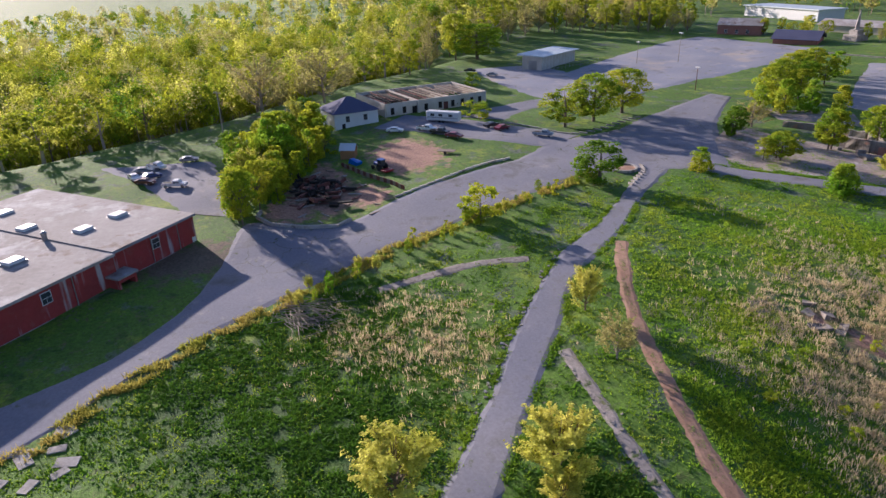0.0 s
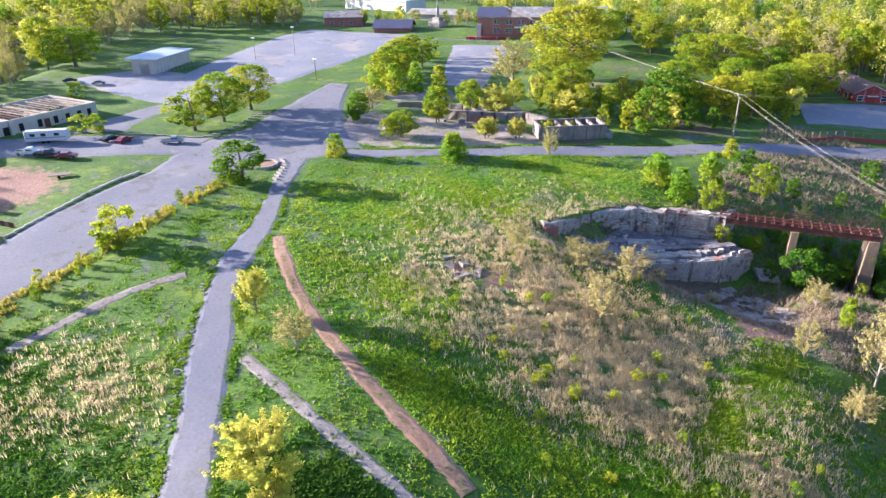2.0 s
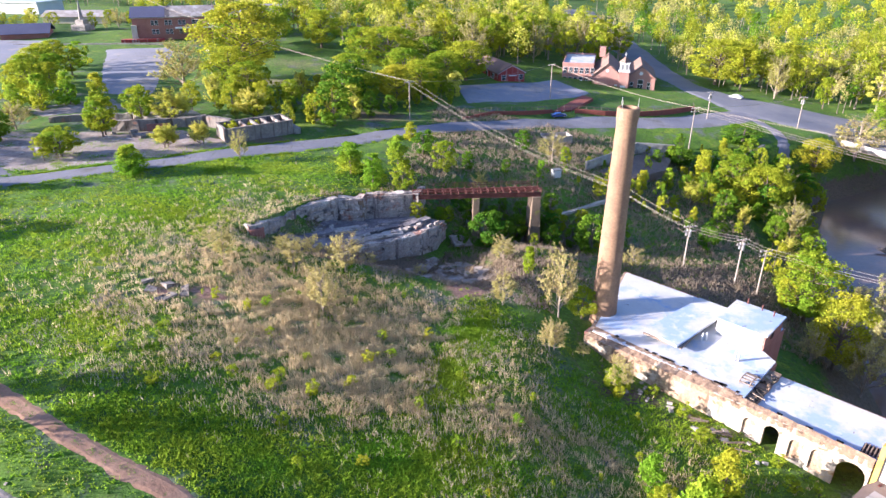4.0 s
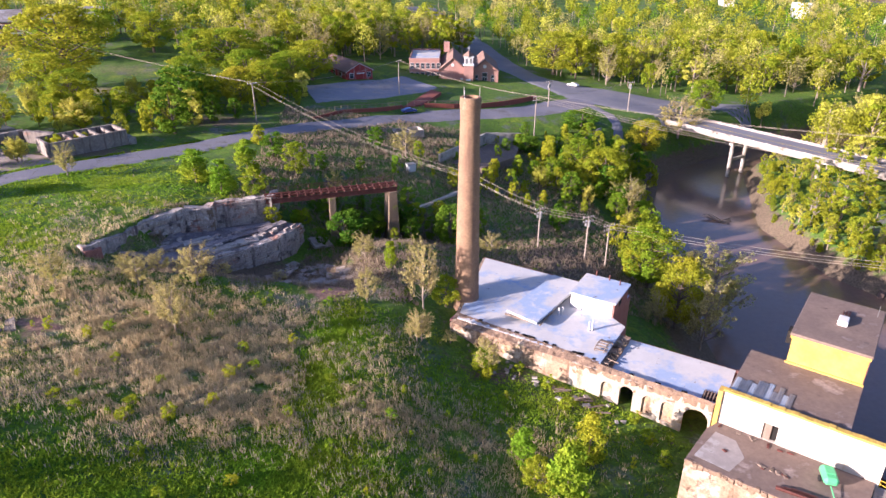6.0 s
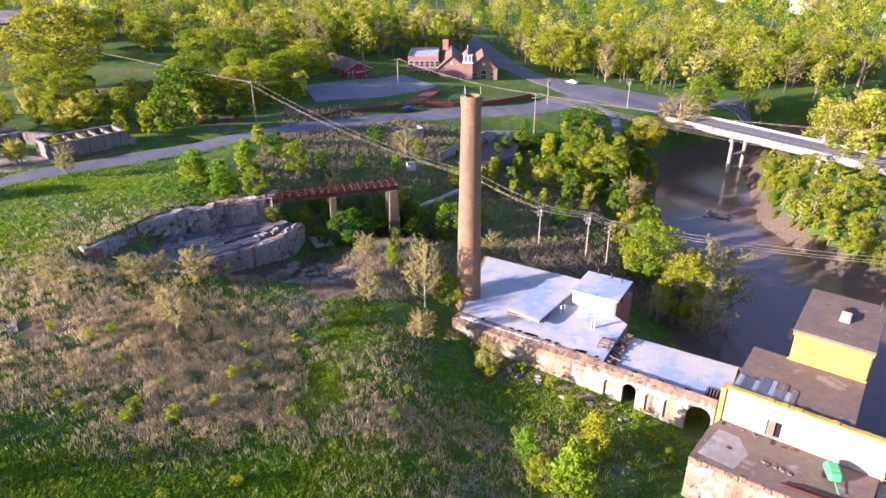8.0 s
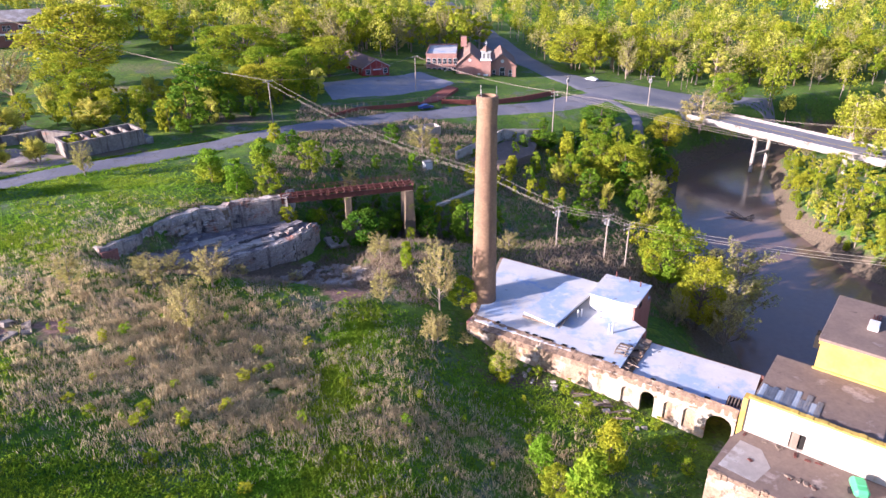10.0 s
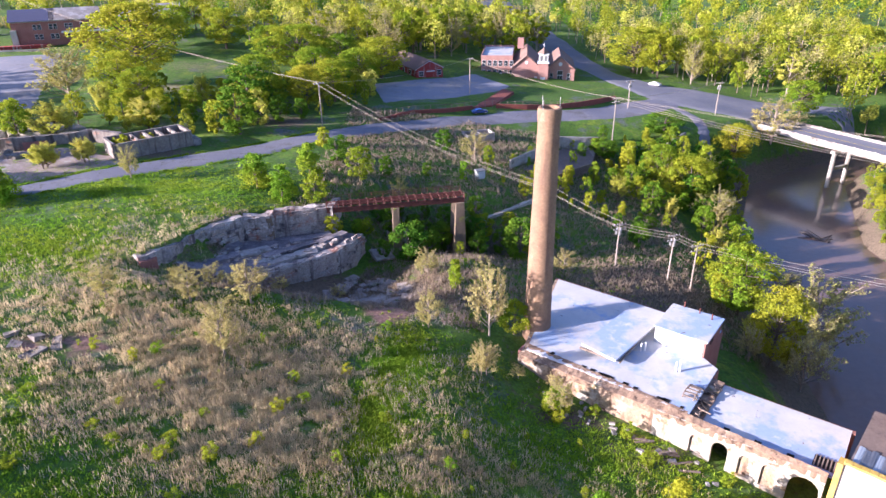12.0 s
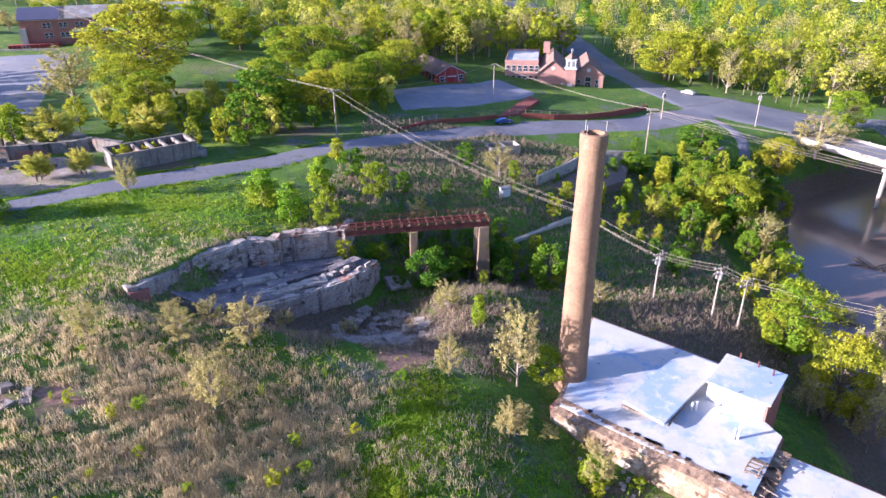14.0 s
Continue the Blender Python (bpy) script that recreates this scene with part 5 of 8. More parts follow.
# ---------------------------------------------------------------- old walls, trestle and rubble
def wall_run(points, thick, amp, seed, cell=1.2):
    """A worn wall through points (x, y, foot, top) with uneven face and crest."""
    bm = bmesh.new()
    for (x0, y0, f0, t0), (x1, y1, f1, t1) in zip(points, points[1:]):
        a, b = Vector((x0, y0, 0)), Vector((x1, y1, 0))
        o = Vector((-(b - a).y, (b - a).x, 0)).normalized() * thick
        n = max(1, int((b - a).length / cell))
        h = max(1, int(max(t0 - f0, t1 - f1) / cell))
        for side in (0, 1):
            grid = []
            for i in range(n + 1):
                k = i / n
                p = a.lerp(b, k) + o * side
                f, t = f0 + (f1 - f0) * k, t0 + (t1 - t0) * k
                grid.append([bm.verts.new((p.x, p.y, f + (t - f) * j / h)) for j in range(h + 1)])
            for i in range(n):
                for j in range(h):
                    bm.faces.new((grid[i][j], grid[i + 1][j], grid[i + 1][j + 1], grid[i][j + 1]))
            if side == 0:
                first = grid
        for i in range(n):
            bm.faces.new((first[i][h], first[i + 1][h], grid[i + 1][h], grid[i][h]))
        for i in (0, n):
            for j in range(h):
                bm.faces.new((first[i][j], first[i][j + 1], grid[i][j + 1], grid[i][j]))
    bmesh.ops.remove_doubles(bm, verts=bm.verts, dist=0.02)
    for v in bm.verts:
        v.co += noise.noise_vector(v.co * 0.7 + Vector((seed * 3.3, 1, 2))) * amp
    bmesh.ops.recalc_face_normals(bm, faces=bm.faces)
    return bm


MASONRY = material("pale_rubble_masonry", (0.46, 0.41, 0.36), (0.30, 0.26, 0.235), fine=3.0, big=0.35, bump=1.0, speck=0.45,
                   mixes=(((0.33, 0.16, 0.11), 0.30, 0.57, 0.64), ((0.09, 0.08, 0.085), 0.5, 0.55, 0.66), ((0.58, 0.55, 0.51), 0.6, 0.60, 0.66)), streaks=((0.12, 0.095, 0.09), 0.8, 0.57))
PLATFORM_FLOOR = material("stained_platform", (0.27, 0.24, 0.24), (0.16, 0.145, 0.15), fine=2.5, big=0.4, bump=1.0, speck=0.45,
                          mixes=(((0.36, 0.33, 0.30), 0.5, 0.57, 0.65), ((0.06, 0.055, 0.055), 0.6, 0.60, 0.7), ((0.09, 0.15, 0.03), 0.35, 0.65, 0.7)))
BLOCKS = []


def courses(parent, a, b, z0, z1, face, seed, keep=0.8, high=0.55):
    """Squared stones in courses on the face of a wall from a to b; face is the side they stand proud of."""
    if not BLOCKS:
        for s in range(6):
            me = bpy.data.meshes.new("stone")
            bm = lump(bmesh.new(), 0, 0, 0, 1, 1, 1, amp=0.05, seed=s * 3.1)
            bm.to_mesh(me)
            bm.free()
            me.materials.append(MASONRY)
            BLOCKS.append(me)
    rng = np.random.RandomState(seed)
    a, b = np.array(a, float), np.array(b, float)
    d = (b - a) / np.linalg.norm(b - a)
    o = np.array([-d[1], d[0]]) * face
    z = z0
    while z < z1 - 0.2:
        h, s = high * rng.uniform(0.8, 1.2), -rng.uniform(0, 0.5)
        while s < np.linalg.norm(b - a) - 0.3:
            l = rng.uniform(0.6, 1.5)
            if rng.uniform() < keep:
                p = a + d * (s + l / 2) + o * rng.uniform(-0.06, 0.12)
                ob = new("stone", BLOCKS[rng.randint(6)])
                ob.parent = parent
                ob.matrix_basis = Matrix.Translation((p[0], p[1], z + h / 2)) @ Euler((0, 0, math.atan2(d[1], d[0]) + rng.normal(0, 0.02))).to_matrix().to_4x4() @ Matrix.Diagonal((l - 0.06, 0.5, h - 0.06, 1))
            s += l
        z += h


def old_works():
    t = thing("stone_foundation", "ruined pale stone retaining wall and stepped concrete platform", "ruin")
    w = part("retaining_wall", wall_run([(-37.8, 27.6, 0, 7.6), (-46.8, 24.6, 0, 7.8), (-47.4, 23.0, 0, 7.4), (-51.6, 21.4, 0, 8.0), (-56.8, 15.5, 0, 7.9), (-59.0, 9.6, 1, 7.8), (-60.6, 5.4, 2, 8.6)], -1.6, 0.3, 1, 0.7), MASONRY, t, "cracked pale stone wall")
    courses(w, (-46.6, 24.6), (-38.0, 27.4), 2.6, 7.4, -1, 3, 0.9)
    courses(w, (-51.4, 21.3), (-47.4, 22.9), 2.8, 7.6, -1, 4, 0.7)
    courses(w, (-56.6, 15.4), (-51.8, 21.0), 3.4, 7.4, -1, 5, 0.55)
    part("brick_pier", wall_run([(-47.9, 22.9, 2, 7.3), (-47.3, 23.6, 2, 7.4)], -0.5, 0.15, 8, 0.5), PIER, t, "narrow broken pier of brown stone")
    part("end_wall", wall_run([(-36.6, 27.4, -2, 7.6), (-36.2, 33.0, -2, 7.4)], 1.2, 0.12, 2), MASONRY, t)
    e = part("broken_end", wall_run([(-62.2, 3.0, 2, 8.7), (-60.4, 5.4, 2, 8.5), (-58.8, 8.8, 2, 7.6)], 2.4, 0.3, 3, 0.7), MASONRY, t)
    part("brick_face", wall_run([(-61.6, 2.6, 2, 8.0), (-60.0, 4.8, 2, 7.8)], 0.5, 0.15, 9, 0.5), RED_BRICK, e, "broken red brick core")
    bm = bmesh.new()
    slab = [(-58.6, 7.6), (-52, 6.0), (-45.2, 11.2), (-39.6, 15.6), (-33.5, 22.0), (-31.5, 26.6), (-37.0, 28.4), (-46.4, 25.4), (-51.4, 22.2), (-57.4, 15)]
    prism(slab, -3.0, [5.6, 4.0, 2.2, 2.1, 2.1, 2.2, 2.4, 2.6, 3.0, 3.8], bm)
    part("platform", bm, PLATFORM_FLOOR, t, "dark stained platform floor")
    f = part("front_step", wall_run([(-49.0, 7.6, -2, 3.0), (-45.2, 10.4, -3, 2.7), (-39.4, 14.8, -3, 2.5), (-34.4, 19.8, -3, 2.5), (-32.0, 23.4, -3, 2.4), (-31.0, 26.8, -3, 2.3)], 1.2, 0.3, 4, 0.7), MASONRY, t, "broken stone edge with brick stains")
    courses(f, (-45.2, 10.3), (-39.4, 14.7), -1.2, 2.3, -1, 6, 0.75, 0.5)
    courses(f, (-39.4, 14.7), (-34.4, 19.7), -1.6, 2.3, -1, 7, 0.85, 0.5)
    courses(f, (-34.4, 19.7), (-32.0, 23.3), -1.6, 2.2, -1, 8, 0.85, 0.5)
    courses(f, (-32.0, 23.3), (-31.0, 26.6), -1.6, 2.0, -1, 9, 0.8, 0.5)
    part("second_step", wall_run([(-49.5, 10.8, 1.5, 3.2), (-43, 15.2, 1.5, 2.9), (-37.6, 19.8, 1.5, 2.9), (-34.4, 24.4, 1.5, 2.8)], 0.9, 0.25, 5, 0.8), CONCRETE, t)
    for i, (x, y, l, w, a) in enumerate(((-50, 15.5, 9, 2.2, 0.66), (-43, 18.5, 10, 1.8, 0.7), (-40, 23.0, 8, 1.6, 0.6), (-47.5, 13.2, 9, 1.4, 0.65), (-36.4, 23.5, 6, 1.6, 0.8), (-53.4, 12, 7, 2.2, 0.75), (-41.5, 15.6, 9, 1.0, 0.7), (-54, 17.0, 6, 1.8, 0.95))):
        part("ledge", roughen(lump(bmesh.new(), x, y, 2.75 + 0.22 * (i % 3) + 0.6 * (x < -49), l, w, 0.5, a, 0.03, 0.3, seed=i), 3, 0.3, seed=i), PLATFORM_FLOOR if i % 3 else CONCRETE, t)
    for i in range(40):
        a = random.random()
        x, y = -55 + 21 * a + random.uniform(-2.5, 2.5), 12 + 11 * a + random.uniform(-3, 3)
        part("fallen_stone", lump(bmesh.new(), x, y, 2.8 + 0.8 * (x < -49), random.uniform(0.4, 1.4), random.uniform(0.3, 0.9), random.uniform(0.3, 0.7), random.uniform(0, 3), random.uniform(-0.3, 0.3), seed=i), MASONRY, t)


old_works()


def rubble():
    t = thing("rubble_slabs", "heap of broken concrete slabs in the grass", "rubble")
    for i in range(95):
        a = random.uniform(0, 6.28)
        r = math.sqrt(random.random())
        x, y = -28.0 + 7.5 * r * math.cos(a), 11.0 + 9.0 * r * math.sin(a)
        s = random.uniform(0.6, 2.6)
        part("slab", lump(bmesh.new(), x, y, gz(x, y) + 0.2, s, s * random.uniform(0.5, 1), random.uniform(0.12, 0.32), random.uniform(0, 3), random.uniform(-0.14, 0.14), seed=i), RUBBLE, t)
    for i, (x, y, l, w, a) in enumerate(((-27.5, 4.6, 8.5, 4.4, 0.75), (-30.5, 9.0, 7.0, 3.4, 0.8), (-24.6, 10.4, 5.0, 3.4, 0.6))):
        slope = math.atan2(gz(x, y + 2) - gz(x, y - 2), 4.0)
        slab = lump(bmesh.new(), 0, 0, 0, l, w, 0.4, a, 0, 0.4, seed=i)
        roughen(slab, 3, 0.25, seed=i)
        part("floor_slab", slab, CONCRETE, t, "large pale slab").matrix_basis = Matrix.Translation((x, y, gz(x, y) + 0.25)) @ Euler((slope, 0, 0)).to_matrix().to_4x4()
    u = thing("fallen_slab", "tilted pale concrete slab under the trestle", "rubble")
    part("slab", lump(bmesh.new(), -27.5, 26.5, gz(-27.5, 26.5) + 0.8, 4.2, 3.0, 0.5, 0.7, 0.35), CONCRETE, u)
    part("slab", lump(bmesh.new(), -25.2, 32.5, gz(-25.2, 32.5) + 1.4, 5.2, 1.0, 2.6, 2.5, 0.2), CONCRETE, u)
    for i, (x, y) in enumerate([(-65.5, -21.5), (-62.5, -22.8), (-64, -19.6), (-67.5, -19.5), (-61, -20.5)]):
        v = thing("rock", "pale flat rock lying in red clay", "rock", group="rocks in the meadow")
        part("stone", lump(bmesh.new(), x, y, gz(x, y) + 0.02, random.uniform(1.4, 3.0), random.uniform(1, 1.8), 0.6, i * 1.3, 0.1, 0.35, seed=i), OLD_CONCRETE, v)


rubble()


def trestle():
    t = thing("rusted_trestle", "rusted red steel trestle bridge on concrete piers", "bridge", pose(-38.0, 28.9, 0, 0, 0, 14.2))
    L = 26.5
    for y in (-1.6, 1.6):
        part("girder", boxes((0, y - 0.12, 6.3, L, y + 0.12, 6.45), (0, y - 0.05, 6.45, L, y + 0.05, 7.15), (0, y - 0.12, 7.15, L, y + 0.12, 7.3)), RUST, t, "riveted rusty plate girder")
        for i in range(17):
            g = box(bmesh.new(), i * L / 16 - 0.05, y - 0.11, 6.45, i * L / 16 + 0.05, y + 0.11, 7.15)
            part("stiffener", g, RUST, t)
    for i in range(18):
        part("cross_beam", boxes((i * L / 17 - 0.1, -2.1, 7.3, i * L / 17 + 0.1, 2.1, 7.5)), RUST, t)
    for y in (-2.0, 2.0):
        for z in (7.95, 8.4):
            part("rail", tube(bmesh.new(), (0, y, z), (L, y, z), 0.045, seg=6), RUST, t)
        for i in range(13):
            part("rail_post", tube(bmesh.new(), (i * L / 12, y, 7.4), (i * L / 12, y, 8.45), 0.045, seg=6), RUST, t)
    for y in (-0.75, 0.75):
        part("track_rail", boxes((0, y - 0.06, 7.5, L, y + 0.06, 7.66)), RUST, t)
    for i in range(3):
        part("conduit", tube(bmesh.new(), (0, 2.3 + i * 0.14, 7.0), (L, 2.3 + i * 0.14, 7.0), 0.05, seg=6), RUST, t)
    for x, w in ((13.0, 1.2), (25.6, 1.6)):
        p = bmesh.new()
        lo = [(x - w * 0.9, -2.6), (x + w * 0.9, -2.6), (x + w * 0.9, 2.6), (x - w * 0.9, 2.6)]
        a = [p.verts.new((px, py, -9)) for px, py in lo]
        b = [p.verts.new((x + (px - x) * 0.55, py * 0.85, 6.3)) for px, py in lo]
        for i in range(4):
            p.faces.new((a[i], a[(i + 1) % 4], b[(i + 1) % 4], b[i]))
        p.faces.new(b)
        bmesh.ops.recalc_face_normals(p, faces=p.faces)
        part("pier", roughen(p, 2, 0.1), PIER, t, "tapered mossy concrete pier")


trestle()


def roofless_box():
    t = thing("roofless_tank", "roofless grey concrete tank with cross walls and plants inside", "ruin", pose(-87.5, 46.6, 9.0, 0, 0, 43))
    for a in ((0, 0, 17, 0.5), (0, 7.5, 17, 8.0), (0, 0.5, 0.5, 7.5), (16.5, 0.5, 17, 7.5)):
        part("wall", roughen(boxes((a[0], a[1], 0, a[2], a[3], 4.6)), 3, 0.06), OLD_CONCRETE, t)
    for i in range(4):
        part("cross_wall", boxes((5.4 + i * 2.8, 0.5, 0, 5.9 + i * 2.8, 7.5, 4.4)), OLD_CONCRETE, t)
    part("soil", boxes((0.5, 0.5, 0, 16.5, 7.5, 3.0)), CLAY, t)
    part("buttress", roughen(boxes((17.0, -0.6, 0, 18.6, 4, 2.6)), 2, 0.2), STONE, t)
    rng = np.random.RandomState(61)
    for x, y, r in ((2.2, 2.4, 1.5), (3.6, 5.4, 1.6), (7.3, 3.6, 1.2), (9.6, 5.2, 1.1), (1.6, 5.8, 1.2)):
        b = thing("tank_weed", "bright green weed growing in the roofless tank", "shrub", pose(-87.5, 46.6, 9.0, 0, 0, 43) @ pose(x, y, 3.0), group="weeds in the roofless tank")
        b.matrix_basis = b.matrix_basis @ Matrix.Diagonal((r, r, r * 1.3, 1))
        raw("crown", *crown_leaves(rng, 420, lambda h: 0.8 * math.sqrt(max(0.04, 1 - h * h)), 0.10, puff=0.28), LEAF["bush"], b)
    w = thing("ruined_wall", "broken brick and concrete wall of a demolished hall", "ruin")
    part("lower_wall", wall_run([(-120, 50, 9, 13.2), (-113.5, 51.5, 9, 13.5), (-106, 56.5, 9, 13.0), (-99, 59.0, 9, 13.4), (-92, 57.5, 9, 13.0)], 1.2, 0.3, 7), OLD_CONCRETE, w)
    part("brick_patch", wall_run([(-111.5, 51.9, 9.5, 12.4), (-107.5, 54.8, 9.5, 12.2)], -0.3, 0.15, 8), RED_BRICK, w)
    part("upper_wall", wall_run([(-140, 53, 10, 12.6), (-129.5, 58, 10, 13.0), (-121, 60, 10, 12.6)], 0.9, 0.25, 9), OLD_CONCRETE, w)
    part("top_slab", prism([(-124, 62), (-112, 60), (-104, 65), (-110, 70), (-122, 70)], 9, 12.4), RUBBLE, w)
    for i in range(10):
        x, y = random.uniform(-120, -92), 0
        y = 47 + (x + 120) * 0.05 + random.uniform(-2, 2)
        part("block", lump(bmesh.new(), x, y, gz(x, y) + 0.4, random.uniform(0.8, 2.2), random.uniform(0.6, 1.4), random.uniform(0.5, 1.1), random.uniform(0, 3), 0.1, seed=i), OLD_CONCRETE, w)


roofless_box()


def far_walls():
    t = thing("sunken_wall", "buff concrete wall round a sunken yard", "wall")
    part("long_side", wall_run([(-1.2, 70.5, -3, 3.0), (6, 81, -4, 2.6), (13.7, 93.5, -4, 2.4)], 0.5, 0.1, 11), CONCRETE, t)
    part("short_side", wall_run([(13.7, 93.5, -5, 2.4), (24.5, 96.5, -6, 1.4)], 0.5, 0.1, 12), CONCRETE, t)
    part("yard_floor", prism([(2, 72), (14, 92), (24, 95), (21, 84), (10, 70)], -5.5, [0.2, -0.6, -2.0, -2.2, -0.8]), BROWN_ROOF, t)
    w = thing("low_wall", "whitened low concrete wall in the scrub", "wall")
    part("wall", wall_run([(-8, 45.6, -7, -2.4), (-2, 50.4, -7, -1.9), (3.4, 55.2, -7, -1.6), (8.6, 60.6, -7, -1.8)], 0.9, 0.2, 13), WHITEWASH, w)
    r = thing("retaining_wall", "grey retaining wall below the lane", "wall")
    part("wall", wall_run([(44, 103, -6, gz(44, 103) + 2.0), (48.5, 108, -6, gz(48.5, 108) + 2.2), (53, 112, -6, gz(53, 112) + 1.8)], -0.6, 0.15, 14), CONCRETE, r)
    h = thing("roofless_hut", "low roofless concrete hut", "ruin", pose(-12.2, 86.0, gz(-9, 88) - 0.5, 0, 0, 22))
    for a in ((0, 0, 8, 0.3), (0, 4.2, 8, 4.5), (0, 0.3, 0.3, 4.2), (7.7, 0.3, 8, 4.2), (3.8, 0.3, 4.1, 4.2)):
        part("wall", boxes((a[0], a[1], 0, a[2], a[3], 2.2)), CONCRETE, h)
    b = thing("white_cabinet", "small white utility cabinet in the scrub", "cabinet", pose(-8.8, 62.0, gz(-8.8, 62.0), 0, 0, 30))
    part("body", boxes((-1, -0.8, 0, 1, 0.8, 1.9), bevel=0.06), WHITE_PAINT, b)
    part("lid", boxes((-1.1, -0.9, 1.9, 1.1, 0.9, 2.05)), STEEL, b)


far_walls()


# ---------------------------------------------------------------- dam walk and yard beside the power house
def dam():
    t = thing("dam_walkway", "narrow concrete dam walkway with galvanised and yellow rails", "walkway", pose(44.0, -47.0, 0, 0, 0, 24.5))
    part("deck", boxes((0, -1.1, -1.5, 34, 1.1, -1.0), bevel=0.04), CONCRETE, t)
    part("dam_wall", prism([(0, -3.4), (34, -3.4), (34, 1.0), (0, 1.0)], -20, [-6.0, -6.0, -1.5, -1.5]), RUST, t, "dark stained dam face")
    part("sill", boxes((0, -4.4, -20, 34, -3.6, -7.0)), CONCRETE, t)
    for y, mat in ((1.0, STEEL), (-1.0, STEEL)):
        for z in (-0.5, 0.05):
            part("rail", tube(bmesh.new(), (0.5, y, z), (34, y, z), 0.045, seg=6), mat, t)
        for i in range(17):
            part("rail_post", tube(bmesh.new(), (0.5 + i * 2.1, y, -1.0), (0.5 + i * 2.1, y, 0.08), 0.045, seg=6), YELLOW_PAINT if i % 4 == 0 else mat, t)
    for k in (0, 0.7):
        part("ladder_rail", tube(bmesh.new(), (2.6 + k, -1.1, -0.6), (3.4 + k, -3.5, -7), 0.05, seg=5), YELLOW_PAINT, t)
    part("yellow_gate", boxes((16.2, -1.1, -1, 16.4, -0.9, 0.3), (18.4, -1.1, -1, 18.6, -0.9, 0.3), (16.2, -1.06, 0.0, 18.6, -0.94, 0.14), (16.2, -1.06, -0.5, 18.6, -0.94, -0.36)), YELLOW_PAINT, t)
    for i in range(9):
        part("debris", lump(bmesh.new(), 7 + i * 0.8, random.uniform(-0.9, -0.2), -0.85, random.uniform(0.4, 1.2), 0.3, 0.2, random.uniform(0, 3), 0.2, seed=i), WHITE_PAINT if i % 2 else RUST, t)
    p = thing("side_platform", "weedy concrete platform beside the dam", "platform", HEAD)
    part("slab", prism([(16.9, -8.6), (22.6, -7.2), (20.6, -1.6), (19.0, 0.3), (16.95, 0.3)], -12, -0.55), CONCRETE, p)
    part("pit_frame", boxes((17.4, -8.0, -0.55, 17.6, -3.0, -0.25), (19.6, -8.0, -0.55, 19.8, -3.0, -0.25), (17.4, -3.0, -0.55, 19.8, -2.8, -0.25)), CONCRETE, p)
    part("barrel", tube(bmesh.new(), (18.5, -5.4, -0.5), (18.6, -5.2, 0.4), 0.3, seg=14), material("blue_paint", (0.02, 0.03, 0.16), rough=0.5), p)
    r = thing("yellow_railing", "yellow pipe railing by the drop", "railing", HEAD)
    for z in (-0.05, 0.45):
        part("rail", tube(bmesh.new(), (17.3, 0.2, z), (21.0, -1.0, z), 0.05, seg=6), YELLOW_PAINT, r)
        part("rail", tube(bmesh.new(), (20.8, -3.4, z - 0.1), (23.4, -5.6, z - 0.1), 0.05, seg=6), YELLOW_PAINT, r)
    for x, y in ((17.3, 0.2), (21.0, -1.0), (20.8, -3.4), (23.4, -5.6)):
        part("post", tube(bmesh.new(), (x, y, -0.6), (x, y, 0.5), 0.05, seg=6), YELLOW_PAINT, r)
    g = thing("green_tank", "light green tank trailer parked on the flat roof", "tank", HEAD @ pose(12.6, -3.0, 0, 0, 0, -68))
    GREEN = material("mint_green_paint", (0.10, 0.50, 0.20), (0.12, 0.44, 0.2), rough=0.5, bump=0.05, speck=0.08)
    part("shell", boxes((-1.3, -0.75, 0.45, 1.3, 0.75, 1.45), bevel=0.3), GREEN, g)
    part("lid", boxes((-0.9, -0.5, 1.42, 0.4, 0.5, 1.55), bevel=0.05), GREEN, g)
    part("drawbar", tube(bmesh.new(), (1.2, 0, 0.5), (2.8, 0, 0.35), 0.07, seg=6), GREEN, g)
    for y in (-0.8, 0.8):
        part("wheel", tube(bmesh.new(), (0, y - 0.1, 0.35), (0, y + 0.1, 0.35), 0.35, seg=14), TYRE, g)
    for i in range(3):
        b = thing("steel_beam", "rusted steel beam lying on the flat roof", "beam", HEAD @ pose(8.3 + i * 0.7, -7.4 + i * 0.28, 0.0, 0, 0, 6), group="beams on the flat roof")
        part("web", boxes((0, -0.06, 0.02, 6.6, 0.06, 0.3), (0, -0.16, 0.0, 6.6, 0.16, 0.05), (0, -0.16, 0.28, 6.6, 0.16, 0.33)), RUST, b)
    pipe = thing("penstock", "rust brown penstock pipe running into the water", "pipe")
    part("pipe", tube(bmesh.new(), (44.0, -40.5, -2.5), (56, -36, -15), 0.7, seg=14), RUST, pipe)


dam()


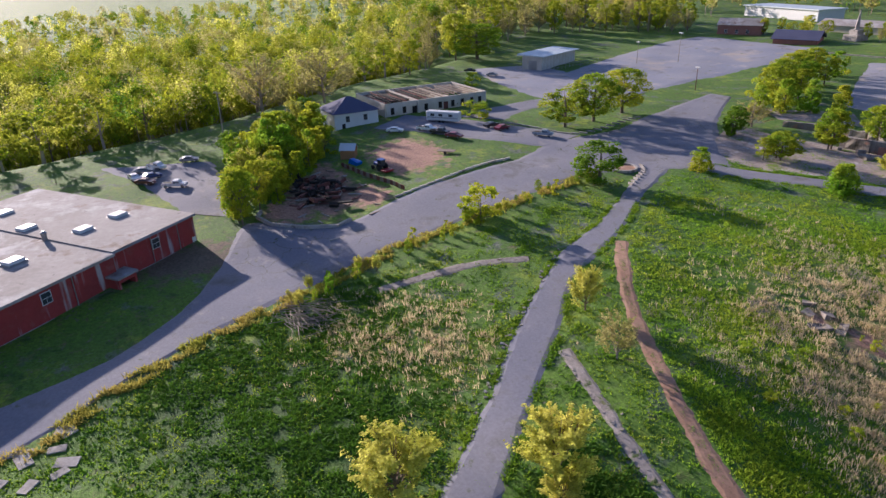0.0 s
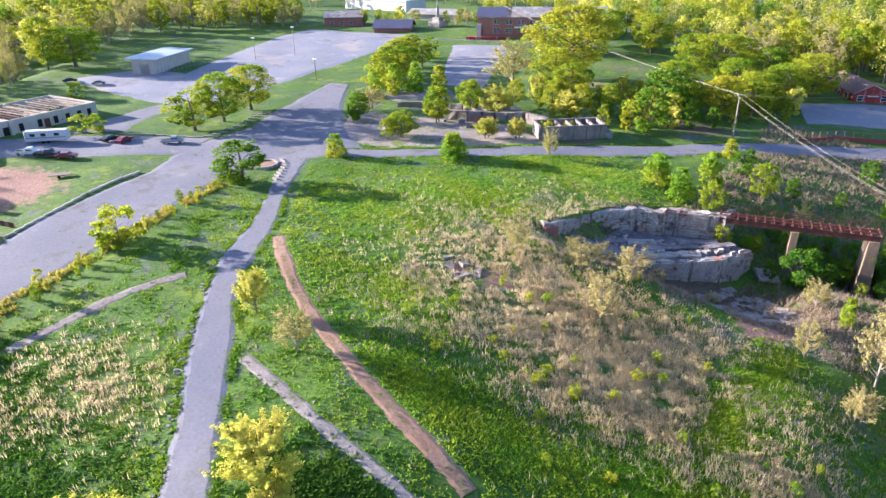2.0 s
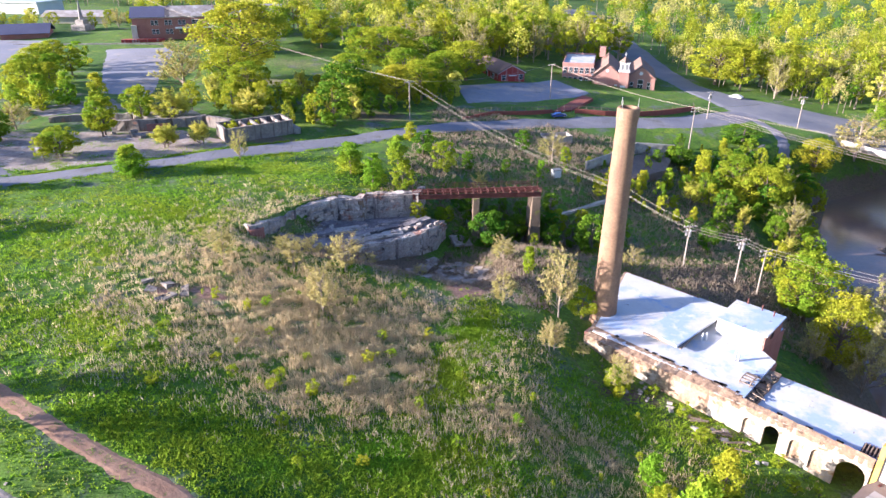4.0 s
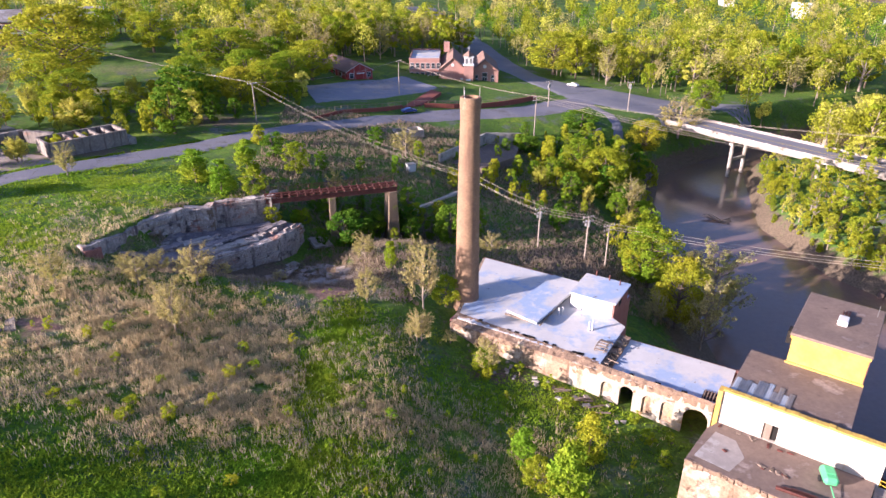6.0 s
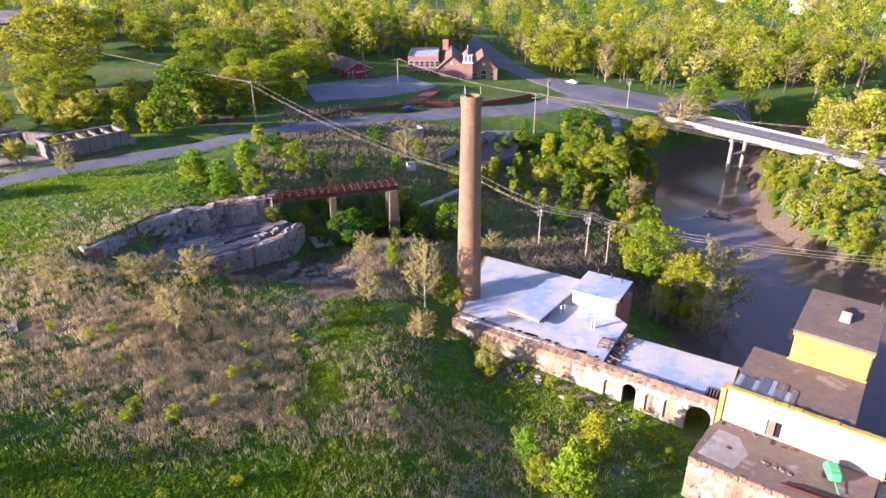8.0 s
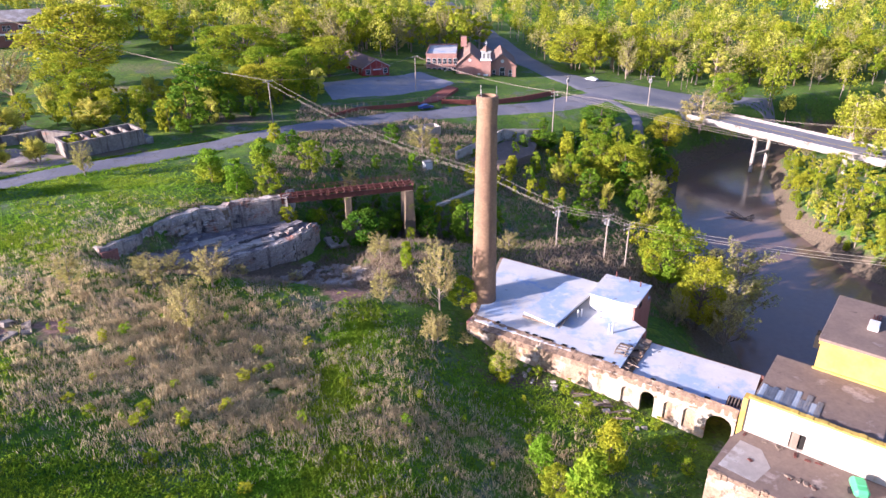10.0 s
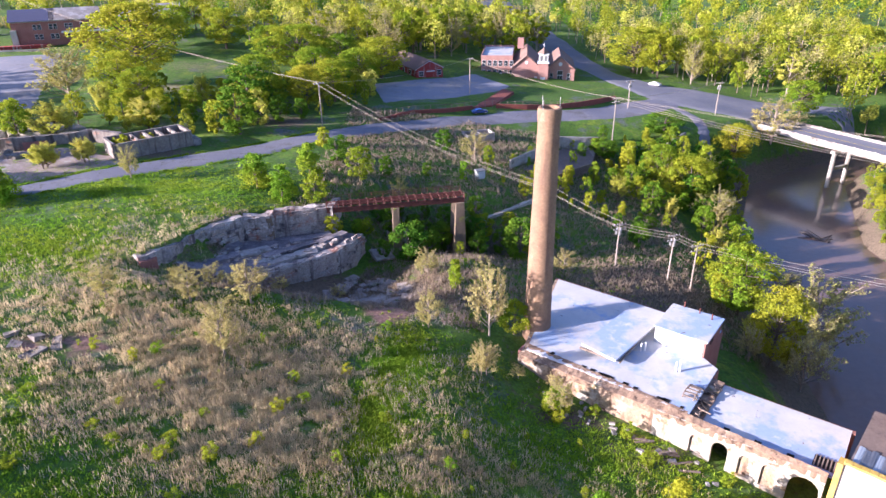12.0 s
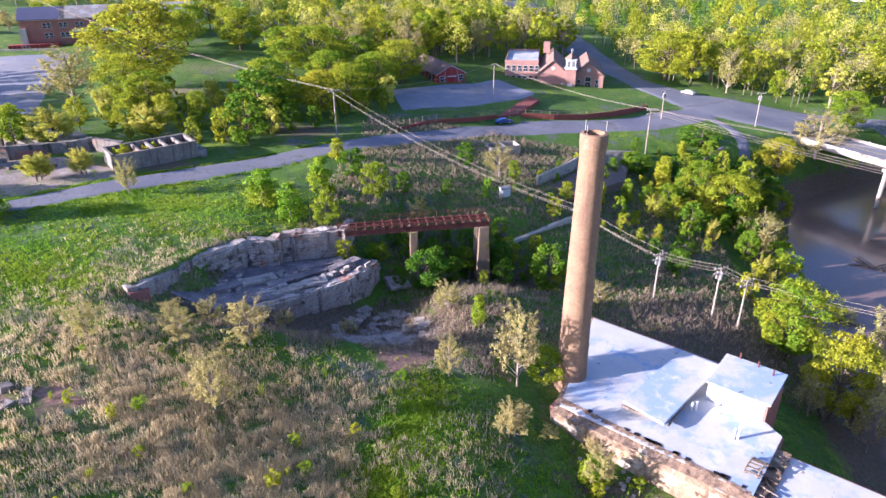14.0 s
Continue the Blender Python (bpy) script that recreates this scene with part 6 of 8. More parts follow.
# ---------------------------------------------------------------- buildings
def windows(parent, rows, normal_axis, at, w, h, frame_mat=WHITE_PAINT, arch=False):
    """Framed windows set in a wall: rows of (along, sill)."""
    for a, z in rows:
        if normal_axis == "y":
            f = part("window", boxes((a - w / 2 - 0.1, at - 0.06, z - 0.1, a + w / 2 + 0.1, at + 0.06, z + h + 0.1)), frame_mat, parent)
            part("pane", boxes((a - w / 2, at - 0.09, z, a - 0.04, at + 0.09, z + h * 0.48), (a + 0.04, at - 0.09, z, a + w / 2, at + 0.09, z + h * 0.48), (a - w / 2, at - 0.09, z + h * 0.54, a + w / 2, at + 0.09, z + h)), GLASS, f)
        else:
            f = part("window", boxes((at - 0.06, a - w / 2 - 0.1, z - 0.1, at + 0.06, a + w / 2 + 0.1, z + h + 0.1)), frame_mat, parent)
            part("pane", boxes((at - 0.09, a - w / 2, z, at + 0.09, a + w / 2, z + h * 0.48), (at - 0.09, a - w / 2, z + h * 0.54, at + 0.09, a + w / 2, z + h)), GLASS, f)


def red_works():
    t = thing("red_warehouse", "long flat-roofed warehouse with peeling red walls", "building", pose(-134.0, -98.9, 0, 0, 0, -45.4))
    z0, z1 = 4.0, 12.6
    part("right_wall", boxes((0, -0.4, z0, 18.6, 0, z1)), RED_PAINT, t, "peeling red front wall")
    part("left_wall", boxes((18.6, -0.4, z0, 76, 0.5, z1)), RED_PAINT, t, "peeling red front wall")
    part("end_wall", boxes((0, -42, z0, 0.4, -0.4, z1)), RED_PAINT, t)
    part("far_end_wall", boxes((75.6, -42, z0, 76, -0.4, z1)), RED_PAINT, t)
    part("rear_wall", boxes((0.4, -42, z0, 75.6, -41.6, z1)), RED_PAINT, t)
    part("plinth", boxes((-0.05, 0, z0, 18.6, 0.14, 7.5), (18.6, 0.5, z0, 76, 0.64, 7.3)), CONCRETE, t)
    part("right_roof", prism([(-0.4, 0.3), (18.4, 0.3), (18.4, -42.2), (-0.4, -42.2)], 12.5, [12.95, 12.95, 13.1, 13.1]), GREY_ROOF, t, "stained pale flat roof")
    part("left_roof", prism([(18.4, 0.8), (76.2, 0.8), (76.2, -42.2), (18.4, -42.2)], 12.3, [12.75, 12.75, 12.9, 12.9]), GREY_ROOF, t, "stained pale flat roof")
    part("roof_patch", boxes((33, -25, 12.83, 46, -14, 12.9)), RUST, t, "rust brown roof patch")
    part("gutter", tube(bmesh.new(), (-0.4, 0.35, 12.7), (76, 0.85, 12.5), 0.14, seg=6), STEEL, t)
    for x in (4.2, 10.4, 18.3, 26.5):
        part("downpipe", tube(bmesh.new(), (x, 0.12 if x < 18.4 else 0.62, 7), (x, 0.12 if x < 18.4 else 0.62, 12.5), 0.08, seg=6), STEEL, t)
    for x, y in ((16.3, -23.0), (13.2, -12.5), (5.6, -12.6), (27.0, -11.5), (12.5, -34.5), (28, -34)):
        k = part("skylight", boxes((x - 1.4, y - 1.1, 12.8, x + 1.4, y + 1.1, 13.5), bevel=0.1), WHITE_PAINT, t, "raised white skylight")
        part("curb", boxes((x - 1.6, y - 1.3, 12.75, x + 1.6, y + 1.3, 13.0)), STEEL, k)
    v = part("roof_fan", tube(bmesh.new(), (18.6, -15.2, 12.8), (18.6, -15.2, 14.2), 0.4, 0.5, 12), STEEL, t)
    part("cap", tube(bmesh.new(), (18.6, -15.2, 14.2), (18.6, -15.2, 14.5), 0.6, 0.2, 12), STEEL, v)
    porch = part("porch", boxes((17.0, 0, z0, 17.4, 3.0, 9.3), (20.2, 0.5, z0, 20.6, 3.0, 9.3), (17.4, 2.7, 8.6, 20.2, 3.0, 9.3)), RED_PAINT, t, "red brick entrance porch")
    part("porch_roof", boxes((16.7, 0.1, 9.3, 20.9, 3.3, 9.6)), GREY_ROOF, porch)
    part("doorway", boxes((17.6, 0.52, z0, 20.0, 0.58, 8.5)), DARK, porch)
    windows(t, [(9.4, 10.0)], "y", 0.03, 1.5, 1.7)
    windows(t, [(31, 10.0)], "y", 0.53, 1.5, 1.7)
    part("white_panel", boxes((0.2, 0.02, 7.2, 1.1, 0.1, 8.6)), WHITE_PAINT, t)


red_works()


def white_house():
    g = 10.6
    t = thing("white_house", "white house with a dark hipped roof", "house", pose(-195.0, -57.5, g, 0, 0, 96))
    part("wall", boxes((0, 0, -1, 13.5, 12, 4.8)), WHITE_PAINT, t)
    bm = bmesh.new()
    base = [bm.verts.new(v) for v in ((-0.7, -0.7, 4.7), (14.2, -0.7, 4.7), (14.2, 12.7, 4.7), (-0.7, 12.7, 4.7))]
    top = [bm.verts.new(v) for v in ((6.2, 6.0, 8.3), (7.4, 6.0, 8.3))]
    bm.faces.new((base[0], base[1], top[1], top[0]))
    bm.faces.new((base[1], base[2], top[1]))
    bm.faces.new((base[2], base[3], top[0], top[1]))
    bm.faces.new((base[3], base[0], top[0]))
    bm.faces.new(base[::-1])
    part("roof", bm, DARK_SHINGLE, t, "dark blue hipped roof")
    windows(t, [(9.5, 2.2), (4.0, 2.2)], "y", -0.03, 1.0, 1.5, WOOD)
    part("door", boxes((2.2, -0.06, -0.5, 3.2, 0.0, 1.7)), DARK, t)
    r = thing("burned_house", "roofless white block building with charred rafters", "ruin", pose(-199.6, -41.0, 11.0, 0, 0, 97.5))
    for a in ((0, 0, 36, 0.4), (0, 22, 36, 22.4), (0, 0.4, 0.4, 22), (35.6, 0.4, 36, 22), (11, 0.4, 11.3, 22), (22, 0.4, 22.3, 22)):
        part("wall", boxes((a[0], a[1], -1, a[2], a[3], 4.8)), WHITEWASH, r)
    part("floor", boxes((0.4, 0.4, -1, 35.6, 22, 0.6)), BROWN_ROOF, r)
    part("charred_deck", boxes((0.5, 6, 3.9, 11, 21, 4.1), (12, 10, 3.9, 21, 21.8, 4.1)), DARK, r, "charred sagging roof deck")
    for i in range(20):
        part("rafter", boxes((1 + i * 1.75, random.uniform(0.2, 4), 4.5, 1.25 + i * 1.75, random.uniform(15, 22.2), 4.8)), (WOOD if i % 3 else PALE_BARK) if i > 8 else (DARK if i % 2 else RUST), r)
    for i in range(18):
        part("fallen_beam", lump(bmesh.new(), random.uniform(2, 34), random.uniform(3, 19), random.uniform(1.2, 4.2), random.uniform(3, 8), 0.3, 0.25, random.uniform(0, 3), random.uniform(-0.15, 0.15), seed=i), DARK if i % 2 else WOOD, r)
    for x in (2.5, 6.5, 14, 19, 23.5, 27, 30.5, 33.5):
        part("window", boxes((x - 0.6, -0.05, 1.4, x + 0.6, 0.02, 3.4)), DARK, r)
    for x in (10, 21):
        part("doorway", boxes((x - 0.8, -0.05, 0, x + 0.8, 0.02, 3.2)), RUST if x > 20 else DARK, r)
    part("buttress", boxes((10.8, -0.9, -1, 11.6, 0, 4.6)), WHITEWASH, r)


white_house()


def metal_shed():
    t = thing("metal_shed", "pale steel shed with a shallow metal roof", "shed", pose(-245.5, 38.5, 12.6, 0, 0, 119))
    part("wall", boxes((0, 0, 0, 27, 9.0, 5.9)), WHITEWASH, t)
    part("roof", prism([(-1, -1.5), (28, -1.5), (28, 11), (-1, 11)], 5.9, [6.15, 6.15, 6.6, 6.6]), METAL_ROOF, t)
    part("roller_door", boxes((-0.06, 2.2, 0, 0, 6.0, 4.2)), STEEL, t)
    part("ribs", boxes(*[(1 + i * 2.4, -0.06, 0, 1.15 + i * 2.4, 0, 5.9) for i in range(11)]), WHITE_PAINT, t)
    f = thing("yard_fence", "grey chain fence beside the shed", "fence")
    for i in range(16):
        x, y = -242 + i * -0.55, 37 + i * 2.1
        part("post", tube(bmesh.new(), (x, y, gz(x, y)), (x, y, gz(x, y) + 2.0), 0.06, seg=5), STEEL, f)
    for z in (0.9, 1.9):
        part("rail", tube(bmesh.new(), (-242, 37, gz(-242, 37) + z), (-250, 68.5, gz(-250, 68) + z), 0.05, seg=5), STEEL, f)


metal_shed()


def far_buildings():
    t = thing("brick_barn", "red brick hall with a grey roof behind the car park", "building", pose(-279.5, 158.0, 16.2, 0, 0, 38))
    part("wall", gable_wall(bmesh.new(), 0, 0, 20, 14, 0, 5.4, 2.6), RED_BRICK, t)
    part("roof", gable(bmesh.new(), 0, 0, 20, 14, 5.4, 2.6, 0.6), GREY_ROOF, t)
    windows(t, [(4, 1.5), (9, 1.5), (14, 1.5)], "y", -0.03, 1.2, 1.6)
    t = thing("dark_roofed_store", "low store with a broad dark roof", "building", pose(-243, 156.5, 15.2, 0, 0, 30))
    part("wall", boxes((0, 0, 0, 18, 14, 3.4)), RED_BRICK, t)
    part("roof", gable(bmesh.new(), 0, 0, 18, 14, 3.4, 3.0, 1.0), DARK_SHINGLE, t)
    t = thing("long_white_plant", "long low white factory building", "building", pose(-352, 247, 17, 0, 0, -2))
    part("wall", boxes((0, 0, 0, 56, 20, 6)), WHITE_PAINT, t)
    part("roof", boxes((-1, -1, 6, 57, 21, 6.6)), METAL_ROOF, t)
    t = thing("white_hall", "low hall with a pale roof", "building", pose(-262, 206, 16.8, 0, 0, 14))
    part("wall", boxes((0, 0, 0, 30, 14, 3.6)), WHITEWASH, t)
    part("roof", gable(bmesh.new(), 0, 0, 30, 14, 3.6, 2.2, 0.8), GREY_ROOF, t)
    t = thing("stone_spire", "pale stepped stone monument", "monument", pose(-227, 188, 16.5))
    part("base", boxes((-3.5, -3.5, 0, 3.5, 3.5, 3), (-2, -2, 3, 2, 2, 5)), CONCRETE, t)
    part("spire", tube(bmesh.new(), (0, 0, 5), (0, 0, 14), 1.3, 0.15, 4), CONCRETE, t)
    t = thing("school", "three-storey red brick school with grey roofs", "building", pose(-188.5, 168.0, 14.0, 0, 0, 27))
    part("wall", boxes((0, 0, 0, 58, 16, 11.2)), RED_BRICK, t)
    part("roof", gable(bmesh.new(), 14, 0, 58, 16, 11.2, 3.4, 0.7), GREY_ROOF, t)
    part("dark_roof", gable(bmesh.new(), 0, 0, 14.5, 16, 11.2, 3.4, 0.7), DARK_SHINGLE, t, "dark slate end of the roof")
    part("gable_infill", gable_wall(bmesh.new(), 0.1, 0, 57.9, 16, 10.9, 11.15, 3.3), RED_BRICK, t)
    part("cornice", boxes((-0.3, -0.3, 10.7, 58.3, 0.0, 11.2)), WHITE_PAINT, t)
    part("bay", boxes((-0.5, -1.2, 0, 1.6, 0, 8)), WHITEWASH, t)
    windows(t, [(x, z) for x in (8, 9.6, 13.5, 15.1, 19, 20.6, 24.5, 26.1, 31, 32.6, 38, 39.6, 45, 46.6, 52, 53.6) for z in (4.2, 7.8)], "y", -0.03, 1.1, 1.8)
    part("entrance_roof", boxes((17, -3.2, 6.4, 32, 0, 6.9)), WHITE_PAINT, t)
    part("annex", boxes((-5, -3, 0, 12, -0.05, 2.6)), RED_PAINT, t)
    w = thing("yard_wall", "long grey wall below the school", "wall")
    part("wall", boxes((0, 0, 0, 60, 0.5, 2.0)), CONCRETE, w)
    w.matrix_basis = pose(-232, 150, 13.6, 0, 0, 15)
    t = thing("lattice_mast", "steel lattice mast of a substation", "mast", pose(-133, 191, gz(-133, 191)))
    for x in (-1.4, 1.4):
        for y in (-1.4, 1.4):
            part("leg", tube(bmesh.new(), (x, y, 0), (x, y, 14), 0.14, seg=5), STEEL, t)
    for i in range(7):
        part("brace", tube(bmesh.new(), (-1.4, -1.4, i * 2), (1.4, -1.4, i * 2 + 2), 0.09, seg=4), STEEL, t)
    for i, (x, y, w_, d, c) in enumerate(((340, 300, 18, 9, WHITE_PAINT), (334, 372, 16, 8, METAL_ROOF), (276, 500, 20, 9, WHITE_PAINT), (400, 410, 26, 12, METAL_ROOF), (300, 420, 14, 9, WHITE_PAINT))):
        h = thing("far_house", "small pale house among distant trees", "house", pose(x, y, gz(x, y) + 6, 0, 0, 20 + 30 * i))
        part("wall", gable_wall(bmesh.new(), 0, 0, w_, d, -8, 3, 2), WHITE_PAINT, h)
        part("roof", gable(bmesh.new(), 0, 0, w_, d, 3, 2, 0.5), c, h)


far_buildings()


def build_church():
    t = thing("church", "red brick church with brown roofs and a white cupola", "church", pose(11.6, 168.0, 2.4, 0, 0, -4))
    R = pose(0, 0, 0, 0, 0, 90)
    # left nave with its gable to the front (ridge along local y)
    for name, x0, x1, y1, z, rise in (("left_nave", -8.6, 2.4, 28, 5.2, 4.6), ("right_nave", 4.2, 15.0, 24, 4.6, 4.3)):
        off = 0 if name == "left_nave" else 2.0
        w = part("nave_wall", gable_wall(bmesh.new(), off, -x1, off + y1, -x0, -2, z, rise), PINK_BRICK, t)
        w.data.transform(R)
        r = part("nave_roof", gable(bmesh.new(), off, -x1, off + y1, -x0, z, rise, 0.5), TAN_SHINGLE, t, "brown shingle roof")
        r.data.transform(R)
    part("link_wall", boxes((2.0, 3, -2, 4.6, 26, 6)), PINK_BRICK, t)
    tw = part("bell_tower", boxes((1.2, -1.6, -2, 5.0, 2.2, 7.2)), PINK_BRICK, t, "square brick tower")
    part("cupola", boxes((1.4, -1.4, 7.6, 4.8, 2.0, 10.4)), WHITE_PAINT, tw, "white cupola with arched louvres")
    part("cornice", boxes((0.9, -1.9, 7.2, 5.3, 2.5, 7.6), (1.1, -1.7, 10.4, 5.1, 2.3, 10.7)), WHITE_PAINT, tw)
    part("cupola_roof", tube(bmesh.new(), (3.1, 0.3, 10.7), (3.1, 0.3, 12.7), 2.5, 0.1, 4), TAN_SHINGLE, tw)
    part("finial", boxes((3.0, 0.2, 12.5, 3.2, 0.4, 14.2), (2.7, 0.25, 13.5, 3.5, 0.35, 13.7)), WHITE_PAINT, tw)
    for x in (2.3, 3.9):
        part("louvre", boxes((x - 0.45, -1.45, 8.0, x + 0.45, -1.38, 9.9)), STEEL, tw)
    part("door", boxes((2.2, -1.66, -1.2, 4.0, -1.58, 2.2)), WHITE_PAINT, tw, "white double door")
    part("side_door", boxes((0.0, -0.1, -1.2, 1.0, 0.0, 2.2)), WHITE_PAINT, t)
    windows(t, [(9.6, 0.6)], "y", 1.96, 1.9, 3.4)
    windows(t, [(6.4, 0.4), (12.8, 0.4)], "y", 1.96, 1.1, 2.6)
    part("round_window", tube(bmesh.new(), (9.6, 1.9, 6.4), (9.6, 2.05, 6.4), 0.7, seg=16), WHITE_PAINT, t)
    part("round_window", tube(bmesh.new(), (-3.1, -0.1, 7.2), (-3.1, 0.05, 7.2), 0.6, seg=16), WHITE_PAINT, t)
    part("white_trim", boxes((-9.0, -0.2, 5.3, -8.4, 0.2, 5.7), (2.1, -0.2, 5.3, 2.6, 0.2, 5.7)), WHITE_PAINT, t)
    wing = part("school_wing", boxes((-20.5, 4, -1, -8.5, 30, 8.4)), PINK_BRICK, t, "two-storey flat-roofed brick wing")
    part("wing_roof", boxes((-20.3, 4.3, 8.4, -8.7, 29.7, 8.5)), WHITE_ROOF, wing, "pale flat roof behind a brick parapet")
    part("parapet", boxes((-20.6, 3.9, 8.3, -8.4, 4.3, 9.1), (-20.6, 4.3, 8.3, -20.3, 30.1, 9.1), (-20.3, 29.7, 8.3, -8.4, 30.1, 9.1)), PINK_BRICK, wing)
    windows(wing, [(-19.4 + i * 2.1, z) for i in range(6) for z in (1.6, 5.2)], "y", 3.96, 1.3, 2.0)
    windows(wing, [(10 + i * 3.0, z) for i in range(6) for z in (1.6, 5.2)], "x", -20.53, 1.3, 2.0)
    part("wing_porch", boxes((-15.5, 2.6, -1, -12.5, 4, 2.6)), WHITE_PAINT, wing)
    part("chimney", boxes((-7.0, 22, 9, -4.6, 24.4, 13)), PINK_BRICK, t)
    for i in range(8):
        x = -24 + i * 2.2
        b = thing("hedge_bush", "clipped dark evergreen by the church wall", "shrub", group="church hedge")
        b.matrix_basis = pose(11.6 + x, 178.5 - 0.2 * i if x < -9 else 165.6, gz(11.6 + x, 175))
        rng = np.random.RandomState(i)
        raw("crown", *crown_leaves(rng, 260, lambda h: 1.1 * math.sqrt(max(0.05, 1 - h * h)), 0.16), LEAF["dark"], b)
    s = thing("red_hall", "low red brick hall with a brown gable roof", "building", pose(-32.0, 152.0, 6.2, 0, 0, 118) @ Matrix.Diagonal((1.25, 1.25, 1.2, 1)))
    part("wall", gable_wall(bmesh.new(), 0, -8.6, 20, 0, -1, 3.3, 2.3), RED_PAINT, s)
    part("roof", gable(bmesh.new(), 0, -8.6, 20, 0, 3.3, 2.3, 0.5), TAN_SHINGLE, s)
    part("door", boxes((-0.08, -5.2, 0, 0, -3.6, 2.3)), WHITE_PAINT, s)
    part("porch_roof", boxes((-1.0, -5.6, 2.4, 0, -3.2, 2.6)), WHITE_PAINT, s)
    part("bargeboard", gable_wall(bmesh.new(), -0.3, -8.9, -0.2, 0.3, 3.0, 3.3, 2.4), WHITE_PAINT, s)
    part("gable_face", gable_wall(bmesh.new(), -0.34, -8.4, -0.22, -0.2, 0, 3.2, 2.1), RED_PAINT, s)
    windows(s, [(-7.2, 1.2), (-1.6, 1.2)], "x", -0.36, 1.2, 1.4)
    windows(s, [(4, 1.2), (9, 1.2), (14, 1.2)], "y", 0.04, 1.4, 1.3)


build_church()


ROAD_BRICK = material("dark_red_wall_brick", (0.25, 0.075, 0.055), (0.20, 0.07, 0.05), fine=3.0, big=0.5, bump=0.4, speck=0.25)


def road_walls():
    t = thing("brick_road_wall", "low red brick wall with a rail along the church road", "wall")
    part("left_run", wall_run([(-36, 89, 5, 8.6), (-28.5, 99.5, 5, 8.2), (-19.4, 105, 4, 7.4), (-11, 112.5, 4, 6.5)], 0.5, 0.05, 21), ROAD_BRICK, t)
    part("right_run", wall_run([(-4, 115.5, 3, 6.4), (5.6, 117.5, 2, 5.6), (15, 121.5, 1, 4.8), (23.1, 127, 0, 4.3), (37.5, 142, 0, 3.0)], 0.5, 0.05, 22), ROAD_BRICK, t)
    part("ramp_bank", prism([(-11, 113), (-5, 117), (2.5, 138), (-1, 142)], 2, [5.9, 5.6, 5.3, 5.4]), ROAD_BRICK, t, "red brick ramp beside the steps")
    f = thing("road_fence", "white pipe fence along the church road", "fence")
    line = resample([(-36.5, 89.5), (-28.9, 100), (-19.6, 105.6), (-11, 113.2), (-4, 116), (5.6, 118), (15, 122), (23, 127.6), (37, 142.4)], 2.4)
    tops = [gz(x, y) + 2.3 for x, y in line]
    for (x, y), z in zip(line, tops):
        part("post", tube(bmesh.new(), (x, y, z - 2.4), (x, y, z), 0.07, seg=5), WOOD, f)
    for (a, za), (b, zb) in zip(zip(line, tops), zip(line[1:], tops[1:])):
        part("rail", tube(bmesh.new(), (*a, za - 0.1), (*b, zb - 0.1), 0.05, seg=4), WOOD, f)


road_walls()


# ---------------------------------------------------------------- bridge
def bridge():
    a, b = Vector((86.0, 130.5)), Vector((141.7, 44.5))
    ang = math.degrees(math.atan2(b.y - a.y, b.x - a.x))
    L = (b - a).length + 60
    t = thing("road_bridge", "concrete highway bridge on round piers over the river", "bridge", pose(a.x, a.y, -3.1, 0, 0, ang))
    part("deck", boxes((0, -6.2, -1.1, L, 6.2, -0.25)), CONCRETE, t)
    part("road_surface", boxes((0, -5.7, -0.25, L, 5.7, -0.15)), HIGHWAY, t)
    for y in (-6.2, 6.2):
        part("parapet", boxes((0, y - 0.2, -1.2, L, y + 0.2, 0.55), bevel=0.03), CONCRETE, t, "buff concrete parapet")
        for i in range(int(L / 6)):
            part("parapet_post", boxes((i * 6 + 1, y - 0.27, 0.3, i * 6 + 1.4, y + 0.27, 0.75)), CONCRETE, t)
    for y in (-3.4, 0, 3.4):
        part("girder", boxes((0, y - 0.4, -2.3, L, y + 0.4, -1.1)), CONCRETE, t)
    for y in (-0.12, 0.2):
        part("centre_line", boxes((0, y - 0.06, -0.148, L, y + 0.06, -0.144)), YELLOW_PAINT, t)
    for x in (25, 53, 81, 109):
        cap = part("pier_cap", boxes((x - 0.7, -5.2, -3.2, x + 0.7, 5.2, -2.3)), CONCRETE, t)
        for y in (-4.0, 4.0):
            part("column", tube(bmesh.new(), (x, y, -17), (x, y, -3.2), 0.6, seg=14), CONCRETE, cap)
        part("strut", boxes((x - 0.4, -3.6, -8.6, x + 0.4, 3.6, -7.8)), CONCRETE, cap)
    part("abutment", boxes((-6, -6.2, -10, 0.2, 6.2, -0.3)), CONCRETE, t)


bridge()


